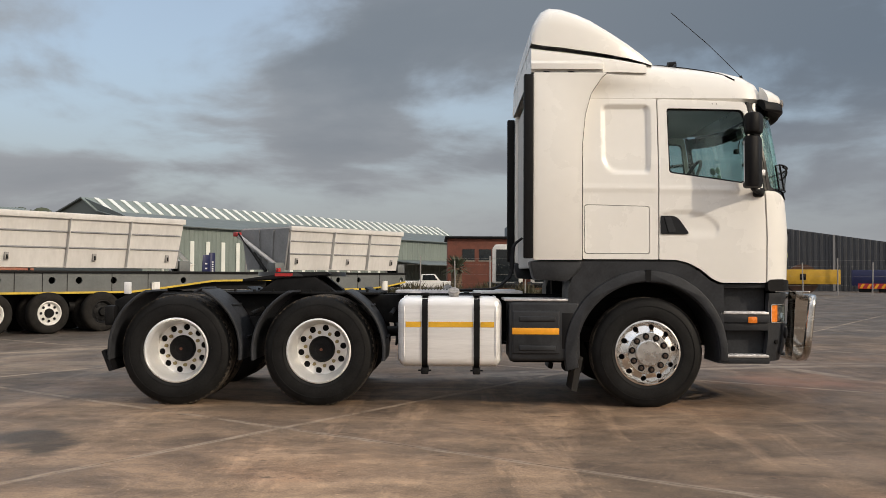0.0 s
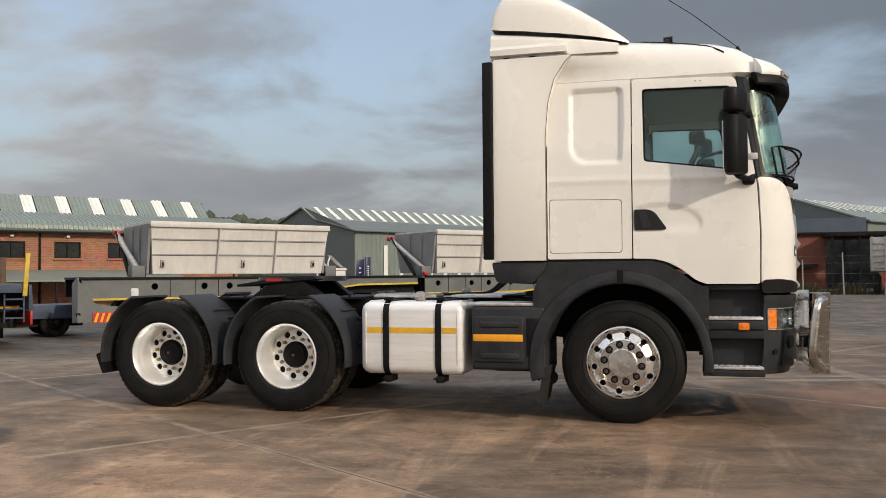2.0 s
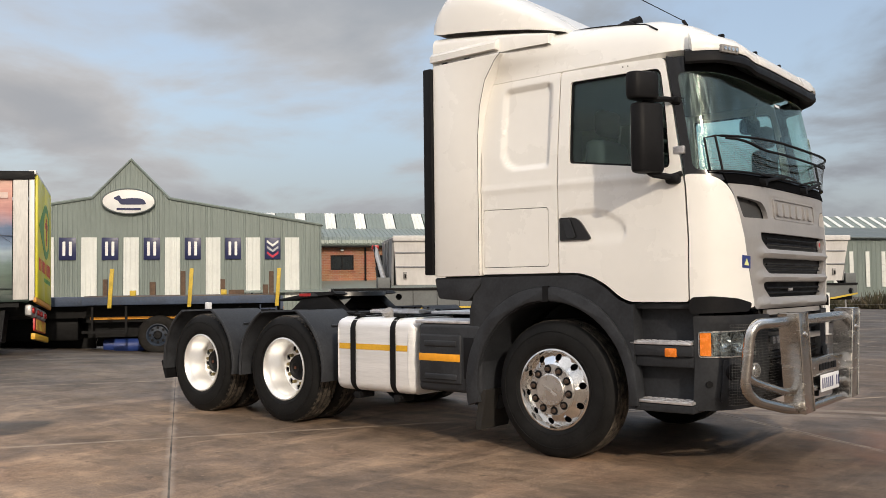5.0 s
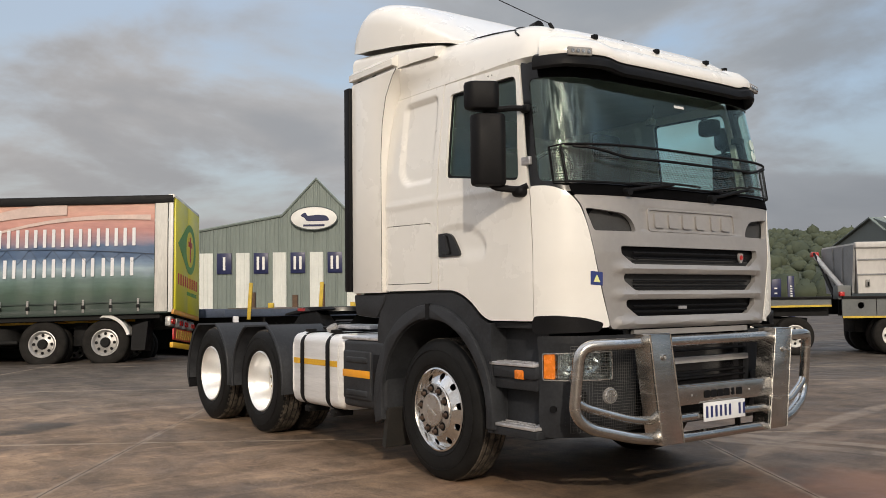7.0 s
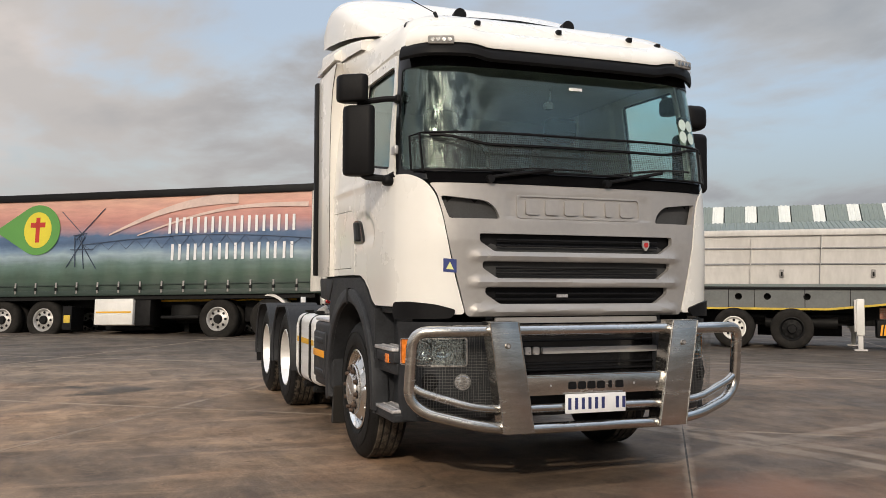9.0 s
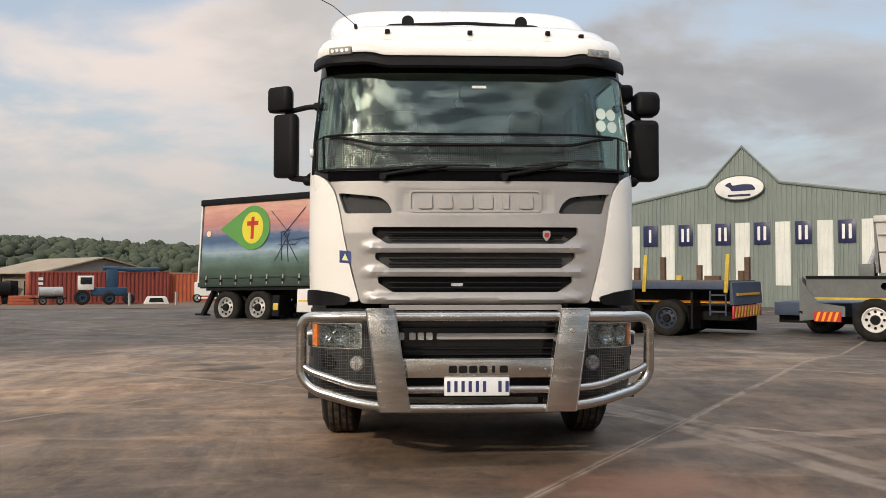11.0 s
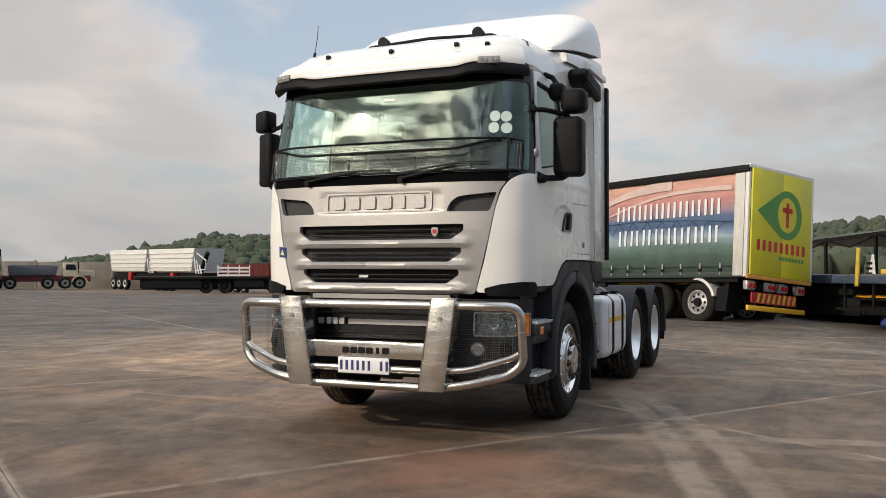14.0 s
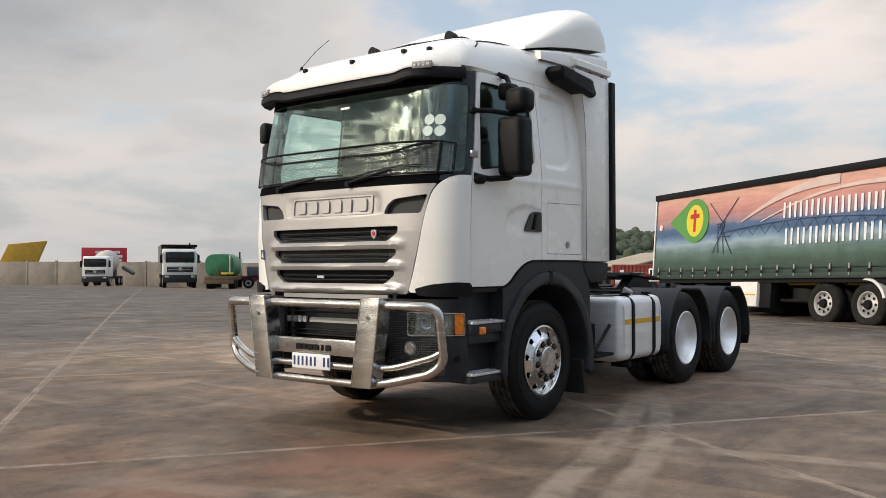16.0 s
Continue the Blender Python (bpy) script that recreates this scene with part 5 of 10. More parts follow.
def build_chassis():
    fr = part("chassis_rail", prism(rounded([(-5.25, 0.76), (1.10, 0.72), (1.10, 0.99), (-1.2, 1.03), (-5.10, 1.02), (-5.25, 0.95)], 0.02), "y", -0.46, -0.38, 0.006), CHASSIS, truck, "black chassis rail")
    part("chassis_rail", prism(rounded([(-5.25, 0.76), (1.10, 0.72), (1.10, 0.99), (-1.2, 1.03), (-5.10, 1.02), (-5.25, 0.95)], 0.02), "y", 0.38, 0.46, 0.006), CHASSIS, truck)
    for x in (-5.15, -4.6, -3.8, -2.7, -1.8, -0.9):
        part("cross_member", box(x - 0.06, x + 0.06, -0.38, 0.38, 0.80, 0.98, 0.01), CHASSIS, truck)
    part("end_beam", box(-5.32, -5.22, -0.55, 0.55, 0.70, 0.90, 0.02), CHASSIS, truck)
    for x in (0.0, -3.062, -4.398):
        ax_ = part("axle", tube([(x, -0.9, 0.51), (x, 0.9, 0.51)], 0.075, 12), CHASSIS, truck)
        if x < -1:
            bm = bmesh.new()
            bmesh.ops.create_uvsphere(bm, u_segments=18, v_segments=10, radius=0.24, matrix=Matrix.Translation((x, 0, 0.52)))
            part("differential", bm, CHASSIS, ax_)
    part("drive_shaft", tube([(-3.0, 0, 0.60), (-0.6, 0, 0.72)], 0.055, 12), CHASSIS, truck)
    part("engine_block", box(-0.6, 0.95, -0.42, 0.42, 0.55, 1.25, 0.06), CHASSIS, truck)
    for sg in (-1, 1):
        part("leaf_spring", prism([(-0.75, 0.70), (0.0, 0.60), (0.75, 0.70), (0.75, 0.75), (0.0, 0.66), (-0.75, 0.75)], "y", sg * 0.44, sg * 0.54), CHASSIS, truck)
        part("spring_saddle", prism(rounded([(-4.45, 0.58), (-3.1, 0.58), (-3.55, 0.80), (-4.0, 0.80)], 0.05), "y", sg * 0.42, sg * 0.54, 0.01), CHASSIS, truck)
    # fifth wheel
    fw = part("fifth_wheel", prism(rounded([(-3.95, 1.175), (-3.45, 1.245), (-3.10, 1.255), (-3.05, 1.225), (-3.45, 1.195), (-3.95, 1.150)], 0.01), "y", -0.46, 0.46, 0.01), CHASSIS, truck, "greasy black fifth wheel coupling")
    bm = cyl((-3.42, 0, 1.205), (-3.42, 0, 1.25), 0.47, 0.46, 40)
    part("coupling_plate", bm, mat("greasy_coupling_plate", (0.03, 0.03, 0.03), 0.35, 0.3, var=0.4, scale=10), fw)
    for sg in (-1, 1):
        part("coupling_foot", prism([(-3.80, 1.045), (-3.0, 1.045), (-3.22, 1.21), (-3.56, 1.21)], "y", sg * 0.30, sg * 0.44, 0.008), CHASSIS, fw)
        part("reflector_strip", box(-3.62, -3.44, sg * 0.463 - 0.004, sg * 0.463 + 0.004, 1.205, 1.235), RED, fw, "worn red strip")
    part("mounting_plate", box(-4.10, -2.55, -0.62, 0.62, 1.025, 1.05, 0.006), CHASSIS, fw)
    for k in range(8):
        for sg in (-1, 1):
            x = -4.0 + k * 0.19
            part("plate_bolt", cyl((x, sg * 0.55, 1.05), (x, sg * 0.55, 1.072), 0.014, n=6), CHASSIS, fw)
    # rear mudguards, flat flanges inwards
    for sg in (-1, 1):
        y0, y1 = sg * 0.60, sg * 1.215
        for cx in (-3.062, -4.398):
            for lo, hi in ((116, 188), (-8, 66)):
                rr0, rr1 = 0.605, 0.625
                ang = [math.radians(lo + (hi - lo) * k / 12) for k in range(13)]
                o = [(cx + rr1 * math.cos(t), 0.512 + rr1 * math.sin(t)) for t in ang]
                i = [(cx + rr0 * math.cos(t), 0.512 + rr0 * math.sin(t)) for t in reversed(ang)]
                mg = part("mudguard", prism(o + i, "y", y0, y1, 0.006), PLASTIC, truck, "dark grey mudguard")
                # rolled outer lip
                part("mudguard_lip", tube([(cx + 0.612 * math.cos(t), y1 - sg * 0.008, 0.512 + 0.612 * math.sin(t)) for t in ang], 0.015, 8), PLASTIC, mg)
                for t in (ang[3], ang[8]):
                    part("mudguard_rib", tube([(cx + 0.632 * math.cos(t), y0 + sg * 0.02, 0.512 + 0.632 * math.sin(t)), (cx + 0.632 * math.cos(t), y1 - sg * 0.25, 0.512 + 0.632 * math.sin(t))], 0.012, 6), PLASTIC, mg)
            part("guard_bracket", tube([(cx + 0.66, sg * 0.46, 0.88), (cx + 0.66, sg * 1.0, 0.85)], 0.02, 8), CHASSIS, truck)
        part("rear_flap", prism(rounded([(-5.085, 0.50), (-5.05, 0.52), (-4.97, 0.325), (-5.01, 0.315)], 0.006), "y", sg * 0.62, sg * 1.20), BLACK, truck, "rubber mud flap")
        part("front_flap", prism(rounded([(-0.66, 0.47), (-0.60, 0.47), (-0.66, 0.15), (-0.71, 0.16)], 0.01), "y", sg * 0.80, sg * 1.18), mat("dusty_rubber_flap", (0.018, 0.016, 0.014), 0.85, var=0.4, scale=10) if sg < 0 else bpy.data.materials["dusty_rubber_flap"], truck, "dusty rubber mud flap")

    # fuel tanks
    def tank(sg, x0, x1, straps):
        y0, y1 = sorted((sg * 0.52, sg * 1.185))
        tk = part("fuel_tank", box(x0, x1, y0, y1, 0.372, 1.022, 0.085, 5), TANK, truck, "brushed aluminium fuel tank")
        # pressed end seams
        for x in (x0 + 0.06, x1 - 0.06):
            pts = [(x, sg * 0.58, 1.023), (x, sg * 1.10, 1.023), (x, sg * 1.186, 0.94), (x, sg * 1.186, 0.455), (x, sg * 1.10, 0.371), (x, sg * 0.6, 0.371)]
            part("tank_seam", tube(fillet(pts, 0.07), 0.006, 6), TANK, tk)
        for x in straps:
            pts = fillet([(x, sg * 0.50, 1.035), (x, sg * 1.12, 1.035), (x, sg * 1.198, 0.96), (x, sg * 1.198, 0.43), (x, sg * 1.12, 0.355), (x, sg * 0.6, 0.355)], 0.085, 6)
            bm = bmesh.new()
            a = [[bm.verts.new(Vector(p) + Vector((dx, 0, 0))) for p in pts] for dx in (-0.027, 0.027)]
            b = []
            cen = Vector((0, sg * 0.85, 0.70))
            for dx in (-0.027, 0.027):
                row = []
                for p in pts:
                    v = Vector(p)
                    o = Vector((0, v.y - cen.y, v.z - cen.z)).normalized() * -0.016
                    row.append(bm.verts.new(v + o + Vector((dx, 0, 0))))
                b.append(row)
            for k in range(len(pts) - 1):
                bm.faces.new((a[0][k], a[1][k], a[1][k + 1], a[0][k + 1]))
                bm.faces.new((b[0][k], b[1][k], b[1][k + 1], b[0][k + 1]))
                bm.faces.new((a[0][k], a[0][k + 1], b[0][k + 1], b[0][k]))
                bm.faces.new((a[1][k], a[1][k + 1], b[1][k + 1], b[1][k]))
            bmesh.ops.recalc_face_normals(bm, faces=bm.faces)
            st = part("tank_strap", bm, BLACK, tk, "black tank strap")
            part("strap_bracket", box(x - 0.035, x + 0.035, *sorted((sg * 0.95, sg * 1.15)), 0.30, 0.36, 0.01), CHASSIS, st)
            part("strap_bolt", tube([(x - 0.06, sg * 1.13, 0.335), (x + 0.06, sg * 1.13, 0.335)], 0.008, 6), CHASSIS, st)
            part("strap_top", box(x - 0.04, x + 0.04, *sorted((sg * 1.06, sg * 1.14)), 1.03, 1.06, 0.008), CHASSIS, st)
        xs = [x0 + 0.075] + [x for s in straps for x in (s - 0.034, s + 0.034)] + [x1 - 0.075]
        for k in range(0, len(xs), 2):
            part("reflective_tape", box(xs[k], xs[k + 1], *sorted((sg * 1.183, sg * 1.1885)), 0.742, 0.792), YELLOWTAPE, tk, "yellow reflective tape")
        xc = straps[0] + 0.27
        cap = part("filler_cap", cyl((xc, sg * 0.99, 1.015), (xc, sg * 1.02, 1.06), 0.045, n=20), CHIP, tk, "grey filler cap")
        part("cap_top", cyl((xc, sg * 1.02, 1.06), (xc, sg * 1.035, 1.085), 0.055, 0.05, 20), CHIP, cap)
    tank(-1, -2.325, -1.352, (-2.072, -1.588))
    tank(1, -2.37, -1.40, (-2.14, -1.655))
    # bracket with steps in front of the left tank
    bk = part("tank_bracket", prism([(-1.41, 0.44), (-1.02, 0.44), (-1.02, 0.49), (-1.36, 0.74), (-1.41, 0.74)], "y", 0.86, 0.89), CHASSIS, truck, "black steel bracket")
    part("bracket_shelf", box(-1.40, -1.02, 0.70, 1.10, 0.44, 0.47, 0.004), CHASSIS, bk)
    part("bracket_strut", tube([(-1.39, 1.06, 0.74), (-1.04, 1.06, 0.47)], 0.016, 8), CHASSIS, bk)
    part("air_tank", tube([(-1.30, 0.70, 0.72), (-0.95, 0.70, 0.72)], 0.12, 18), CHASSIS, truck)
    # plastic cover over the battery box on the right
    bb = part("battery_cover", box(-1.285, -0.63, -1.205, -0.62, 0.432, 0.985, 0.035, 3), PLASTIC, truck, "dark moulded battery cover")
    part("cover_bulge", box(-1.26, -0.82, -1.222, -1.19, 0.50, 0.90, 0.018, 3), PLASTIC, bb)
    for z in (0.53, 0.80):
        part("cover_rib", box(-1.20, -0.86, -1.232, -1.21, z, z + 0.05, 0.012, 3), PLASTIC, bb)
    part("grip_slot", box(-0.80, -0.70, -1.2075, -1.20, 0.55, 0.88, 0.002), BLACK, bb)
    part("reflective_tape", box(-1.262, -0.828, -1.2245, -1.218, 0.682, 0.742, 0.001), ORANGETAPE, bb, "orange reflective tape")
    part("cover_lid", box(-1.33, -0.65, -1.19, -0.62, 0.987, 1.012, 0.006), CHECKER, bb, "checker plate lid")
    # catwalk plates behind the cab
    cw = part("catwalk", box(-2.38, -1.75, -0.66, -0.40, 1.045, 1.072, 0.005), CHECKER, truck, "checker plate catwalk")
    part("catwalk_plate", box(-1.60, -1.12, -0.66, 0.60, 1.045, 1.070, 0.005), CHECKER, cw)
    bm = bmesh.new()
    for i in range(20):
        add_box(bm, -2.36 + i * 0.031, -2.345 + i * 0.031, -0.65, -0.42, 1.072, 1.082)
    tagged(part("catwalk_teeth", bm, CHECKER, cw), kind="stuff")
    part("silencer", tube([(-0.70, -0.78, 0.36), (-0.62, -1.0, 0.36)], 0.062, 16), CHASSIS, truck, "dark exhaust pipe end")
    part("silencer_box", box(-1.25, -0.66, -0.62, -0.30, 0.36, 0.85, 0.05), CHASSIS, truck)
    for k, (y, col) in enumerate(((-0.12, RED), (0.0, YELLOWTAPE), (0.12, BLACK))):
        pts = fillet([(-1.08, y, 1.62), (-1.17, y, 1.55), (-1.19, y * 1.5, 1.22), (-1.35, y, 1.08), (-1.9, y, 1.06)], 0.08, 6)
        part("air_line", tube(pts, 0.012, 8), BLACK, truck)
    part("rear_marker", box(-5.10, -5.04, -0.62, -0.56, 1.02, 1.14, 0.01), PLATE, truck)


build_chassis()

# ---- the yard ----
D1, D2 = Vector((0.572, 0.820)), Vector((0.820, -0.572))


P1, P2, O1, O2 = 5.20, 5.12, -3.70, -1.32


def gz(x, y):
    """The yard falls a little towards the workshops, and more towards the stores."""
    r = math.hypot(x - 2, y)
    az = math.degrees(math.atan2(y, x - 2)) % 360
    fall = float(np.interp(az, [165, 180, 198, 212, 226, 240, 275], [0.0, 0.014, 0.0235, 0.0205, 0.0130, 0.0080, 0.0]))
    rise = 0.25 * smooth01((r - 28) / 20) * float(np.interp(az, [45, 55, 80, 90], [1, 1, 0.9, 0])) if az < 90 else 0.0
    return rise - 0.22 * smooth01((y - 1.5) / 5.0) * smooth01((r - 9) / 5) - fall * min(95.0, max(0.0, r - 22) - 3 * smooth01((r - 22) / 8))


def concrete_mat(name, base, joint=False):
    m = bpy.data.materials.new(name)
    m.use_nodes = True
    n, l = m.node_tree.nodes, m.node_tree.links
    b = n["Principled BSDF"]
    geo = n.new("ShaderNodeNewGeometry")
    info = n.new("ShaderNodeObjectInfo")

    def noise_fac(scale, detail, stretch=(1, 1, 1), rot=0.0, rough=0.6, dist=0.0):
        mp = n.new("ShaderNodeMapping")
        mp.inputs["Scale"].default_value = stretch
        mp.inputs["Rotation"].default_value = (0, 0, rot)
        l.new(geo.outputs["Position"], mp.inputs[0])
        t = n.new("ShaderNodeTexNoise")
        t.inputs["Scale"].default_value, t.inputs["Detail"].default_value = scale, detail
        t.inputs["Roughness"].default_value, t.inputs["Distortion"].default_value = rough, dist
        l.new(mp.outputs[0], t.inputs["Vector"])
        return t.outputs["Fac"]

    def ramp(fac, stops):
        r = n.new("ShaderNodeValToRGB")
        while len(r.color_ramp.elements) < len(stops):
            r.color_ramp.elements.new(0.5)
        for e, (p, c) in zip(r.color_ramp.elements, stops):
            e.position, e.color = p, (*c, 1)
        l.new(fac, r.inputs[0])
        return r.outputs[0]

    def mix(fac, a, c, mode="MIX"):
        mx = n.new("ShaderNodeMix")
        mx.data_type, mx.blend_type = "RGBA", mode
        if isinstance(fac, float):
            mx.inputs[0].default_value = fac
        else:
            l.new(fac, mx.inputs[0])
        for s, v in ((6, a), (7, c)):
            if isinstance(v, tuple):
                mx.inputs[s].default_value = (*v, 1)
            else:
                l.new(v, mx.inputs[s])
        return mx.outputs[2]
    r, g, bl = base

    def shade(k, warm=0.0):
        return (r * k * (1 + warm), g * k, bl * k * (1 - warm))
    col = ramp(noise_fac(0.50, 9, rough=0.66, dist=0.5), [(0.30, shade(0.52, 0.04)), (0.45, shade(0.84, 0.03)), (0.56, shade(1.16, 0.03)), (0.70, shade(1.52, 0.0))])
    # dark oil films and pale scuffs, drawn out along the driving ways
    col = mix(ramp(noise_fac(0.75, 8, (0.40, 1.5, 1), 0.9, 0.66, 0.9), [(0.50, (0, 0, 0)), (0.57, (0.5, 0.5, 0.5))]), col, shade(0.46, 0.0))
    col = mix(ramp(noise_fac(1.1, 8, (1.5, 0.22, 1), -0.5, 0.64, 0.5), [(0.54, (0, 0, 0)), (0.61, (0.42, 0.42, 0.42))]), col, shade(1.95, 0.02))
    col = mix(ramp(noise_fac(1.6, 7, (0.5, 1.3, 1), -0.1, 0.66, 0.7), [(0.54, (0, 0, 0)), (0.64, (0.4, 0.4, 0.4))]), col, shade(0.48))
    # rust-red earth trodden in
    col = mix(ramp(noise_fac(0.42, 6, rough=0.6), [(0.53, (0, 0, 0)), (0.70, (0.45, 0.45, 0.45))]), col, (r * 1.35, g * 0.98, bl * 0.78))
    # crisp mottling and thin pale tide marks
    col = mix(1.0, col, ramp(noise_fac(2.3, 12, (1.0, 1.15, 1), 0.3, 0.74, 0.3), [(0.36, (0.64, 0.62, 0.60)), (0.50, (1.0, 1.0, 1.0)), (0.62, (1.34, 1.32, 1.28))]), "MULTIPLY")
    col = mix(ramp(noise_fac(0.9, 10, (1, 1.4, 1), 0.2, 0.60, 0.8), [(0.478, (0, 0, 0)), (0.496, (0.2, 0.2, 0.2)), (0.504, (0.2, 0.2, 0.2)), (0.516, (0, 0, 0))]), col, shade(1.7, 0.0))
    # small dark spots and crumbs
    col = mix(ramp(noise_fac(3.4, 5, rough=0.62), [(0.64, (0, 0, 0)), (0.69, (0.75, 0.75, 0.75))]), col, shade(0.38))
    col = mix(ramp(noise_fac(13.0, 4, rough=0.5), [(0.66, (0, 0, 0)), (0.72, (0.6, 0.6, 0.6))]), col, shade(0.45))
    col = mix(ramp(noise_fac(24.0, 3, rough=0.5), [(0.68, (0, 0, 0)), (0.73, (0.6, 0.6, 0.6))]), col, shade(2.0))
    grain = ramp(noise_fac(70, 5, rough=0.7), [(0.3, (0.68, 0.68, 0.68)), (0.7, (1.32, 1.32, 1.32))])
    col = mix(1.0, col, grain, "MULTIPLY")
    slab = ramp(info.outputs["Random"], [(0.0, (0.86, 0.86, 0.88)), (1.0, (1.13, 1.12, 1.09))])
    col = mix(1.0, col, slab, "MULTIPLY")

    # broad lighter and darker areas
    col = mix(1.0, col, ramp(noise_fac(0.24, 5, (1.0, 1.7, 1), 0.4, 0.6, 0.6), [(0.34, (0.78, 0.77, 0.77)), (0.50, (1.0, 1.0, 1.0)), (0.66, (1.28, 1.27, 1.25))]), "MULTIPLY")

    # tint by distance from the standing place: warm close by, darker and bluer beyond
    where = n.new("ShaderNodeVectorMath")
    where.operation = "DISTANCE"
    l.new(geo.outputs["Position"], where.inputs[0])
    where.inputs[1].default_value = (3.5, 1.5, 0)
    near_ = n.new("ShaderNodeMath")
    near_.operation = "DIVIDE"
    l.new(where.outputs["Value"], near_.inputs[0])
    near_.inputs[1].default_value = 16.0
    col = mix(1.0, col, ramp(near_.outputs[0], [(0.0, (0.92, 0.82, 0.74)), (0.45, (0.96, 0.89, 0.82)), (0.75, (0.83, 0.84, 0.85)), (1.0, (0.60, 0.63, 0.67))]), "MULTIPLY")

    # the brighter light on one corner is painted in as a warm pale patch
    corner = n.new("ShaderNodeVectorMath")
    corner.operation = "DISTANCE"
    l.new(geo.outputs["Position"], corner.inputs[0])
    corner.inputs[1].default_value = (-4.2, -4.7, 0)
    pale = n.new("ShaderNodeMath")
    pale.operation = "DIVIDE"
    l.new(corner.outputs["Value"], pale.inputs[0])
    pale.inputs[1].default_value = 14.0
    col = mix(1.0, col, ramp(pale.outputs[0], [(0.10, (1.95, 1.80, 1.64)), (0.24, (1.40, 1.34, 1.27)), (0.46, (1.0, 1.0, 1.0)), (0.95, (0.92, 0.93, 0.94))]), "MULTIPLY")

    def warped(amount, scale):
        warp = n.new("ShaderNodeVectorMath")
        warp.operation = "MULTIPLY_ADD"
        nz = n.new("ShaderNodeTexNoise")
        nz.inputs["Scale"].default_value, nz.inputs["Detail"].default_value = scale, 7
        l.new(geo.outputs["Position"], nz.inputs["Vector"])
        l.new(nz.outputs["Color"], warp.inputs[0])
        warp.inputs[1].default_value = (amount, amount, 0)
        l.new(geo.outputs["Position"], warp.inputs[2])
        return warp.outputs[0]

    def centred(amount, scale):
        back = n.new("ShaderNodeVectorMath")
        back.operation = "SUBTRACT"
        l.new(warped(amount, scale), back.inputs[0])
        back.inputs[1].default_value = (amount / 2, amount / 2, 0)
        return back.outputs[0]

    def reach(vec, c):
        d = n.new("ShaderNodeVectorMath")
        d.operation = "DISTANCE"
        l.new(vec, d.inputs[0])
        d.inputs[1].default_value = c
        return d.outputs["Value"]

    def calc(op, a, c):
        mm = n.new("ShaderNodeMath")
        mm.operation = op
        for k, v in enumerate((a, c)):
            if isinstance(v, (int, float)):
                mm.inputs[k].default_value = v
            else:
                l.new(v, mm.inputs[k])
        return mm.outputs[0]
    mid_warp = centred(0.7, 3.0)
    # a second wide patch made paler, towards the workshops
    col = mix(1.0, col, ramp(calc("DIVIDE", reach(mid_warp, (-7.5, 6.0, 0)), 8.0), [(0.15, (1.36, 1.32, 1.27)), (0.75, (1, 1, 1))]), "MULTIPLY")
    # a patch of spilt red earth in front of the truck
    col = mix(ramp(reach(warped(1.7, 1.8), (3.1, 1.75, 0)), [(0.30, (0.55, 0.55, 0.55)), (1.0, (0, 0, 0))]), col, (0.27, 0.125, 0.075))
    col = mix(ramp(reach(warped(1.2, 2.4), (4.1, 1.2, 0)), [(0.15, (0.45, 0.45, 0.45)), (0.7, (0, 0, 0))]), col, (0.27, 0.125, 0.075))
    # oil dropped behind the drive wheels
    for c, r0, r1 in (((-5.05, -2.75, 0), 0.20, 0.48), ((-4.70, -3.10, 0), 0.10, 0.30), ((-5.5, -3.3, 0), 0.05, 0.22)):
        col = mix(ramp(reach(mid_warp, c), [(r0, (0.85, 0.85, 0.85)), (r1, (0, 0, 0))]), col, shade(0.22, -0.02))
    # dust spilling out of the joints, with a dark hairline where they have opened
    thin = ramp(noise_fac(2.4, 6, rough=0.65), [(0.36, (0.15, 0.15, 0.15)), (0.58, (1, 1, 1))])
    soft = warped(0.10, 1.5)
    frayed = warped(0.05, 6.0)
    for d, pitch, start in ((D1, P1, O1), (D2, P2, O2)):
        dt = n.new("ShaderNodeVectorMath")
        dt.operation = "DOT_PRODUCT"
        l.new(frayed, dt.inputs[0])
        dt.inputs[1].default_value = (d.x, d.y, 0)
        f = calc("FRACT", calc("ADD", calc("DIVIDE", calc("SUBTRACT", dt.outputs["Value"], start + 0.025 * (d.x + d.y)), pitch), 100.5), 0.0)
        gap = calc("MULTIPLY", calc("ABSOLUTE", calc("SUBTRACT", f, 0.5), 0.0), pitch)
        wide = mix(1.0, ramp(gap, [(0.012, (0.85, 0.85, 0.85)), (0.050, (0, 0, 0))]), thin, "MULTIPLY")
        col = mix(wide, col, shade(2.4, 0.0))
    # pale dusty tyre tracks, turning out of the row
    for c, rad, half, near, far_ in (((7.70, -21.49, 0), 24.61, 0.14, (1.0, 2.2, 0), 4.4), ((5.35, -11.77, 0), 14.98, 0.125, (1.0, 2.5, 0), 4.4), ((22.0, 8.0, 0), 20.0, 0.15, (3.5, 3.8, 0), 4.5), ((22.0, 8.0, 0), 22.1, 0.14, (1.4, 4.6, 0), 4.5)):
        band = calc("ABSOLUTE", calc("SUBTRACT", reach(soft, c), rad), 0.0)
        on = ramp(band, [(half * 0.55, (1, 1, 1)), (half, (0, 0, 0))])
        ends = ramp(calc("DIVIDE", reach(geo.outputs["Position"], near), far_), [(0.45, (1, 1, 1)), (1.0, (0, 0, 0))])
        fac = mix(1.0, mix(1.0, on, ends, "MULTIPLY"), thin, "MULTIPLY")
        fac = mix(1.0, fac, (0.85, 0.85, 0.85), "MULTIPLY")
        col = mix(fac, col, shade(1.8, 0.0))
    l.new(col, b.inputs["Base Color"])
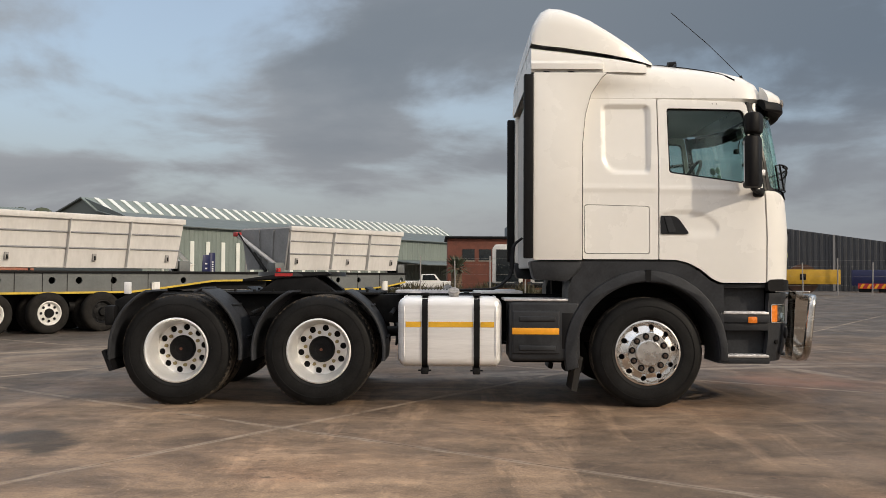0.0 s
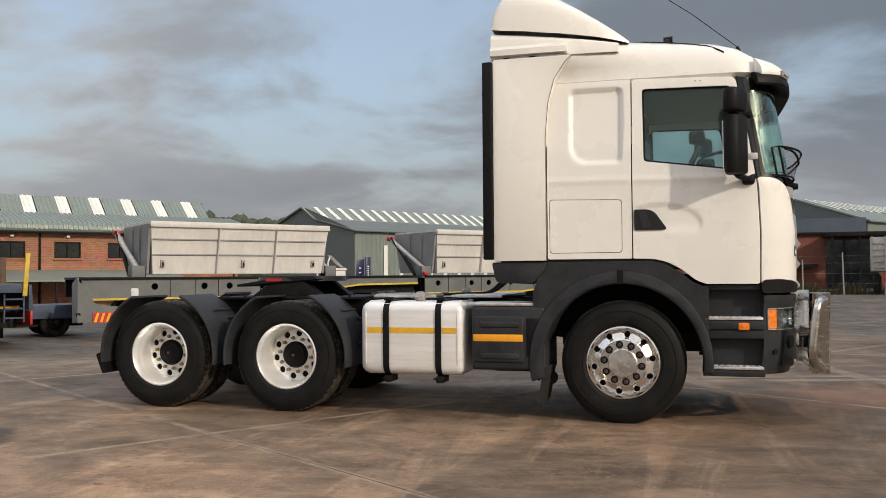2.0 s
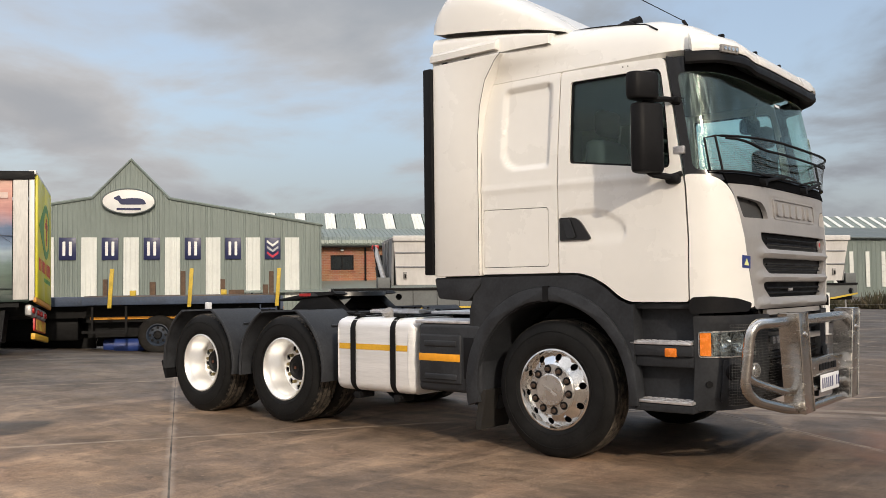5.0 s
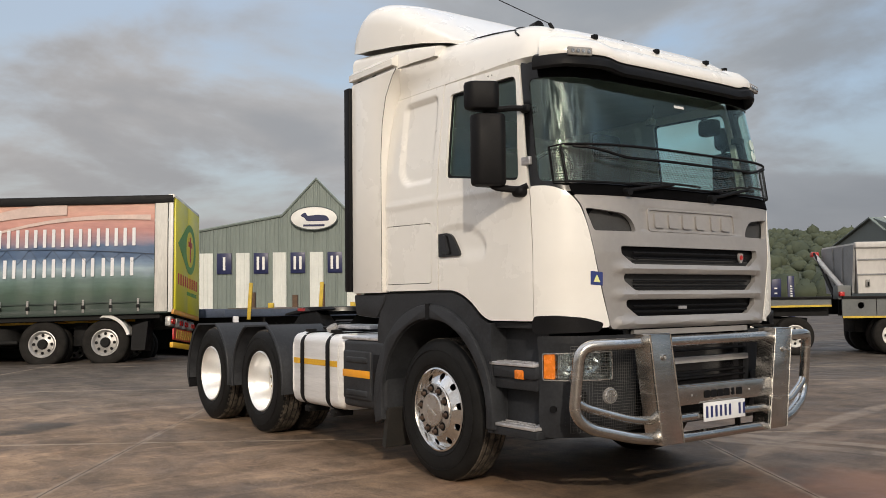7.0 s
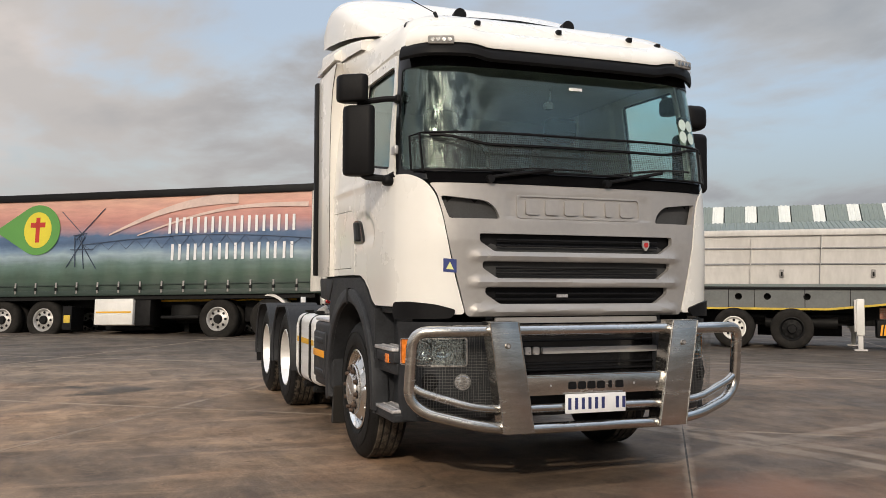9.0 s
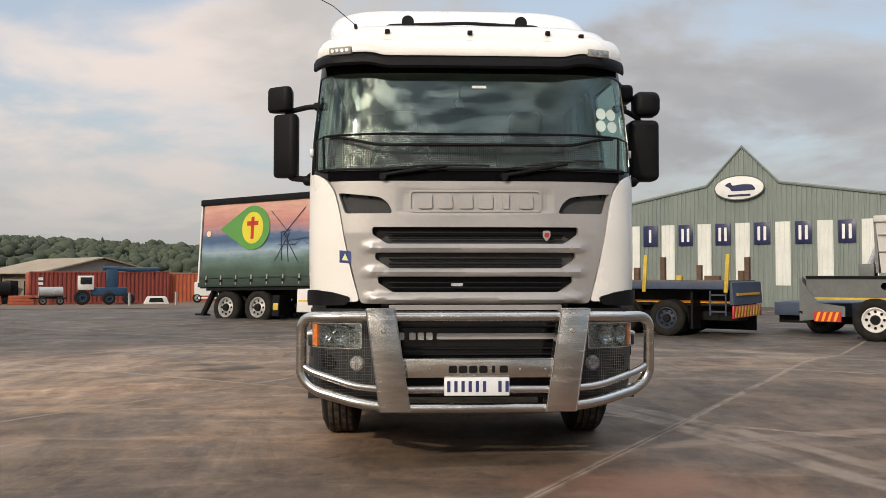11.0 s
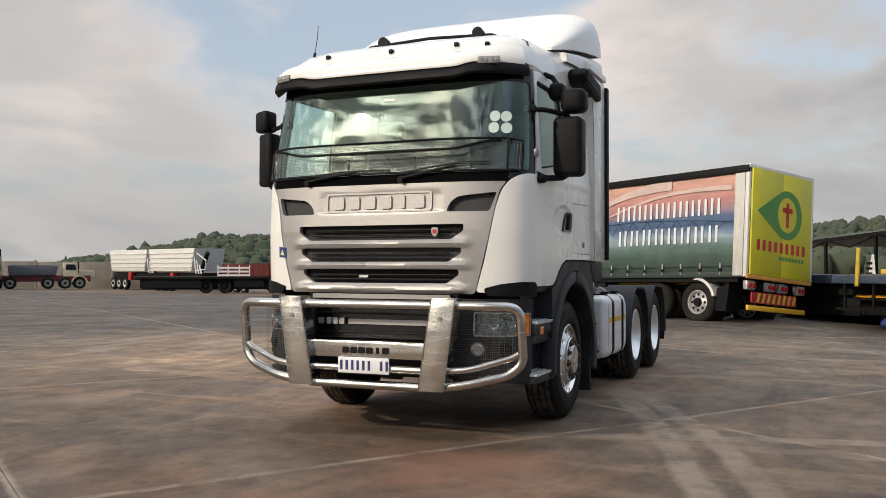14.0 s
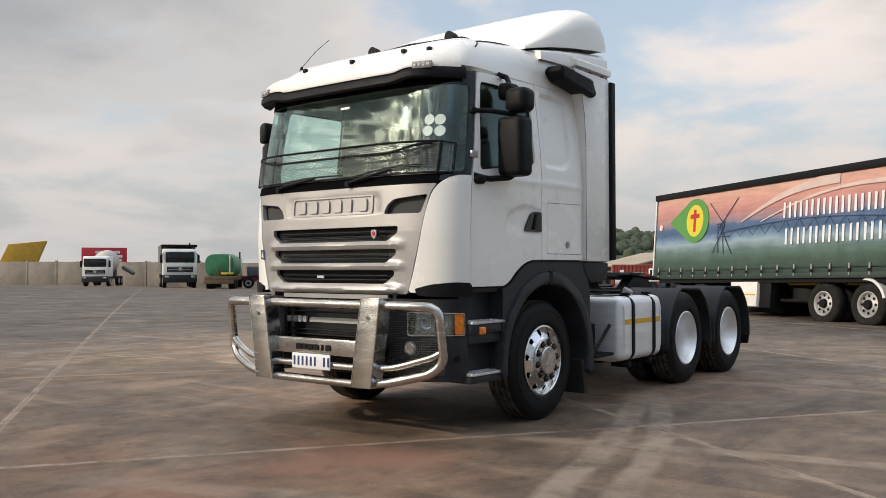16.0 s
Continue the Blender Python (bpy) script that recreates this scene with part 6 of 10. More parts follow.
    rr = n.new("ShaderNodeMapRange")
    l.new(noise_fac(0.9, 6), rr.inputs[0])
    rr.inputs[1].default_value, rr.inputs[2].default_value, rr.inputs[3].default_value, rr.inputs[4].default_value = 0.3, 0.7, 0.55, 0.88
    l.new(rr.outputs[0], b.inputs["Roughness"])
    bp = n.new("ShaderNodeBump")
    bp.inputs["Strength"].default_value, bp.inputs["Distance"].default_value = 0.55, 0.008
    l.new(noise_fac(45, 6, rough=0.7), bp.inputs["Height"])
    l.new(bp.outputs[0], b.inputs["Normal"])
    return m


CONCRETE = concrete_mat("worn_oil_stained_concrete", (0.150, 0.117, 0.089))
JOINT = mat("dusty_joint_filling", (0.27, 0.225, 0.18), 0.95, scale=1.2, col2=(0.035, 0.03, 0.026), bump=0.3, bscale=80)


def soil_mat():
    return mat("red_brown_earth", (0.20, 0.125, 0.085), 0.95, var=0.35, scale=0.15, bump=0.4, bscale=6, col2=(0.10, 0.085, 0.06))


def build_ground():
    # one sheet out to the hills, finer near the truck
    bm = bmesh.new()
    rs = [0, 3, 6, 9, 12, 15, 18, 22, 27, 33, 40, 50, 65, 85, 110, 150, 220, 330, 600, 1200, 2500]
    n = 72
    rings = []
    for r in rs[1:]:
        rings.append([bm.verts.new((2 + r * math.cos(2 * math.pi * k / n), r * math.sin(2 * math.pi * k / n), gz(2 + r * math.cos(2 * math.pi * k / n), r * math.sin(2 * math.pi * k / n)) - 0.32)) for k in range(n)])
    c = bm.verts.new((2, 0, -0.32))
    for k in range(n):
        bm.faces.new((c, rings[0][k], rings[0][(k + 1) % n]))
    for a, b in zip(rings, rings[1:]):
        for k in range(n):
            bm.faces.new((a[k], b[k], b[(k + 1) % n], a[(k + 1) % n]))
    g = mesh_object("ground", bm, soil_mat())
    tagged(g, "dusty earth ground under the concrete yard", "ground", kind="structure")
    # cast slabs, each on its own edges
    pave = thing("pavement", "worn brown-grey concrete slabs with dusty joints", "pavement", kind="structure")
    rnd = random.Random(3)
    far = bmesh.new()
    # dusty filling just below the slabs, showing in the joints
    q = 4
    nu = 40 * q
    me = bpy.data.meshes.new("joint_filling")
    pv = []
    for a in range(nu + 1):
        for b in range(nu + 1):
            u, v = O1 + (-22 + a / q) * P1, O2 + (-22 + b / q) * P2
            x, y = u * D1.x + v * D2.x, u * D1.y + v * D2.y
            pv.append((x, y, gz(x, y) - 0.0025))
    pf = [(a * (nu + 1) + b, a * (nu + 1) + b + 1, (a + 1) * (nu + 1) + b + 1, (a + 1) * (nu + 1) + b) for a in range(nu) for b in range(nu)]
    pf = [f for f in pf if math.hypot(*pv[f[0]][:2]) < 112 and not (pv[f[0]][0] < -46 and pv[f[0]][1] > -40)]
    me.from_pydata(pv, [], pf)
    me.materials.append(JOINT)
    jf = new("joint_filling", me)
    jf.parent = pave
    tagged(jf, kind="stuff")
    for i in range(-22, 18):
        for j in range(-22, 18):
            c1, c2 = O1 + (i + 0.5) * P1, O2 + (j + 0.5) * P2
            cx, cy = c1 * D1.x + c2 * D2.x, c1 * D1.y + c2 * D2.y
            dist = math.hypot(cx, cy)
            if cx < -46 and cy > -40 or dist > 112:
                continue
            near = dist < 47
            bm = bmesh.new() if near else far
            k = 4
            e = rnd.uniform(0.004, 0.007) if near else 0.006
            dz = 0.0
            verts = []
            for a in range(k + 1):
                row = []
                for b in range(k + 1):
                    u = c1 + (a / k - 0.5) * (P1 - 2 * e)
                    v = c2 + (b / k - 0.5) * (P2 - 2 * e)
                    jit = 0.003 if near and (a in (0, k) or b in (0, k)) else 0
                    u += rnd.uniform(-jit, jit)
                    v += rnd.uniform(-jit, jit)
                    x, y = u * D1.x + v * D2.x, u * D1.y + v * D2.y
                    row.append(bm.verts.new((x, y, gz(x, y) + dz)))
                verts.append(row)
            for a in range(k):
                for b in range(k):
                    bm.faces.new((verts[a][b], verts[a][b + 1], verts[a + 1][b + 1], verts[a + 1][b]))
            if near:
                edge = [verts[0][b] for b in range(k + 1)] + [verts[a][k] for a in range(1, k + 1)] + [verts[k][b] for b in range(k - 1, -1, -1)] + [verts[a][0] for a in range(k - 1, 0, -1)]
                low = [bm.verts.new(v.co + Vector((0, 0, -0.06))) for v in edge]
                for q in range(len(edge)):
                    w = (q + 1) % len(edge)
                    bm.faces.new((edge[q], low[q], low[w], edge[w]))
                bmesh.ops.recalc_face_normals(bm, faces=bm.faces)
                if sum(f.normal.z for f in bm.faces) < 0:
                    bmesh.ops.reverse_faces(bm, faces=bm.faces)
                me = bpy.data.meshes.new("slab")
                bm.to_mesh(me)
                bm.free()
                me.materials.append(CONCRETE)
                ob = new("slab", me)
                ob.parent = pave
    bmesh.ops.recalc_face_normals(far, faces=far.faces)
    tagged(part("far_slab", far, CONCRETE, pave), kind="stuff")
    # earth beyond the paving towards the stores
    bm = bmesh.new()
    bmesh.ops.create_grid(bm, x_segments=30, y_segments=40, size=1)
    for v in bm.verts:
        v.co = Vector((-110 + v.co.x * 74, -10 + v.co.y * 90, 0))
        v.co.z = gz(v.co.x, v.co.y) + 0.012 + 0.02 * noise.noise(v.co * 0.2)
    tagged(mesh_object("earth_strip", bm, soil_mat()), "bare red-brown earth beyond the paving", "ground", kind="structure")


# ---- hills and woods ----
# foliage is lightened and greyed: distance haze is put into its colour
FOLIAGE = mat("hazy_green_foliage", (0.098, 0.112, 0.074), 0.9, var=0.3, scale=0.06, col2=(0.066, 0.080, 0.058), spec=0.1)
GRASS = mat("dark_hill_scrub", (0.075, 0.088, 0.050), 0.95, var=0.3, scale=0.03, col2=(0.050, 0.060, 0.040))
MEADOW = mat("pale_meadow_grass", (0.20, 0.235, 0.085), 0.95, var=0.2, scale=0.03, col2=(0.15, 0.18, 0.07))


def hill_top(az):
    return float(np.interp(az % 360, [0, 30, 63, 90, 105, 120, 135, 150, 160, 172, 180, 186, 193, 199, 206, 212, 216.5, 220, 222.5, 226, 245, 262, 300, 360], [8, 9, 11, 13, 19, 28, 33, 27, 24, 22, 17, 13.5, 11.5, 14.2, 16.0, 14.2, 13.8, 9.0, 5.0, 1.5, 1.5, 4, 8, 8]))


def build_hills():
    bm = bmesh.new()
    rows = []
    dists = [190, 230, 280, 330, 380, 420, 520, 800]
    shape = [0.0, 0.10, 0.32, 0.62, 0.90, 1.0, 0.8, 0.3]
    n = 240
    for d, s in zip(dists, shape):
        row = []
        for k in range(n):
            az = 360 * k / n
            a = math.radians(az)
            x, y = d * math.cos(a), d * math.sin(a)
            z = hill_top(az) * s + (1.6 * noise.noise(Vector((x, y, 0)) * 0.012) * s)
            row.append(bm.verts.new((x, y, z - 0.3)))
        rows.append(row)
    for a, b in zip(rows, rows[1:]):
        for k in range(n):
            bm.faces.new((a[k], b[k], b[(k + 1) % n], a[(k + 1) % n]))
    tagged(mesh_object("hill", bm, GRASS, sharp=80), "low hills of dark scrub round the yard", "hill", kind="structure")
    # one open meadow half way up the slope
    bm = bmesh.new()
    grid = []
    for i in range(13):
        row = []
        for j in range(9):
            az = 205.6 + 7.4 * i / 12
            d = 262 + (16 + 60 * smooth01(i / 8)) * j / 8
            a = math.radians(az)
            z = hill_top(az) * float(np.interp(d, dists, shape)) + 1.6 * noise.noise(Vector((d * math.cos(a), d * math.sin(a), 0)) * 0.012) * float(np.interp(d, dists, shape))
            row.append(bm.verts.new((d * math.cos(a), d * math.sin(a), z + 0.35)))
        grid.append(row)
    for a, b in zip(grid, grid[1:]):
        for k in range(8):
            bm.faces.new((a[k], b[k], b[k + 1], a[k + 1]))
    bmesh.ops.recalc_face_normals(bm, faces=bm.faces)
    tagged(mesh_object("meadow", bm, MEADOW, sharp=80), "pale green meadow between the woods", "meadow", kind="structure")
    # woods: uneven crowns of many small leaf clumps
    rnd = random.Random(11)
    rng = np.random.RandomState(4)
    P, S, V, Q = [], [], [], []
    ball = bmesh.new()
    bmesh.ops.create_icosphere(ball, subdivisions=2, radius=1.0)
    unit = np.array([v.co[:] for v in ball.verts])
    tris = np.array([[v.index for v in f.verts] for f in ball.faces])
    ball.free()

    def crown(x, y, z, h, w, k, tall):
        """A lumpy crown, narrower at the top where it is tall, with leaf clumps breaking its outline."""
        lump = 1 + 0.16 * np.sin(unit @ rng.uniform(-4, 4, 3) + rng.uniform(0, 6)) + rng.uniform(-0.13, 0.13, len(unit))
        up = 0.5 + 0.5 * unit[:, 2]
        narrow = (1.15 - up) ** 0.6 if tall else 1.0 - 0.18 * up
        body = unit * lump[:, None]
        Q.append(tris + sum(len(q) for q in V))
        V.append(np.stack([x + 0.5 * w * narrow * body[:, 0], y + 0.5 * w * narrow * body[:, 1], z + h * (0.46 + 0.5 * body[:, 2])], 1))
        pick = rng.randint(0, len(unit), k)
        P.append(V[-1][pick] + rng.uniform(-0.05, 0.05, (k, 3)) * w)
        S.append(rng.uniform(0.03, 0.065, k) * (0.6 * w + 0.4 * h))
    for _ in range(5200):
        az = rnd.uniform(95, 226) if rnd.random() < 0.90 else rnd.uniform(20, 95)
        s = rnd.random() ** 0.7
        d = 235 + 185 * s
        a = math.radians(az)
        x, y = d * math.cos(a), d * math.sin(a)
        sh = float(np.interp(d, dists, shape))
        # open meadows stay clear
        if noise.noise(Vector((x * 0.013, y * 0.013, 3.1))) > 0.40 and s < 0.80:
            continue
        if 206.2 + 1.2 * math.sin(d * 0.09) < az < 212.3 + 1.0 * math.sin(d * 0.07) and 0.10 < s < 0.52:
            continue
        tall = rnd.random() < 0.07
        h = rnd.uniform(2.6, 4.6) * (1.35 if rnd.random() < 0.06 else 1.0)
        crown(x, y, hill_top(az) * sh - 1.0, h, h * (rnd.uniform(0.4, 0.6) if tall else rnd.uniform(0.9, 1.5)), 14, tall)
    # belts of trees nearer the yard
    for az0, az1, d0, d1, cnt, h0, h1 in ((57, 69, 118, 150, 60, 3.5, 6), (100, 132, 130, 165, 70, 3.5, 6), (168, 178, 95, 140, 40, 3, 5), (225, 262, 150, 180, 22, 1.5, 3.4), (184, 190, 110, 150, 20, 3, 4.5)):
        for _ in range(cnt):
            az, d = rnd.uniform(az0, az1), rnd.uniform(d0, d1)
            a = math.radians(az)
            h = rnd.uniform(h0, h1)
            crown(d * math.cos(a), d * math.sin(a), -0.5, h, h * rnd.uniform(0.8, 1.3), 60, False)
            S[-1] *= 0.62
    P, S = np.concatenate(P), np.concatenate(S)[:, None]
    u = rng.randn(len(P), 3)
    u /= np.linalg.norm(u, axis=1)[:, None]
    v = np.cross(u, rng.randn(len(P), 3))
    v /= np.linalg.norm(v, axis=1)[:, None]
    quad = np.stack([P - u * S, P - v * S * 0.8, P + u * S * 1.1, P + v * S * 0.9], 1).reshape(-1, 3)
    body = np.concatenate(V)
    faces = np.concatenate(Q).tolist() + (np.arange(len(quad)).reshape(-1, 4) + len(body)).tolist()
    me = bpy.data.meshes.new("woods")
    me.from_pydata(np.concatenate([body, quad]).tolist(), [], faces)
    me.polygons.foreach_set("use_smooth", [True] * len(faces))
    me.materials.append(FOLIAGE)
    tagged(new("woods", me), "dark green mixed woods on the hills", "woods", kind="stuff")


build_hills()

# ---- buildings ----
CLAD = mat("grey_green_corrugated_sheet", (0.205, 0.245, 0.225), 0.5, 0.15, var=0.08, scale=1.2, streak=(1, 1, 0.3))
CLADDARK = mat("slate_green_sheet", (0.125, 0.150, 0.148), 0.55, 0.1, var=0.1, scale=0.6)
SKYLIGHT = mat("milky_roof_light", (0.72, 0.74, 0.70), 0.5, var=0.06, scale=1.0)
SIGNBLUE = mat("navy_sign_board", (0.018, 0.024, 0.085), 0.4, var=0.1, scale=3)
SIGNWHITE = mat("white_sign_letter", (0.80, 0.80, 0.78), 0.45, var=0.03, scale=3)
SIGNRED = mat("red_sign_chevron", (0.50, 0.02, 0.06), 0.45, var=0.05, scale=3)
DARKPANE = mat("dark_glass_and_openings", (0.012, 0.016, 0.018), 0.08, var=0.3, scale=2)
ROOFTAN = mat("weathered_tan_roof", (0.36, 0.29, 0.21), 0.8, var=0.15, scale=0.5)
CONCWALL = mat("weathered_precast_wall", (0.27, 0.235, 0.195), 0.9, var=0.2, scale=0.7, bump=0.2, bscale=8)
RUSTRED = mat("faded_red_paint", (0.18, 0.032, 0.028), 0.7, var=0.25, scale=1.5)


def brick_mat():
    m = bpy.data.materials.new("orange_face_brick")
    m.use_nodes = True
    n, l = m.node_tree.nodes, m.node_tree.links
    b = n["Principled BSDF"]
    tc = n.new("ShaderNodeTexCoord")
    sep, comb = n.new("ShaderNodeSeparateXYZ"), n.new("ShaderNodeCombineXYZ")
    l.new(tc.outputs["Object"], sep.inputs[0])
    l.new(sep.outputs[0], comb.inputs[0])
    l.new(sep.outputs[2], comb.inputs[1])
    br = n.new("ShaderNodeTexBrick")
    l.new(comb.outputs[0], br.inputs["Vector"])
    br.inputs["Color1"].default_value, br.inputs["Color2"].default_value, br.inputs["Mortar"].default_value = (0.36, 0.135, 0.065, 1), (0.27, 0.095, 0.05, 1), (0.32, 0.24, 0.18, 1)
    br.inputs["Scale"].default_value, br.inputs["Brick Width"].default_value, br.inputs["Row Height"].default_value, br.inputs["Mortar Size"].default_value = 1.0, 0.23, 0.085, 0.006
    nz = n.new("ShaderNodeTexNoise")
    nz.inputs["Scale"].default_value, nz.inputs["Detail"].default_value = 1.3, 6
    l.new(tc.outputs["Object"], nz.inputs["Vector"])
    mx = n.new("ShaderNodeMix")
    mx.data_type, mx.blend_type = "RGBA", "OVERLAY"
    mx.inputs[0].default_value = 0.45
    l.new(br.outputs["Color"], mx.inputs[6])
    l.new(nz.outputs["Color"], mx.inputs[7])
    hs = n.new("ShaderNodeHueSaturation")
    hs.inputs["Saturation"].default_value = 0.95
    l.new(mx.outputs[2], hs.inputs["Color"])
    l.new(hs.outputs[0], b.inputs["Base Color"])
    b.inputs["Roughness"].default_value = 0.85
    return m


BRICK = brick_mat()


def frame_at(p, u, z=0.0):
    """A local frame: x along u on the ground, y away to its left, z up."""
    a = math.atan2(u[1], u[0])
    return Matrix.Translation((p[0], p[1], z)) @ Matrix.Rotation(a, 4, "Z")


def add_ribbed(bm, outline_top, s0, s1, z0, y, pitch=0.22, depth=0.028):
    """Trapezoid-ribbed sheeting between s0 and s1, from z0 up to outline_top(s), on the plane y."""
    prev = None
    s = s0
    pts = []
    while s < s1 - 1e-6:
        for ds, dy in ((0.0, 0.0), (0.35 * pitch, 0.0), (0.45 * pitch, -depth), (0.90 * pitch, -depth)):
            if s + ds <= s1:
                pts.append((s + ds, y + dy))
        s += pitch
    pts.append((s1, y))
    for x, yy in pts:
        cur = (bm.verts.new((x, yy, z0)), bm.verts.new((x, yy, outline_top(x))))
        if prev:
            bm.faces.new((prev[0], cur[0], cur[1], prev[1]))
        prev = cur
    return bm


def build_workshop():
    b = thing("workshop_building", "grey-green corrugated workshop with a pointed gable and blue letter boards", "building", frame_at((-33.5, 16.2), (0.638, 0.769), -0.3))

    def top(s):
        return float(np.interp(abs(s), [0, 1.72, 9.2, 9.6], [7.72, 5.90, 4.62, 4.42]))
    bm = add_ribbed(bmesh.new(), top, -9.6, 8.85, 0.0, 0.0)
    part("front_wall", bm, CLAD, b, "grey-green ribbed sheet wall", 20)
    part("side_wall", box(-9.6, -9.5, 0.02, 22, 0, 4.40), CLAD, b)
    part("side_wall", box(8.75, 8.85, 0.02, 22, 0, 4.40), CLAD, b)
    # roof sheets and the flashing on the skyline
    bm = bmesh.new()
    ss = [-9.7, -9.2, -1.72, 0, 1.72, 8.5, 8.95]
    for s0, s1 in zip(ss, ss[1:]):
        q = [bm.verts.new((s, y, min(top(s), 5.95) + 0.02)) for s, y in ((s0, 0.05), (s1, 0.05), (s1, 22), (s0, 22))]
        bm.faces.new(q)
    bmesh.ops.recalc_face_normals(bm, faces=bm.faces)
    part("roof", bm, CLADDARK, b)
    fl = [(s, -0.04, top(s) + 0.03) for s in (-9.62, -9.2, -1.72, 0, 1.72, 8.5, 8.88)]
    part("roof_flashing", tube(fl, 0.075, 6), CLAD, b, "grey-green roof flashing")
    signs = [-6.50 + 1.858 * k for k in range(8)]
    for k, s in enumerate(signs):
        sb = part("sign_board", box(s - 0.37, s + 0.37, -0.085, -0.035, 3.03, 4.07, 0.01), SIGNBLUE, b, "navy sign board")
        if k in (0, 7):
            for j, mt in enumerate((SIGNWHITE, mat("grey_chevron", (0.42, 0.43, 0.46), 0.5) if "grey_chevron" not in bpy.data.materials else bpy.data.materials["grey_chevron"], SIGNRED)):
                z = 3.83 - j * 0.27
                ch = [(s - 0.27, z + 0.12), (s, z - 0.08), (s + 0.27, z + 0.12), (s + 0.27, z), (s, z - 0.20), (s - 0.27, z)]
                part("chevron", prism(ch, "y", -0.10, -0.085), mt, sb)
        else:
            for c in ((0.0,) if k == 1 else (-0.15, 0.13)):
                part("sign_block", prism(rounded(rect(s + c - 0.062, s + c + 0.062, 3.22, 3.88), 0.03), "y", -0.10, -0.085), SIGNWHITE, sb, "plain white sign shape")
        if k < 7:
            c = s + 0.93
            bm = add_ribbed(bmesh.new(), lambda x: 4.08, c - 0.34, c + 0.34, 1.10, -0.035, 0.22)
            part("light_panel", bm, SKYLIGHT, b, "milky translucent wall sheet", 20)
    for c in (signs[0] - 0.93, signs[-1] + 0.93):
        bm = add_ribbed(bmesh.new(), lambda x: 4.08, c - 0.34, c + 0.34, 1.10, -0.035, 0.22)
        part("light_panel", bm, SKYLIGHT, b, "", 20)
    # oval board with a plain dark shape
    ov = [(-0.09 + 1.16 * math.cos(t), 5.76 + 0.56 * math.sin(t)) for t in [2 * math.pi * k / 40 for k in range(40)]]
    o = part("oval_sign", prism(ov, "y", -0.22, -0.04, 0.02), SIGNWHITE, b, "white oval sign with a dark blue shape")
    rim = [(-0.09 + 1.18 * math.cos(t), -0.22, 5.76 + 0.58 * math.sin(t)) for t in [2 * math.pi * k / 40 for k in range(41)]]
    part("oval_rim", tube(rim, 0.03, 6), CLADDARK, o)
    blob = rounded([(-0.80, 5.88), (-0.50, 6.06), (-0.42, 5.86), (0.1, 5.92), (0.55, 5.88), (0.72, 5.62), (0.2, 5.60), (-0.45, 5.60), (-0.55, 5.78)], 0.12)
    part("sign_shape", prism(blob, "y", -0.235, -0.22), SIGNBLUE, o)
    part("sign_bar", box(-0.62, 0.45, -0.235, -0.22, 5.34, 5.44), SIGNBLUE, o)
    part("wall_lamp", box(-9.45, -9.2, -0.2, -0.03, 3.2, 3.35, 0.02), BLACK, b)
    # lean-to roof on posts at the far side
    lt = thing("lean_to_roof", "open grey lean-to roof on steel trusses", "shed", frame_at((-33.5, 16.2), (0.638, 0.769), -0.3))
    part("roof_sheet", prism([(-19.5, 2.95), (-9.65, 3.75), (-9.65, 3.83), (-19.5, 3.03)], "y", 1.0, 14.0), CLADDARK, lt)
    part("fascia", prism([(-19.5, 2.75), (-9.65, 3.55), (-9.65, 3.70), (-19.5, 2.90)], "y", 0.9, 1.0), CHASSIS, lt)
    for s in (-19, -16, -13, -10.2):
        part("post", box(s - 0.07, s + 0.07, 0.95, 1.1, 0, 3.0 + (s + 19) * 0.08), CHASSIS, lt)
    for s in (-19, -16, -13):
        part("brace", tube([(s, 1.0, 2.85 + (s + 19.5) * 0.08), (s + 1.5, 1.0, 2.45 + (s + 19.5) * 0.08), (s + 3.0, 1.0, 3.0 + (s + 19.5) * 0.08)], 0.05, 6), CHASSIS, lt)


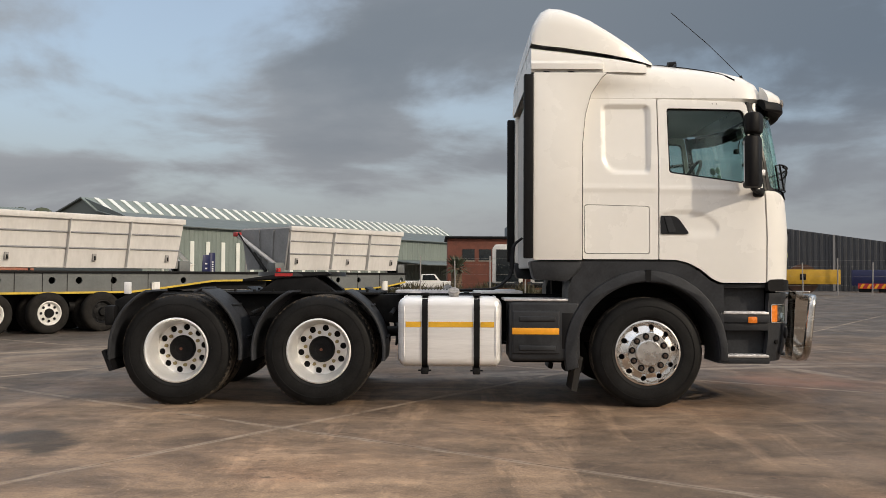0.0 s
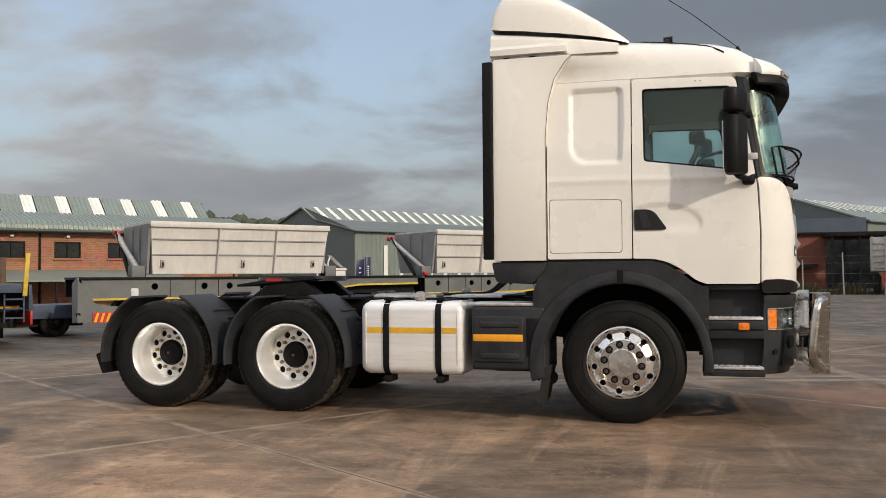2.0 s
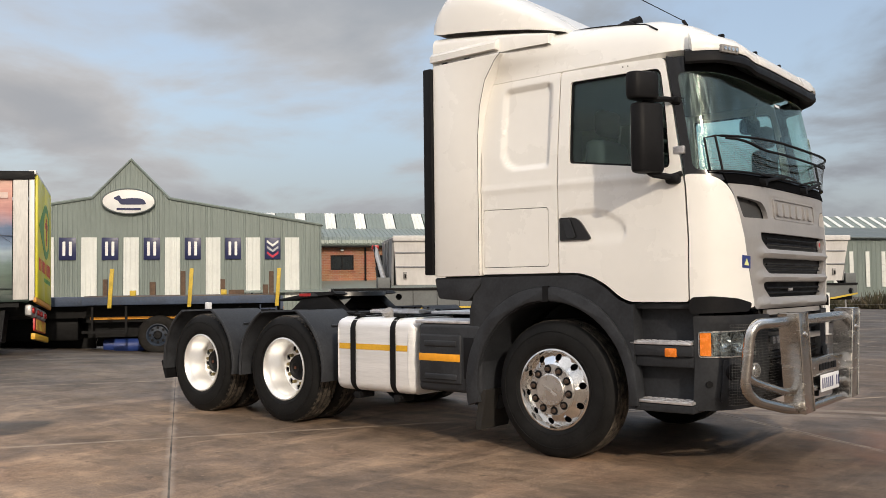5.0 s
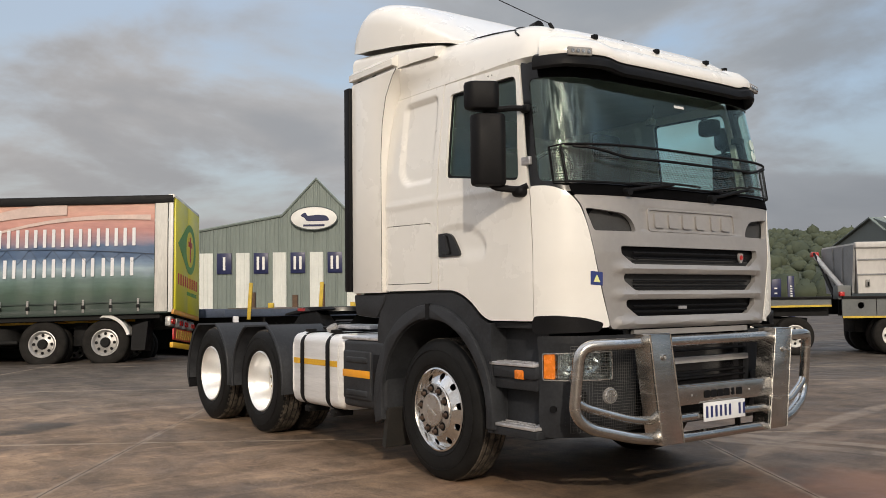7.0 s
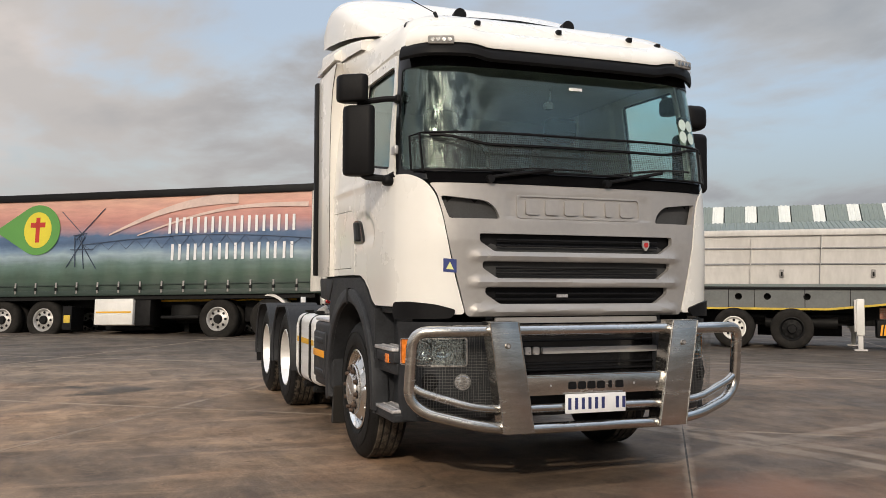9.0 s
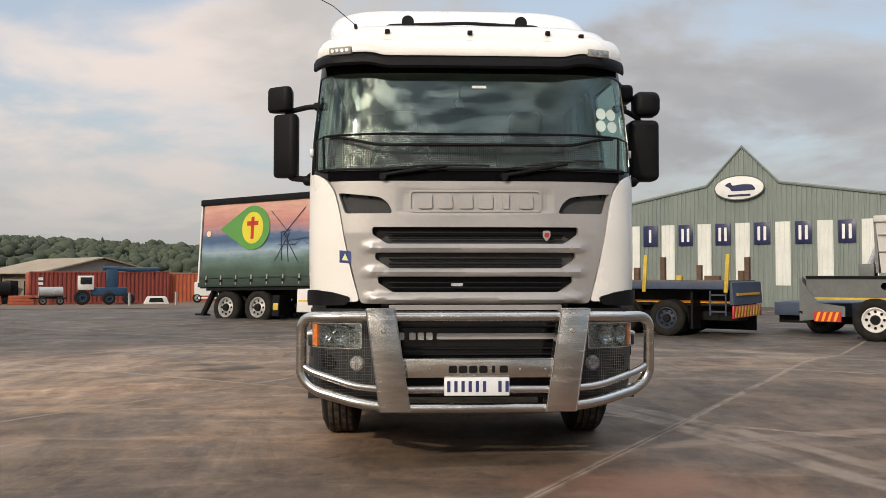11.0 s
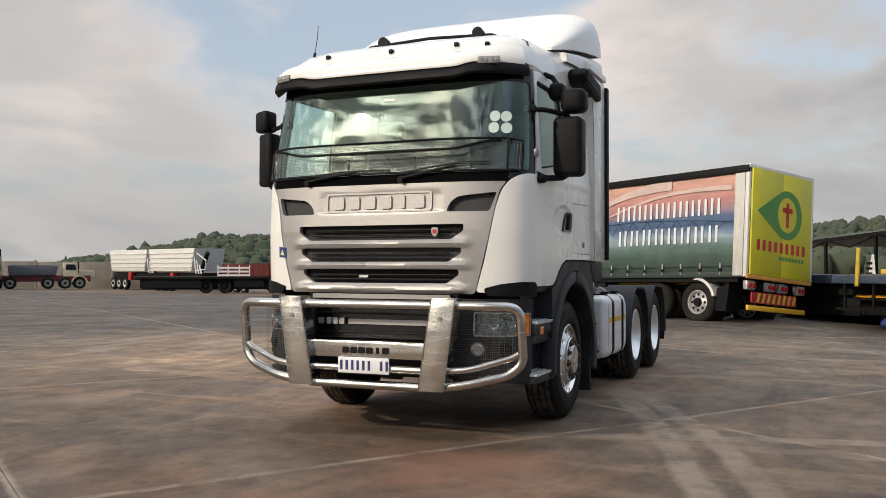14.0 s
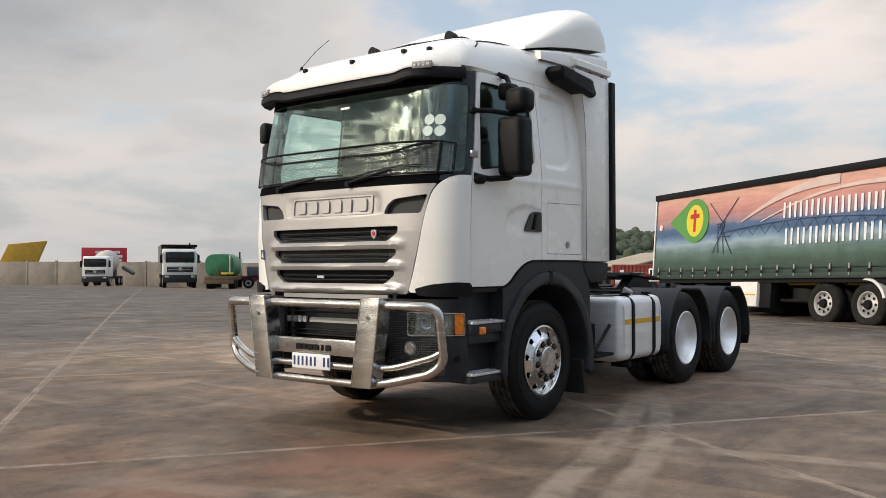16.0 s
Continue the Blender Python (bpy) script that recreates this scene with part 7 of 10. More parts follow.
def build_office():
    m = frame_at((-28.9, 24.7), (0.638, 0.769), -0.3)
    b = thing("office_building", "orange brick offices under a grey-green rounded roof with skylights", "building", m)
    s0, s1 = -4.6, 11.45
    wins = [(-0.04 + 2.42 * k, 1.14 + 2.42 * k) for k in range(-1, 5)]
    holes = [rect(a, c, 2.52, 3.28) for a, c in wins]

    def flat(u, v, off=0.0):
        return (u, -off, v)
    bm = panel(rect(s0, s1, 0.0, 3.75), holes, flat, 0.25, lambda p: (0, -1, 0), 4.0)
    part("brick_wall", bm, BRICK, b, "orange brick wall", 20)
    part("end_wall", box(s1 - 0.25, s1, 0.25, 14, 0, 3.75), BRICK, b)
    for a, c in wins:
        w = part("window", box(a, c, 0.10, 0.13, 2.52, 3.28), DARKPANE, b, "dark window pane")
        part("window_frame", prism(rect(a, c, 2.52, 2.57), "y", 0.04, 0.10), BLACK, w)
        part("window_frame", prism(rect(a, c, 3.23, 3.28), "y", 0.04, 0.10), BLACK, w)
        for x in (a, (a + c) / 2 - 0.02, c - 0.05):
            part("window_frame", box(x, x + 0.05, 0.04, 0.10, 2.57, 3.23), BLACK, w)
        part("window_sill", box(a - 0.06, c + 0.06, -0.07, 0.10, 2.43, 2.52, 0.01), BRICK, w)
        part("wall_lamp", box((a + c) / 2 - 0.08, (a + c) / 2 + 0.08, -0.14, 0.0, 3.48, 3.60, 0.02), SIGNWHITE, b)
    for x in (1.74, 6.58, 11.2):
        part("downpipe", tube([(x, -0.06, 0.3), (x, -0.06, 3.7)], 0.05, 6), CHASSIS, b)
    # bull-nosed lower roof
    bm = bmesh.new()
    prof = [(-0.35, 3.72), (-0.42, 3.85), (-0.38, 4.02), (-0.22, 4.18), (0.1, 4.30), (2.6, 4.80)]
    x = s0 - 0.5
    cols = []
    while x < s1 + 0.4:
        for ds, dz in ((0, 0), (0.08, 0), (0.10, 0.03), (0.20, 0.03)):
            cols.append((x + ds, dz))
        x += 0.22
    prev = None
    for xx, dz in cols:
        cur = [bm.verts.new((xx, y - dz * 0.5, z + dz)) for y, z in prof]
        if prev:
            for k in range(len(prof) - 1):
                bm.faces.new((prev[k], cur[k], cur[k + 1], prev[k + 1]))
        prev = cur
    part("lower_roof", bm, CLAD, b, "grey-green bull-nosed roof sheets", 20)
    part("gutter", box(s0 - 0.5, s1 + 0.3, -0.40, -0.28, 3.66, 3.76, 0.02), CHASSIS, b)
    # steep upper strip with roof lights
    def strip(a, c, material, lab=""):
        bm = bmesh.new()
        prev = None
        x = a
        while x <= c + 1e-6:
            for ds, dz in ((0, 0), (0.10, 0), (0.12, 0.03), (0.20, 0.03)):
                if x + ds <= c + 1e-6:
                    cur = (bm.verts.new((x + ds, 2.6, 4.74 + dz)), bm.verts.new((x + ds, 4.0, 5.76 + dz)))
                    if prev:
                        bm.faces.new((prev[0], cur[0], cur[1], prev[1]))
                    prev = cur
            x += 0.22
        part("upper_roof" if material is CLAD else "roof_light", bm, material, b, lab, 20)
    # roof lights at even spaces, counted back from the gable end
    edges = [9.72 - 1.63 * k for k in range(9)][::-1]
    x = s0 - 0.5
    for k in edges:
        if k > x:
            strip(x, k, CLAD)
        strip(max(k, x), k + 0.62, SKYLIGHT, "milky roof light")
        x = k + 0.62
    strip(x, 10.95, CLAD)
    part("roof_back", prism([(4.0, 5.76), (4.0, 4.2), (14, 4.2), (6.5, 5.6)], "x", s0 - 0.5, 11.0), CLADDARK, b)
    # veranda roof over the ground floor
    part("veranda_roof", prism([(-2.2, 1.42), (-2.2, 1.47), (0, 1.98), (0, 1.92)], "x", s0, 8.0), CLAD, b, "ribbed veranda roof")
    for x in (-4, -1, 2, 5, 7.8):
        part("veranda_post", box(x, x + 0.1, -2.15, -2.05, 0, 1.43), CHASSIS, b)
    part("doorway", box(-1.2, 0.2, -0.02, 0.0, 0.05, 1.4), DARKPANE, b)


def build_long_shed():
    """The long shed far behind the tippers."""
    b = thing("long_shed", "long grey-green steel shed with roof lights along the ridge", "shed", frame_at((-32.1, 72.6), (0.55, 0.835), -0.4))
    L = 70
    bm = add_ribbed(bmesh.new(), lambda s: 6.4, 3.3, L, 0, 0, 0.6, 0.05)
    part("front_wall", bm, CLAD, b, "", 20)
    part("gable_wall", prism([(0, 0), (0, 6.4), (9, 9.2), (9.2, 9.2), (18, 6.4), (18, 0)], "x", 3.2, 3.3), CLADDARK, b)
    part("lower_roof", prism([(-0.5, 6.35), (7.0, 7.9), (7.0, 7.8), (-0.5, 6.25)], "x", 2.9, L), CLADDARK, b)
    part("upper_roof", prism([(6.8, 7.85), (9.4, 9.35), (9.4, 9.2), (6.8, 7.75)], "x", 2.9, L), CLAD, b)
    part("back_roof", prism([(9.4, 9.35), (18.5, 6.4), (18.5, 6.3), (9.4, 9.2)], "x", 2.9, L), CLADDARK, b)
    k = 4.4
    while k < L - 1:
        part("roof_light", prism([(6.9, 7.93), (9.3, 9.32), (9.3, 9.40), (6.9, 8.01)], "x", k, k + 0.55), SKYLIGHT, b)
        k += 1.6
    k = 6.9
    while k < 42:
        part("light_panel", box(k, k + 0.5, -0.12, -0.06, 1.2, 4.9), SKYLIGHT, b)
        k += 2.1
    part("lean_to", prism([(-7, 2.9), (0, 3.6), (0, 3.5), (-7, 2.8)], "x", 42, 68), CLADDARK, b)


def build_right_side():
    # two-storey brick building behind the fence
    b = thing("brick_store", "dark red brick building with a flat roof edge", "building", pose(-1.0, 69.0, -0.4))
    part("wall", box(0, 19, 0, 9, 0, 4.85, 0.02), mat("dark_red_brick", (0.17, 0.062, 0.042), 0.9, var=0.2, scale=2.5), b, "dark red brick wall")
    part("parapet", box(-0.25, 19.3, -0.3, 9, 4.85, 5.05, 0.02), CHASSIS, b)
    for x, z in ((1.3, 2.9), (2.8, 2.9), (7.0, 2.9), (9.8, 2.9)):
        w = part("window", box(x, x + 1.1, -0.03, 0.05, z, z + 1.0), DARKPANE, b)
        part("window_sill", box(x - 0.05, x + 1.15, -0.08, 0.02, z - 0.1, z), CONCWALL, w)
    part("balcony", box(6.5, 13.2, -1.5, 0, 2.2, 2.4), CHASSIS, b)
    part("canopy", box(13.8, 18.2, -3.4, 0.0, 4.55, 4.75, 0.02), CHASSIS, b, "dark canopy over an open bay")
    # flat dark panel: the shade inside the open bay is put into its colour
    part("open_bay", box(14.0, 18.0, -0.05, 0.0, 0.0, 4.4), DARKPANE, b)
    for x in (13.9, 15.9, 18.0):
        part("canopy_post", box(x, x + 0.16, -3.3, -3.14, 0, 4.55), CHASSIS, b)
    part("upper_roof", prism([(6.0, 5.0), (6.0, 6.4), (11, 6.75), (19, 6.75), (19, 5.0)], "y", 9.3, 12), mat("blue_grey_roof", (0.075, 0.10, 0.135), 0.5, var=0.1, scale=0.5), b)
    # grey shed
    g = thing("grey_shed", "dark grey sheet shed at the yard's edge", "shed", frame_at((23.4, 67.0), (0.91, -0.414), 0.0))
    SHEET = mat("dark_grey_sheet", (0.055, 0.058, 0.064), 0.6, var=0.15, scale=0.5)

    def shed_top(s):
        return float(np.interp(s, [0, 2.8, 13.5], [5.45, 5.6, 3.9]))
    part("wall", add_ribbed(bmesh.new(), shed_top, 0, 13.5, 0, 0, 0.45, 0.06), SHEET, g, "", 20)
    part("roof", prism([(0, 5.4), (2.8, 5.55), (13.5, 3.85), (13.5, 3.6), (0, 5.1)], "y", 0.1, 10), SHEET, g)
    part("end_wall", box(13.45, 13.55, 0.1, 10, 0, 4.4), SHEET, g)
    part("end_wall", box(-0.05, 0.05, 0.1, 10, 0, 5.6), SHEET, g)
    for x in (0.0, 3.6, 8.4):
        part("wall_post", box(x, x + 0.18, -0.16, -0.07, 0, shed_top(x)), CHIP, g)
    # blue-roofed shed seen past the corner
    h = thing("green_shed", "grey-green shed with striped roof lights", "shed", frame_at((18.6, 80.6), (0.583, 0.812), -0.3))
    part("wall", box(0, 34, 0, 0.2, 0, 6.6), CLAD, h)
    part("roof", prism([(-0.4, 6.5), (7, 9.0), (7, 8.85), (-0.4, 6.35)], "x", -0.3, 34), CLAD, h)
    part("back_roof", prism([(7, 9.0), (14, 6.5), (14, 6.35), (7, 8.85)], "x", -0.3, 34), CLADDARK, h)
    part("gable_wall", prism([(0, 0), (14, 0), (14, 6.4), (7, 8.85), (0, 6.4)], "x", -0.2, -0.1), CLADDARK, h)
    for k in range(18):
        part("roof_light", prism([(3.4, 7.82), (6.8, 8.96), (6.8, 9.04), (3.4, 7.90)], "x", 1 + k * 1.8, 1.6 + k * 1.8), SKYLIGHT, h)
    # company board on posts, words as plain bars
    s = thing("company_board", "white company board with plain blue bars on two posts", "sign", frame_at((18.2, 63.8), (0.975, -0.22), 0.0))
    part("board", box(0, 5.2, 0, 0.1, 5.0, 6.35, 0.02), SIGNWHITE, s, "white board")
    part("board_mark", box(0.25, 0.85, -0.02, 0.0, 5.5, 5.9, 0.005), SIGNBLUE, s)
    part("board_bar", box(1.1, 3.0, -0.02, 0.0, 5.65, 6.0, 0.005), SIGNBLUE, s)
    part("board_bar", box(1.1, 3.1, -0.02, 0.0, 5.3, 5.38, 0.005), CHIP, s)
    part("board_patch", box(3.4, 5.05, -0.02, 0.0, 5.15, 6.2, 0.005), mat("blue_board_patch", (0.05, 0.08, 0.3), 0.4), s)
    for x in (0.6, 4.6):
        part("post", cyl((x, 0.12, 0), (x, 0.12, 5.1), 0.06), CHASSIS, s)
    # mesh fence
    f = thing("yard_fence", "thin steel fence of posts and wires", "fence", pose(-14, 46.0, -0.25))
    for k in range(22):
        part("post", cyl((k * 2.2, 0, 0), (k * 2.2 + 0.05 * math.sin(k * 5), 0, 2.5 + 0.2 * math.sin(k * 3)), 0.04, n=6), CHIP, f)
    for z in (0.3, 0.9, 1.5, 2.1, 2.5):
        part("wire", tube([(0, 0, z), (46, 0, z)], 0.004, 4), CHIP, f)


def build_weeds():
    """Dry brown and green weeds along the fence."""
    rng = np.random.RandomState(8)
    V, F = [], []
    for i in range(5200):
        x, y = rng.uniform(-14, 13), 46.6 + abs(rng.normal(0, 1.6))
        h = rng.uniform(0.35, 1.25) * (0.6 + 0.4 * math.sin(x * 1.3) ** 2)
        a = rng.uniform(0, 6.283)
        w = rng.uniform(0.03, 0.10)
        lx, ly = rng.normal(0, 0.22), rng.normal(0, 0.22)
        b = len(V)
        V += [(x - w * math.cos(a), y - w * math.sin(a), -0.3), (x + w * math.cos(a), y + w * math.sin(a), -0.3), (x + lx + w * 0.6, y + ly, h * 0.6 - 0.3), (x + 1.6 * lx, y + 1.6 * ly, h - 0.3)]
        F += [(b, b + 1, b + 2), (b, b + 2, b + 3)]
    me = bpy.data.meshes.new("weeds")
    me.from_pydata(V, [], F)
    me.materials.append(mat("dry_brown_weeds", (0.10, 0.075, 0.045), 0.95, var=0.4, scale=0.8, col2=(0.04, 0.045, 0.022)))
    tagged(new("weeds", me), "dry brown and green weeds along the fence", "weeds", kind="stuff")


def build_wall():
    """Precast wall along the far edge of the yard."""
    w = thing("precast_wall", "weathered precast concrete panel wall round the yard", "wall", None, kind="structure")
    pts = [(-17.0, -124.0), (-39.0, -101.5), (-52.3, -76.0), (-61.6, -60.5), (-68.5, -50.0)]
    for p, q in zip(pts, pts[1:]):
        p, q = Vector(p), Vector(q)
        n = max(1, int((q - p).length / 3.4))
        for k in range(n):
            a, b = p.lerp(q, k / n), p.lerp(q, (k + 1) / n)
            ang = math.atan2(b.y - a.y, b.x - a.x)
            L = (b - a).length
            z = gz(a.x, a.y) - 0.1
            ob = part("wall_panel", box(0.08, L - 0.08, -0.07, 0.07, 0, 2.7, 0.015), CONCWALL, w)
            ob.matrix_basis = Matrix.Translation((a.x, a.y, z)) @ Matrix.Rotation(ang, 4, "Z")
            ob = part("wall_post", box(-0.12, 0.12, -0.12, 0.12, 0, 2.85, 0.02), CONCWALL, w)
            ob.matrix_basis = Matrix.Translation((a.x, a.y, z)) @ Matrix.Rotation(ang, 4, "Z")


def build_store_sheds():
    STOREWALL = mat("tan_store_wall", (0.30, 0.25, 0.20), 0.9, var=0.15, scale=0.8)
    for name, lab, p, u, W, L, zw, zr in (("store_shed", "wide store shed with a tan roof and grey gable", (-74.3, -31.8), (-0.66, 0.751), 10.3, 16.0, 2.9, 4.15), ("small_store", "small store with a tan pitched roof", (-73.3, -43.3), (-0.5, 0.866), 6.0, 9.0, 2.7, 3.4)):
        m = frame_at(p, u, gz(*p))
        b = thing(name, lab, "shed", m)
        part("long_wall", box(-0.0, 0.2, 0.3, L - 0.3, 0, zw), STOREWALL, b)
        part("gable_wall", prism([(0, 0), (W, 0), (W, zw), (W / 2, zr - 0.1), (0, zw)], "y", 0.1, 0.3), RIMGREYWALL, b, "grey gable end")
        part("back_wall", prism([(0, 0), (W, 0), (W, zw), (W / 2, zr - 0.1), (0, zw)], "y", L - 0.3, L - 0.1), STOREWALL, b)
        part("roof", prism([(-0.9, zw - 0.25), (W / 2, zr), (W / 2, zr + 0.12), (-0.9, zw - 0.12)], "y", -0.4, L), ROOFTAN, b, "tan weathered roof")
        part("roof", prism([(W + 0.9, zw - 0.25), (W / 2 + 0.001, zr), (W / 2 + 0.001, zr + 0.12), (W + 0.9, zw - 0.12)], "y", -0.4, L), ROOFTAN, b)
        part("far_wall", box(W - 0.2, W, 0.3, L - 0.3, 0, zw), STOREWALL, b)
        # flat dark panels carry the shade inside the openings
        for k in range(3):
            part("opening", box(-0.03, 0.0, 2.0 + k * 5.2, 5.6 + k * 5.2, 0, zw - 0.9), DARKPANE, b) if L > 10 else None


RIMGREYWALL = mat("grey_rendered_gable", (0.34, 0.31, 0.27), 0.9, var=0.12, scale=0.6)
build_workshop()
build_office()
build_long_shed()
build_right_side()
build_weeds()
build_wall()
build_store_sheds()

# ---- vehicles round the yard ----
TIPGREY = mat("dusty_white_tipper_steel", (0.60, 0.585, 0.565), 0.55, var=0.10, scale=1.5, streak=(1, 1, 0.35), bump=0.05, bscale=20)
TIPEND = mat("grey_tipper_end", (0.23, 0.235, 0.24), 0.6, var=0.15, scale=2)
FRAMEGREY = mat("slate_grey_frame_paint", (0.125, 0.135, 0.135), 0.55, var=0.15, scale=2)
DECKBLUE = mat("faded_blue_deck_steel", (0.046, 0.066, 0.110), 0.65, var=0.25, scale=2.5)
STAKEYEL = mat("yellow_stake_paint", (0.60, 0.42, 0.05), 0.6, var=0.2, scale=6)
WHITEPAINT = mat("plain_white_paint", (0.72, 0.71, 0.68), 0.45, var=0.06, scale=2)
CREAM = mat("cream_truck_paint", (0.58, 0.50, 0.36), 0.5, var=0.1, scale=2)
GREENTARP = mat("green_tarpaulin", (0.016, 0.060, 0.040), 0.75, var=0.25, scale=1.5, bump=0.2, bscale=4)
TANKGREEN = mat("green_tanker_paint", (0.03, 0.17, 0.075), 0.45, var=0.2, scale=2)
CRANEBLUE = mat("blue_crane_paint", (0.015, 0.055, 0.11), 0.5, var=0.2, scale=3)
YELLOWMACH = mat("yellow_machine_paint", (0.55, 0.32, 0.03), 0.5, var=0.15, scale=2)
CONTRED = mat("container_red_paint", (0.235, 0.046, 0.034), 0.65, var=0.2, scale=1.2, streak=(1, 1, 0.4))
CONTORANGE = mat("container_orange_paint", (0.42, 0.10, 0.045), 0.65, var=0.15, scale=1.2)
BLUEDRUM = mat("blue_plastic", (0.02, 0.05, 0.22), 0.5, var=0.1, scale=4)
RIMGREY = mat("grey_steel_rim", (0.45, 0.44, 0.43), 0.45, 0.5, var=0.2, scale=8)
DUSTYTYRE = mat("dusty_grey_tyre", (0.019, 0.0175, 0.016), 0.9, var=0.4, scale=6, spec=0.2)
RIMBLUE = mat("blue_steel_rim", (0.018, 0.028, 0.046), 0.6, var=0.2, scale=8)


def bg_wheel(parent, x, y, z, r=0.5, w=0.28, face=1, rim=RIMGREY, dish=0.06):
    """A road wheel about the y axis; face: the side, +1 or -1 along y, on which its rim shows."""
    prof = [(r * 0.58, 0.02), (r * 0.62, 0.0), (r * 0.85, -0.004), (r * 0.95, 0.02), (r, 0.05), (r, w - 0.05), (r * 0.95, w - 0.02), (r * 0.6, w)]
    t = part("wheel", add_lathe(bmesh.new(), prof, 36, (x, y, z), -face), DUSTYTYRE, parent, "", 50)
    bm = add_lathe(bmesh.new(), [(r * 0.59, 0.015), (r * 0.55, 0.01), (r * 0.50, 0.03), (r * 0.46, dish + 0.02), (r * 0.30, dish), (r * 0.20, dish - 0.02), (0.002, dish - 0.02)], 28, (x, y, z), -face)
    part("rim", bm, rim, t, "", 40)
    part("hub", cyl((x, y - face * dish, z), (x, y + face * 0.02, z), r * 0.24, r * 0.19, 14), CHASSIS, t)
    for k in range(8):
        a = math.pi * k / 4
        p = (x + r * 0.385 * math.cos(a), y - face * (dish - 0.008), z + r * 0.385 * math.sin(a))
        part("hand_hole", cyl(p, (p[0], p[1] + face * 0.004, p[2]), r * 0.068, n=10), BLACK, t)
    return t


def side_tipper(name, m, s_off, length, with_tail, label):
    """A side-tipping trailer seen along its flank; local x along it, y away."""
    t = thing(name, label, "trailer", m, group="side tippers")
    a, b = s_off, s_off + length
    zb, zt = 1.57, 2.86
    # tub: flared sides
    bm = bmesh.new()
    lo = [(a + 0.06, 0.10, zb), (b - 0.10, 0.10, zb), (b - 0.10, 2.1, zb), (a + 0.06, 2.1, zb)]
    hi = [(a - 0.03, -0.06, zt), (b + 0.06, -0.06, zt), (b + 0.06, 2.36, zt), (a - 0.03, 2.36, zt)]
    L, H = [bm.verts.new(p) for p in lo], [bm.verts.new(p) for p in hi]
    for k in range(4):
        bm.faces.new((L[k], L[(k + 1) % 4], H[(k + 1) % 4], H[k]))
    bm.faces.new(L[::-1])
    I = [bm.verts.new((x + (0.06 if x < (a + b) / 2 else -0.06), y + (0.06 if y < 1 else -0.06), zt)) for x, y, z in hi]
    J = [bm.verts.new((x + (0.10 if x < (a + b) / 2 else -0.10), y + (0.10 if y < 1 else -0.10), zb + 0.15)) for x, y, z in lo]
    for k in range(4):
        bm.faces.new((H[k], H[(k + 1) % 4], I[(k + 1) % 4], I[k]))
        bm.faces.new((I[k], I[(k + 1) % 4], J[(k + 1) % 4], J[k]))
    bm.faces.new(J)
    bmesh.ops.recalc_face_normals(bm, faces=bm.faces)
    tub = part("tub", bm, TIPGREY, t, "dusty off-white steel tub")

    def fx(z):
        return 0.10 - 0.16 * (z - zb) / (zt - zb)
    for z in (2.06, 2.44):
        part("waist_rib", prism([(fx(z) - 0.035, z - 0.02), (fx(z) + 0.02, z - 0.035), (fx(z) + 0.02, z + 0.03)], "x", a + 0.02, b - 0.04), TIPEND, tub)
    part("top_rail", box(a - 0.05, b + 0.08, -0.11, 0.02, zt - 0.13, zt + 0.02, 0.02), TIPGREY, tub, "pale top rail")
    for f in (0.345, 0.675):
        x = a + length * f
        bm = prism([(x, zb + 0.02), (x + 0.018, zb + 0.02), (x + 0.068, zt - 0.1), (x + 0.05, zt - 0.1)], "y", -0.055, 0.12)
        for v in bm.verts:
            v.co.y += 0.10 - 0.16 * (v.co.z - zb) / (zt - zb) - 0.06
        part("upright_rib", bm, TIPGREY, tub)
    for f in (0.08, 0.52, 0.94):
        x = a + length * f - 0.1
        lt = part("latch", box(x - 0.05, x + 0.05, 0.02, 0.09, 1.74, 1.92, 0.01), CHIP, tub)
        part("latch_hook", box(x - 0.02, x + 0.02, 0.0, 0.04, 1.76, 1.86, 0.005), BLACK, lt)
    # end frames with the tipping arm
    for x, d in ((a - 0.02, -1), (b - 0.02, 1)):
        e = part("end_frame", prism([(0.2, zb), (2.0, zb), (2.33, zt - 0.05), (-0.03, zt - 0.05)], "x", x - 0.03 + 0.02 * d, x + 0.03 + 0.02 * d), TIPEND, t, "grey end wall")
        for f in (0.3, 0.62):
            part("end_rib", prism([(0.2 + 1.8 * f, zb), (0.28 + 1.8 * f, zb), (0.1 + 2.2 * f, zt - 0.08), (0.0 + 2.2 * f, zt - 0.08)], "x", x + d * 0.03, x + d * 0.09), TIPEND, e)
        arm = part("tip_arm", tube([(x + d * 0.22, 0.30, zb + 0.10), (x + d * 0.26, 2.25, zt - 0.20)], 0.07, 10), RIMGREY, e, "grey diagonal tipping arm")
        part("arm_head", box(x + d * 0.26 - 0.10, x + d * 0.26 + 0.10, 2.14, 2.34, zt - 0.26, zt - 0.12, 0.03), RED, arm, "red arm head")
        part("ram", tube([(x + d * 0.30, 0.75, zb - 0.05), (x + d * 0.30, 2.15, zt - 0.15)], 0.03, 6), BLACK, arm)
        part("ram_body", tube([(x + d * 0.30, 0.75, zb - 0.05), (x + d * 0.30, 1.35, zb + 0.50)], 0.055, 8), CHASSIS, arm)
        part("pivot", cyl((x + d * 0.05, 0.3, zb + 0.02), (x + d * 0.36, 0.3, zb + 0.02), 0.11, n=12), CHASSIS, e)
        part("end_box", box(x + min(d * 0.08, d * 0.42), x + max(d * 0.08, d * 0.42), 0.15, 0.5, 1.42, 1.78, 0.02), FRAMEGREY, e)
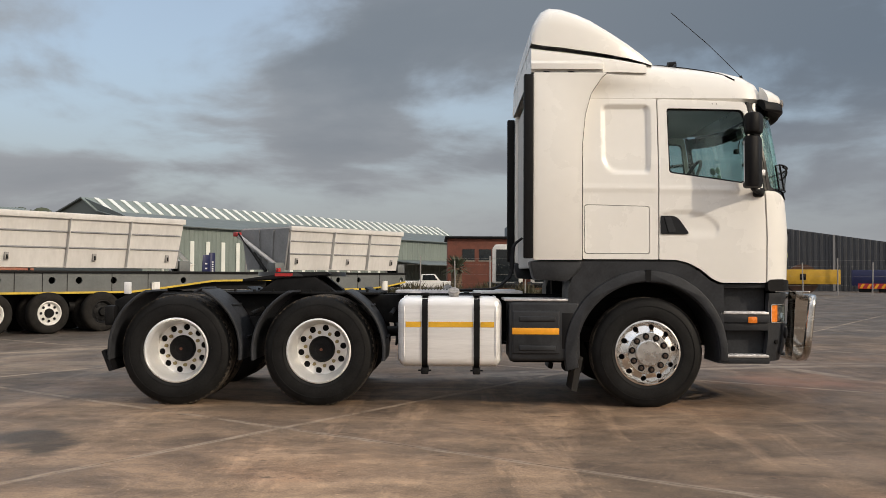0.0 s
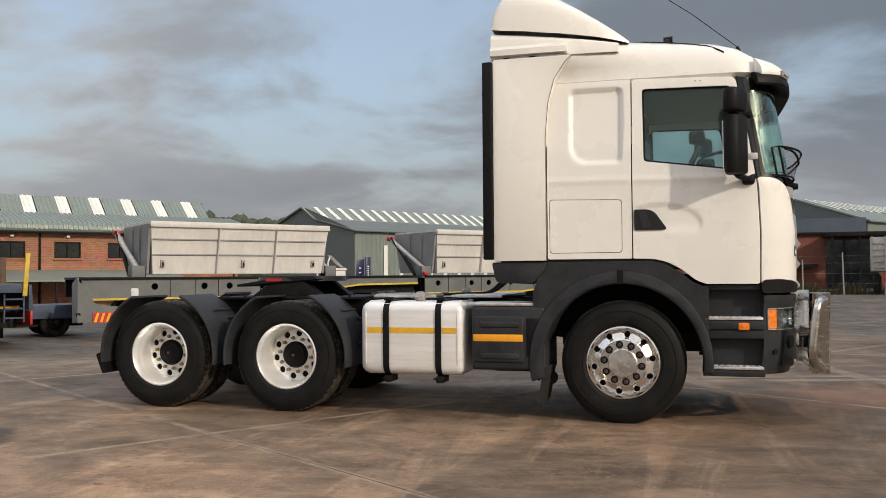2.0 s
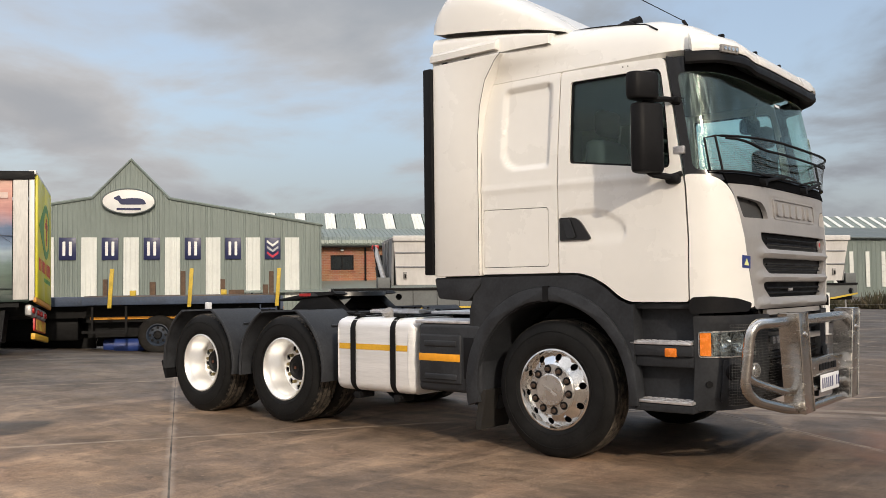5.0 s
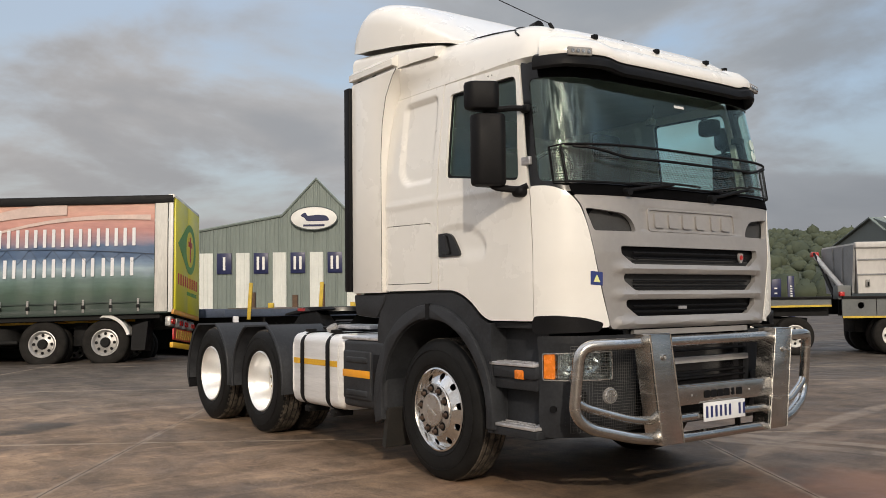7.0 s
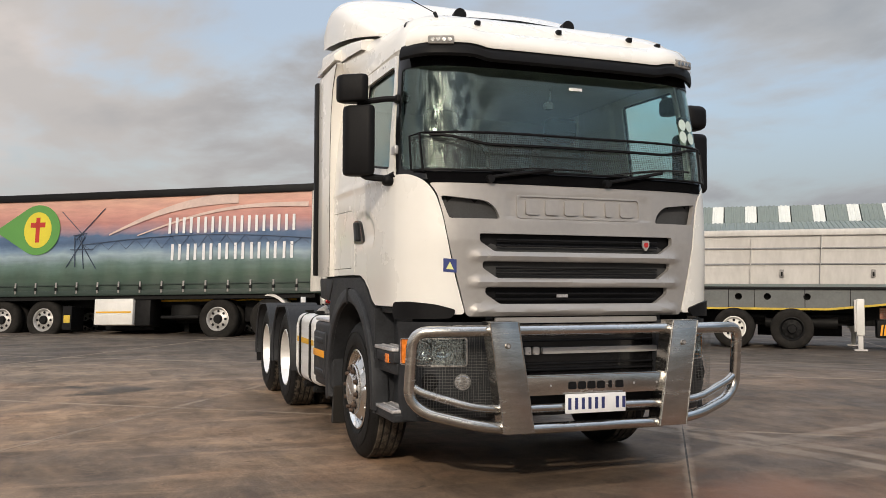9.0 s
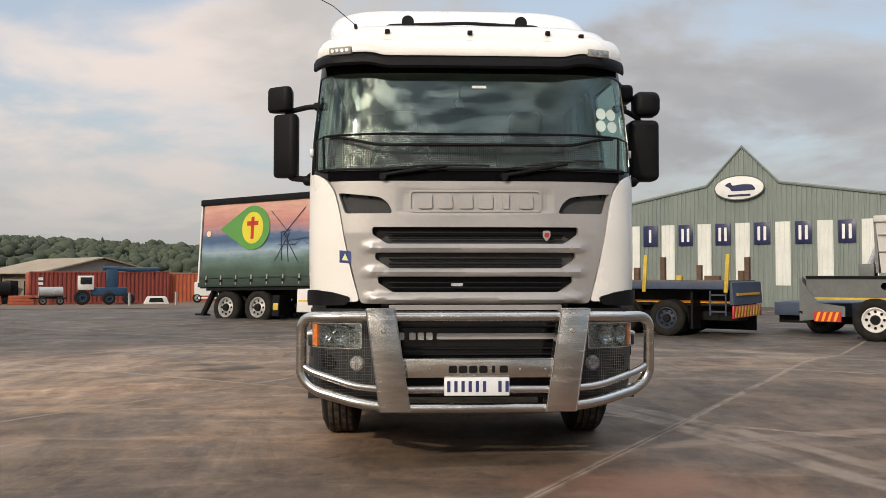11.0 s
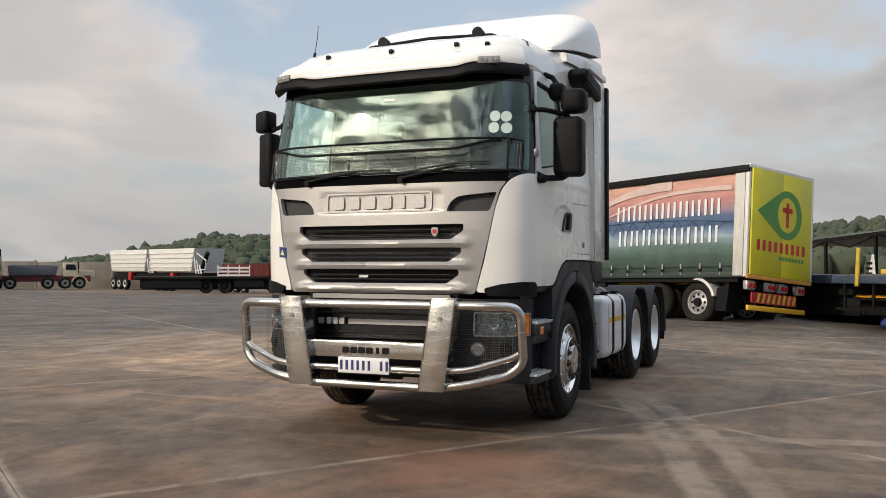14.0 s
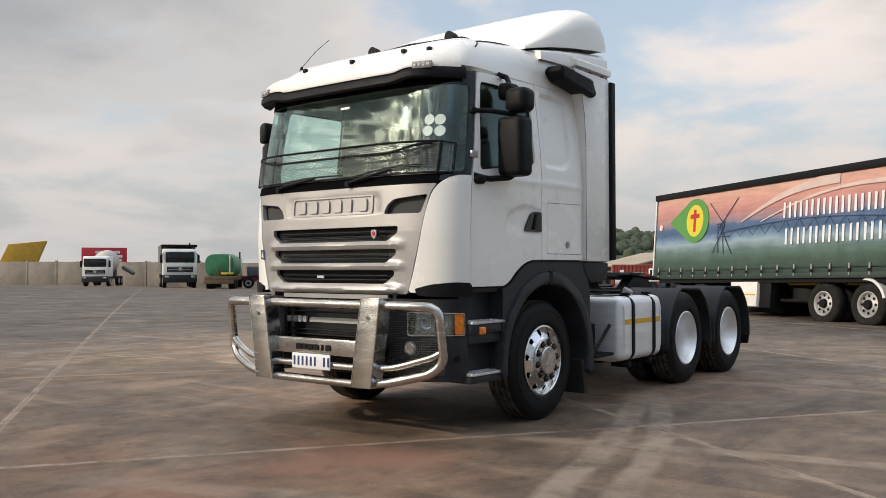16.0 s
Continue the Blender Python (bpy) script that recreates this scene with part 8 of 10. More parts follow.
    # side frame: deep over the axles, slim and rising at the neck
    x0, x1 = a - (1.6 if with_tail else 0.35), b + (3.1 if with_tail else 0.4)
    lower = [(x0, 0.94), (a + 3.4, 0.94), (a + 4.4, 1.04)] + ([(a + 5.9, 1.22), (x1, 1.24)] if with_tail else [(x1, 1.16)])
    prof = lower + [(x1, 1.46), (x0, 1.46)]

    def flat(u, v, off=0.0):
        return (u, 0.12 - off, v)
    holes = [[(x + 0.085 * math.cos(q * math.pi / 7), 1.26 + 0.085 * math.sin(q * math.pi / 7)) for q in range(14)] for x in (a + 0.12, a + 1.38, a + 2.05, a + 2.95, a + 4.95) if x < x1]
    fr = part("side_frame", panel(prof, holes, flat, 0.05, lambda p: (0, -1, 0), 1.5), FRAMEGREY, t, "slate grey side frame", 20)
    part("frame_back", box(x0, x1, 0.35, 0.42, 1.0, 1.44), CHASSIS, fr)
    part("frame_far", box(x0, x1, 1.9, 2.0, 1.0, 1.44), CHASSIS, fr)
    part("frame_top", box(x0, x1, 0.07, 2.1, 1.44, 1.50, 0.01), CHASSIS, fr)
    for x in (a + 0.5, a + 1.15, a + 1.75, a + 2.9, a + 3.9):
        part("frame_seam", box(x - 0.008, x + 0.008, 0.112, 0.122, 0.97, 1.44), CHASSIS, fr)
    for p, q in zip(lower, lower[1:]):
        part("yellow_edge", prism([(p[0], p[1]), (q[0], q[1]), (q[0], q[1] + 0.05), (p[0], p[1] + 0.05)], "y", 0.10, 0.122), STAKEYEL, fr, "yellow edge stripe")
    ws = (a - 0.06, a + 1.27) if with_tail else (a + 0.9, a + 2.25)
    for x in ws + ((a + 2.60,) if with_tail else ()):
        for y in (0.08 if with_tail else 0.22, 0.56, 1.7, 2.04):
            bg_wheel(t, x, y - 0.12, 0.49, 0.49, 0.28, -1, WHITEPAINT if y < 0.3 and x in ws else CHASSIS)
        part("axle", tube([(x, 0.2, 0.49), (x, 2.1, 0.49)], 0.07, 8), CHASSIS, t)
    for y in (0.02, 1.9):
        leg = part("landing_leg", box(a + 4.02, a + 4.19, y, y + 0.15, 0.36, 1.22, 0.012), WHITEPAINT, t, "pale landing leg")
        part("leg_sleeve", box(a + 3.97, a + 4.02, y + 0.02, y + 0.12, 0.45, 1.20, 0.008), TIPGREY, leg)
        part("leg_shaft", box(a + 4.05, a + 4.16, y + 0.03, y + 0.12, 0.03, 0.36, 0.01), TIPGREY, leg)
        part("leg_foot", box(a + 3.96, a + 4.25, y - 0.05, y + 0.20, 0.0, 0.035, 0.008), TIPGREY, leg)
    rb = part("tool_tray", box(a + 4.46, a + 4.98, 0.12, 0.55, 0.30, 0.72, 0.02), CHASSIS, t, "dark tray with orange bars")
    for k in range(5):
        part("bar", prism([(a + 4.52 + k * 0.075, 0.36), (a + 4.56 + k * 0.075, 0.36), (a + 4.60 + k * 0.075, 0.62), (a + 4.555 + k * 0.075, 0.62)], "y", 0.10, 0.122), ORANGETAPE, rb)
    part("tray_post", box(a + 4.94, a + 5.0, 0.06, 0.12, 0.32, 0.78, 0.006), WHITEPAINT, rb)
    part("cross_tube", tube([(a + 1.6, 0.8, 0.75), (a + 4.0, 0.8, 0.75)], 0.12, 10), CHASSIS, t)
    part("spine_beam", box(a + 0.2, a + 4.6, 0.85, 1.60, 0.55, 1.05, 0.02), CHASSIS, t)
    # added black sheet on the far side puts shade under the tub
    part("far_side_guard", box(a + 1.8, a + 3.85, 2.10, 2.18, 0.22, 0.95, 0.01), CHASSIS, t)
    for x in (a + 2.0, a + 2.9):
        part("air_tank", cyl((x, 0.62, 0.62), (x + 0.75, 0.62, 0.62), 0.14, n=16), CHASSIS, t)
    if with_tail:
        # tail with chevron board
        tp = part("tail_plate", prism(rounded([(0.0, 0.45), (0.55, 0.40), (0.60, 1.35), (0.05, 1.50)], 0.05), "x", x0 - 0.12, x0 - 0.08), TIPEND, t, "grey tail plate")
        part("tail_side", prism([(x0 - 0.12, 0.42), (x0 + 0.9, 0.55), (x0 + 0.9, 0.78), (x0 + 0.3, 0.86), (x0 - 0.12, 1.46)], "y", -0.02, 0.02), FRAMEGREY, tp)
        cb = part("chevron_board", box(x0 + 0.22, x0 + 0.82, -0.05, -0.022, 0.42, 0.66), RED, tp, "red chevron board")
        for k in range(4):
            xx = x0 + 0.24 + k * 0.135
            part("stripe", prism([(xx, 0.43), (xx + 0.06, 0.43), (xx + 0.13, 0.65), (xx + 0.07, 0.65)], "y", -0.055, -0.05), ORANGETAPE, cb)
        part("tail_mount", tube([(x0 - 0.1, 0.0, 0.6), (x0 + 0.3, 0.5, 1.2)], 0.06, 6), CHASSIS, tp)
    else:
        part("tail_lamp", box(a - 0.42, a - 0.30, 0.05, 0.2, 1.5, 1.62, 0.02), REDLENS, t)
        part("coupling_post", box(a - 0.30, a - 0.22, 0.3, 0.4, 1.46, 1.75), STAKEYEL, t)
    return t


TM = frame_at((-11.95, 10.5), (0.658, 0.753), -0.22)
side_tipper("side_tipper", TM, 0.0, 4.78, True, "off-white side tipper trailer on a slate frame, parked")
side_tipper("side_tipper", TM, 8.50, 4.75, False, "off-white side tipper trailer coupled behind another")


def bogie_dolly():
    d = thing("link_bogie", "dark tandem bogie under the coupled tippers", "bogie", TM)
    part("frame", box(5.2, 7.4, 0.5, 1.8, 0.72, 0.95, 0.03), CHASSIS, d)
    for x in (5.75, 6.95):
        for y in (0.22, 0.56, 1.7, 2.04):
            bg_wheel(d, x, y - 0.12, 0.49, 0.49, 0.28, -1, WHITEPAINT if y < 0.3 else RIMGREY)
        part("axle", tube([(x, 0.2, 0.49), (x, 2.1, 0.49)], 0.07, 8), CHASSIS, d)
    # loose spares lying on the far side of the neck
    bd = thing("sign_board", "narrow dark blue board with white marks on the trailer neck", "board", TM)
    pl = part("board", prism([(7.02, 1.46), (7.30, 1.46), (7.32, 2.02), (7.06, 2.00)], "y", 2.34, 2.37, 0.004), SIGNBLUE, bd)
    for z in (1.58, 1.72):
        part("mark_bar", box(7.12, 7.20, 2.334, 2.34, z, z + 0.04, 0.004), PLATE, pl)
    ps = thing("board_post", "slim dark blue post with white marks behind the trailer neck", "post", TM)
    part("post", box(7.66, 7.84, 2.86, 2.94, 0.0, 2.10, 0.01), SIGNBLUE, ps)
    for k in range(5):
        part("mark_bar", box(7.72, 7.78, 2.853, 2.86, 1.50 + k * 0.07, 1.54 + k * 0.07, 0.003), PLATE, ps)
    fs = thing("mudguard_stack", "white plastic mudguards stacked on the trailer neck", "mudguard", TM)
    part("stack", box(5.92, 6.50, 2.05, 2.42, 1.46, 1.66, 0.03, 3), WHITEPAINT, fs)
    part("stack_lid", box(6.04, 6.52, 2.02, 2.44, 1.66, 1.73, 0.02, 3), WHITEPAINT, fs)
    arc = [(6.02 + 0.62 * k / 10, 2.13 - 0.42 * math.sin(k / 10 * math.pi / 2) ** 1.2) for k in range(11)]
    bm = bmesh.new()
    rows = [[bm.verts.new((x, y, z + (0.0 if y < 2.3 else 0.02))) for y in (2.08, 2.24, 2.40)] for x, z in arc]
    for p, q in zip(rows, rows[1:]):
        for k in range(2):
            bm.faces.new((p[k], p[k + 1], q[k + 1], q[k]))
    bmesh.ops.solidify(bm, geom=list(bm.faces), thickness=0.015)
    part("curved_mudguard", bm, WHITEPAINT, fs, "curved white mudguard", 60)
    for x, y in ((5.90, 2.05), (5.66, 2.30)):
        part("stay", tube(fillet([(x, y, 1.44), (x - 0.02, y, 1.9), (x + 0.06, y, 2.08)], 0.08), 0.028, 8), WHITEPAINT, fs)


bogie_dolly()


def print_mat():
    """Printed tarpaulin: red dusk sky over blue hills, mist and green field."""
    m = bpy.data.materials.new("printed_landscape_tarpaulin")
    m.use_nodes = True
    n, l = m.node_tree.nodes, m.node_tree.links
    b = n["Principled BSDF"]
    tc = n.new("ShaderNodeTexCoord")
    sep = n.new("ShaderNodeSeparateXYZ")
    l.new(tc.outputs["Object"], sep.inputs[0])
    nz = n.new("ShaderNodeTexNoise")
    nz.inputs["Scale"].default_value, nz.inputs["Detail"].default_value, nz.inputs["Roughness"].default_value = 1.1, 6, 0.6
    l.new(tc.outputs["Object"], nz.inputs["Vector"])
    wob = n.new("ShaderNodeMath")
    wob.operation = "MULTIPLY_ADD"
    l.new(nz.outputs["Fac"], wob.inputs[0])
    wob.inputs[1].default_value = 0.42
    l.new(sep.outputs[2], wob.inputs[2])
    mr = n.new("ShaderNodeMapRange")
    l.new(wob.outputs[0], mr.inputs[0])
    mr.inputs[1].default_value, mr.inputs[2].default_value = 1.25 + 0.21, 3.66 + 0.21
    r = n.new("ShaderNodeValToRGB")
    stops = [(0.0, (0.020, 0.040, 0.030)), (0.16, (0.045, 0.085, 0.060)), (0.27, (0.10, 0.165, 0.15)), (0.37, (0.27, 0.36, 0.41)), (0.43, (0.16, 0.25, 0.36)), (0.50, (0.055, 0.105, 0.20)), (0.575, (0.07, 0.13, 0.24)), (0.62, (0.28, 0.20, 0.25)), (0.72, (0.48, 0.22, 0.20)), (0.86, (0.60, 0.31, 0.25)), (1.0, (0.66, 0.40, 0.31))]
    while len(r.color_ramp.elements) < len(stops):
        r.color_ramp.elements.new(0.5)
    for e, (p, c) in zip(r.color_ramp.elements, stops):
        e.position, e.color = p, (*c, 1)
    l.new(mr.outputs[0], r.inputs[0])
    # streaks of mist and dark thickets in the print
    st = n.new("ShaderNodeMapping")
    st.inputs["Scale"].default_value = (0.7, 0.7, 4.5)
    l.new(tc.outputs["Object"], st.inputs[0])
    n2 = n.new("ShaderNodeTexNoise")
    n2.inputs["Scale"].default_value, n2.inputs["Detail"].default_value, n2.inputs["Roughness"].default_value = 1.6, 9, 0.66
    l.new(st.outputs[0], n2.inputs["Vector"])
    r2 = n.new("ShaderNodeValToRGB")
    for e, (p, c) in zip(r2.color_ramp.elements, ((0.36, (0.84, 0.84, 0.87)), (0.66, (1.10, 1.10, 1.09)))):
        e.position, e.color = p, (*c, 1)
    l.new(n2.outputs["Fac"], r2.inputs[0])
    mx = n.new("ShaderNodeMix")
    mx.data_type, mx.blend_type = "RGBA", "MULTIPLY"
    mx.inputs[0].default_value = 1.0
    l.new(r.outputs[0], mx.inputs[6])
    l.new(r2.outputs[0], mx.inputs[7])
    l.new(mx.outputs[2], b.inputs["Base Color"])
    b.inputs["Roughness"].default_value = 0.5
    return m


def build_curtain_trailer():
    X = Vector((-0.552, -0.834))
    m = frame_at((-14.0, 1.90), X, 0.0) @ Matrix.Rotation(radians(1.0), 4, "Y") @ Matrix.Rotation(radians(5.0), 4, "X")
    t = thing("curtain_trailer", "curtain-sided trailer with a printed dusk landscape and yellow rear doors", "trailer", m)
    L = 10.1
    # rippled curtain
    bm = bmesh.new()
    rows = []
    for i in range(190):
        x = 0.42 + (L - 0.50) * i / 189
        row = []
        for k in range(9):
            z = 1.22 + 2.42 * k / 8
            rip = 0.010 * math.sin(x * 9.7) * (1 - k / 10) + 0.012 * noise.noise(Vector((x * 1.3, z, 0)))
            row.append(bm.verts.new((x, -0.02 + rip, z)))
        rows.append(row)
    for p, q in zip(rows, rows[1:]):
        for k in range(8):
            bm.faces.new((p[k], q[k], q[k + 1], p[k + 1]))
    bmesh.ops.recalc_face_normals(bm, faces=bm.faces)
    cur = part("side_curtain", bm, print_mat(), t, "printed tarpaulin side curtain", 80)

    def flat(y):
        return lambda u, v, off=0.0: (u, y + off, v)
    # pale sweeps across the print, the emblem and the plain white word shapes
    SWEEP = mat("pale_print_sweep", (0.62, 0.47, 0.42), 0.5, var=0.1, scale=2)

    def arc(x0, z0, x1, z1, bow, w0, w1, name):
        n = 20
        up, dn = [], []
        for k in range(n + 1):
            f = k / n
            x, z = x0 + (x1 - x0) * f, z0 + (z1 - z0) * f + bow * math.sin(math.pi * f)
            w = w0 + (w1 - w0) * f
            up.append((x, z + w))
            dn.append((x, z - w))
        part(name, prism(up + dn[::-1], "y", 0.004, 0.008), SWEEP, cur)
    arc(5.9, 2.66, 2.35, 3.52, 0.20, 0.02, 0.15, "print_sweep")
    arc(5.1, 2.62, 0.5, 3.28, 0.26, 0.015, 0.06, "print_sweep")
    GREENPR = mat("green_print", (0.09, 0.28, 0.06), 0.5, var=0.05, scale=3)
    YELPR = mat("yellow_print", (0.66, 0.56, 0.04), 0.5, var=0.05, scale=3)
    REDPR = mat("red_print", (0.48, 0.03, 0.02), 0.5, var=0.05, scale=3)

    def emblem(cx, cz, k, face, parent, axis, sgn=1):
        drop = []
        for q in range(25):
            a = math.radians(-118 + 236 * q / 24)
            drop.append((cx - sgn * k * math.cos(a), cz + k * math.sin(a)))
        drop.append((cx + sgn * 1.95 * k, cz + 0.0 * k))
        e = part("emblem", prism(drop, axis, face[0], face[1]), GREENPR, parent, "green drop emblem with a red cross")
        ring = [(cx + 0.62 * k * math.cos(q * math.pi / 12), cz + 0.72 * k * math.sin(q * math.pi / 12)) for q in range(24)]
        d = 0.004 if face[1] > face[0] else -0.004
        part("emblem_disc", prism(ring, axis, face[1], face[1] + d), YELPR, e)
        part("cross_post", prism(rect(cx - 0.09 * k, cx + 0.09 * k, cz - 0.50 * k, cz + 0.50 * k), axis, face[1] + d, face[1] + 2 * d), REDPR, e)
        part("cross_bar", prism(rect(cx - 0.33 * k, cx + 0.33 * k, cz + 0.10 * k, cz + 0.30 * k), axis, face[1] + d, face[1] + 2 * d), REDPR, e)
    emblem(8.0, 2.84, 0.66, (0.004, 0.009), cur, "y", 1)
    WORD = mat("white_print", (0.72, 0.73, 0.75), 0.5, var=0.03, scale=3)
    def word(x0, pitch, count, z0, z1):
        """A word as plain upright bars, two to each place."""
        for k in range(count):
            x = x0 - k * pitch
            for dx in (-0.098, 0.098):
                part("word_bar", prism(rounded(rect(x + dx - 0.036, x + dx + 0.036, z0, z1), 0.012), "y", 0.006, 0.010), WORD, cur)
    word(4.10, 0.392, 9, 2.645, 3.05)
    word(4.00, 0.428, 8, 1.965, 2.375)
    # the printed irrigation boom, as thin dark lines
    DARKPR = mat("dark_print_line", (0.04, 0.06, 0.10), 0.6)
    lines = [((7.30, 3.30), (6.60, 2.62)), ((6.05, 3.35), (6.85, 2.55)), ((6.60, 2.62), (7.10, 1.85)), ((6.80, 2.62), (6.25, 1.80)), ((6.70, 2.62), (6.60, 1.8)), ((6.90, 2.62), (6.85, 1.85)), ((7.0, 2.30), (6.35, 2.30)), ((6.55, 2.72), (6.95, 2.66))]
    for p, q in lines:
        part("print_line", tube([(p[0], 0.006, p[1]), (q[0], 0.006, q[1])], 0.012, 4), DARKPR, cur)
    for k in range(13):
        xa, xb = 6.65 - k * 0.5, 6.65 - (k + 1) * 0.5
        za, zb = 2.42 + 0.18 * math.sin(math.pi * k / 13), 2.42 + 0.18 * math.sin(math.pi * (k + 1) / 13)
        part("print_line", tube([(xa, 0.006, za), (xb, 0.006, zb)], 0.009, 4), DARKPR, cur)
        part("print_line", tube([(xa, 0.006, za), ((xa + xb) / 2, 0.006, 2.28), (xb, 0.006, zb)], 0.006, 4), DARKPR, cur)
    part("print_sun", prism([(9.75 + 0.09 * math.cos(q * math.pi / 8), 2.72 + 0.09 * math.sin(q * math.pi / 8)) for q in range(16)], "y", 0.006, 0.010), mat("pale_sun_print", (0.8, 0.6, 0.42), 0.5), cur)
    # box round the curtain
    part("far_curtain", box(0.1, L, -2.52, -2.48, 1.2, 3.64), GREENTARP, t)
    part("roof", box(0.0, L + 0.03, -2.52, 0.02, 3.72, 3.79, 0.02), BLACK, t, "dark roof")
    part("cant_rail", box(0.0, L + 0.03, -0.06, 0.04, 3.60, 3.78, 0.015), BLACK, t, "black top rail")
    part("front_wall", box(L - 0.03, L + 0.03, -2.5, 0.0, 1.15, 3.72), WHITEPAINT, t)
    part("rear_post", box(0.0, 0.10, -0.06, 0.03, 1.12, 3.80, 0.01), WHITEPAINT, t, "white corner post")
    part("rear_post", box(0.12, 0.40, -0.03, 0.022, 1.14, 3.62, 0.01), mat("grubby_white_steel", (0.60, 0.58, 0.54), 0.55, var=0.15, scale=4, streak=(1, 1, 0.2)), t)
    part("side_rail", box(0.1, L, -0.05, 0.012, 1.10, 1.235, 0.01), mat("dark_green_rail", (0.018, 0.035, 0.028), 0.6), t, "dark green side rail")
    part("hem", box(0.42, L - 0.1, 0.0, 0.014, 1.36, 1.385), bpy.data.materials["dark_green_rail"], cur)
    for k in range(16):
        x = 0.75 + k * 0.60
        bk = part("strap", box(x - 0.022, x + 0.022, 0.008, 0.030, 1.16, 1.45, 0.004), CHIP, t, "curtain strap with buckle")
        part("buckle", box(x - 0.035, x + 0.035, 0.028, 0.045, 1.24, 1.32, 0.006), CHASSIS, bk)
    # rear doors, yellow
    YDOOR = mat("bright_yellow_door", (0.62, 0.56, 0.03), 0.4, var=0.06, scale=2)
    rd = part("rear_door", box(-0.05, -0.005, -1.24, -0.06, 1.18, 3.72, 0.006), YDOOR, t, "bright yellow rear door")
    part("rear_door", box(-0.05, -0.005, -2.44, -1.25, 1.18, 3.72, 0.006), YDOOR, t)
    fr = part("door_frame", box(-0.03, 0.02, -2.52, 0.03, 3.72, 3.80, 0.006), WHITEPAINT, t)
    part("door_frame", box(-0.04, 0.02, -2.52, 0.03, 1.08, 1.18, 0.006), mat("orange_sill", (0.6, 0.28, 0.05), 0.5, var=0.2, scale=4), t)
    part("door_frame", box(-0.03, 0.02, -2.54, -2.46, 1.1, 3.78, 0.006), WHITEPAINT, t)
    emblem(-1.42, 2.72, 0.60, (-0.052, -0.058), rd, "x", 1)
    for k in range(9):
        y = -0.32 - k * 0.225
        part("word_shape", prism(rounded(rect(y - 0.06, y + 0.06, 1.77, 2.03), 0.03), "x", -0.056, -0.052), REDPR, rd)
    for k in range(8):
        y = -1.18 - k * 0.13
        part("word_shape", prism(rect(y - 0.05, y + 0.05, 1.60, 1.69), "x", -0.056, -0.052), GREENPR, rd)
    # running gear
    ch = part("chassis", box(0.2, L - 0.2, -1.8, -0.7, 0.85, 1.12), CHASSIS, t)
    part("chassis_edge", box(0.3, L - 0.3, -0.12, -0.06, 1.0, 1.12), CHASSIS, t)
    part("reflective_tape", box(3.1, 5.0, -0.70, -0.69, 0.98, 1.03), YELLOWTAPE, ch)
    part("reflective_tape", box(1.0, 2.9, -0.66, -0.65, 0.98, 1.03), YELLOWTAPE, ch)
    for x in (1.50, 2.86, 7.77, 9.02):
        for y in (-0.10, -0.44, -2.06, -2.40):
            bg_wheel(t, x, y, 0.50, 0.51, 0.29, 1, RIMGREY)
        part("axle", tube([(x, -0.2, 0.50), (x, -2.3, 0.50)], 0.07, 8), CHASSIS, t)
    lk = part("side_locker", box(5.14, 6.23, -0.62, -0.02, 0.36, 1.02, 0.02), WHITEPAINT, t, "white side locker")
    part("reflective_tape", box(5.19, 6.18, -0.018, -0.012, 0.66, 0.70), YELLOWTAPE, lk)
    part("locker_side", box(4.70, 5.13, -0.62, -0.10, 0.34, 1.05, 0.02), CHASSIS, t)
    sp = part("spare_wheel_carrier", box(3.45, 4.5, -1.6, -0.25, 0.52, 0.60, 0.02), CHASSIS, t)
    part("spare_tyre", cyl((3.98, -0.85, 0.60), (3.98, -0.85, 0.88), 0.50, n=32), TYRE, sp)
    part("mudguard", prism([(2.1 + 0.62 * math.cos(a) - 0.56, 0.50 + 0.62 * math.sin(a)) for a in [math.radians(d) for d in range(165, 84, -9)]] + [(2.1 + 0.55 * math.cos(a) - 0.56, 0.50 + 0.55 * math.sin(a)) for a in [math.radians(d) for d in range(84, 166, 9)]], "y", -0.5, -0.04), WHITEPAINT, t, "white quarter mudguard")
    part("mud_flap", prism(rounded([(0.62, 0.30), (0.92, 0.30), (0.90, 0.85), (0.55, 0.95)], 0.03), "y", -0.6, -0.08), BLACK, t)
    part("mud_flap", prism(rounded([(6.92, 0.25), (7.18, 0.25), (7.18, 0.85), (6.92, 0.85)], 0.03), "y", -0.6, -0.08), BLACK, t)
    part("flap_mark", box(6.96, 7.14, -0.08, -0.074, 0.42, 0.62), STAKEYEL, t)
    # tail lamps, bumper and chevrons
    for y in (-0.28, -1.05, -1.55, -2.25):
        h = part("lamp_housing", box(0.06, 0.20, y - 0.17, y + 0.17, 0.82, 1.05, 0.04), RIMGREY, t)
        for dy in (-0.08, 0.08):
            part("tail_lamp", cyl((0.06, y + dy, 0.93), (0.03, y + dy, 0.93), 0.06, 0.055, 14), REDLENS, h)
    cb = part("chevron_board", prism(rounded(rect(-2.0, -0.25, 0.52, 0.78), 0.05), "x", 0.02, 0.06), RED, t, "red and yellow chevron board")
    for k in range(8):
        y = -0.42 - k * 0.2
        part("stripe", prism([(y, 0.54), (y - 0.09, 0.54), (y - 0.16, 0.76), (y - 0.07, 0.76)], "x", 0.015, 0.02), STAKEYEL, cb)
    part("under_run_bar", box(0.0, 0.08, -2.35, -0.10, 0.34, 0.46, 0.01), YELLOWTAPE, t, "yellow under-run bar")
    part("leg", tube([(9.8, -0.4, 1.0), (10.2, -0.4, 0.30)], 0.09, 8), CHASSIS, t)
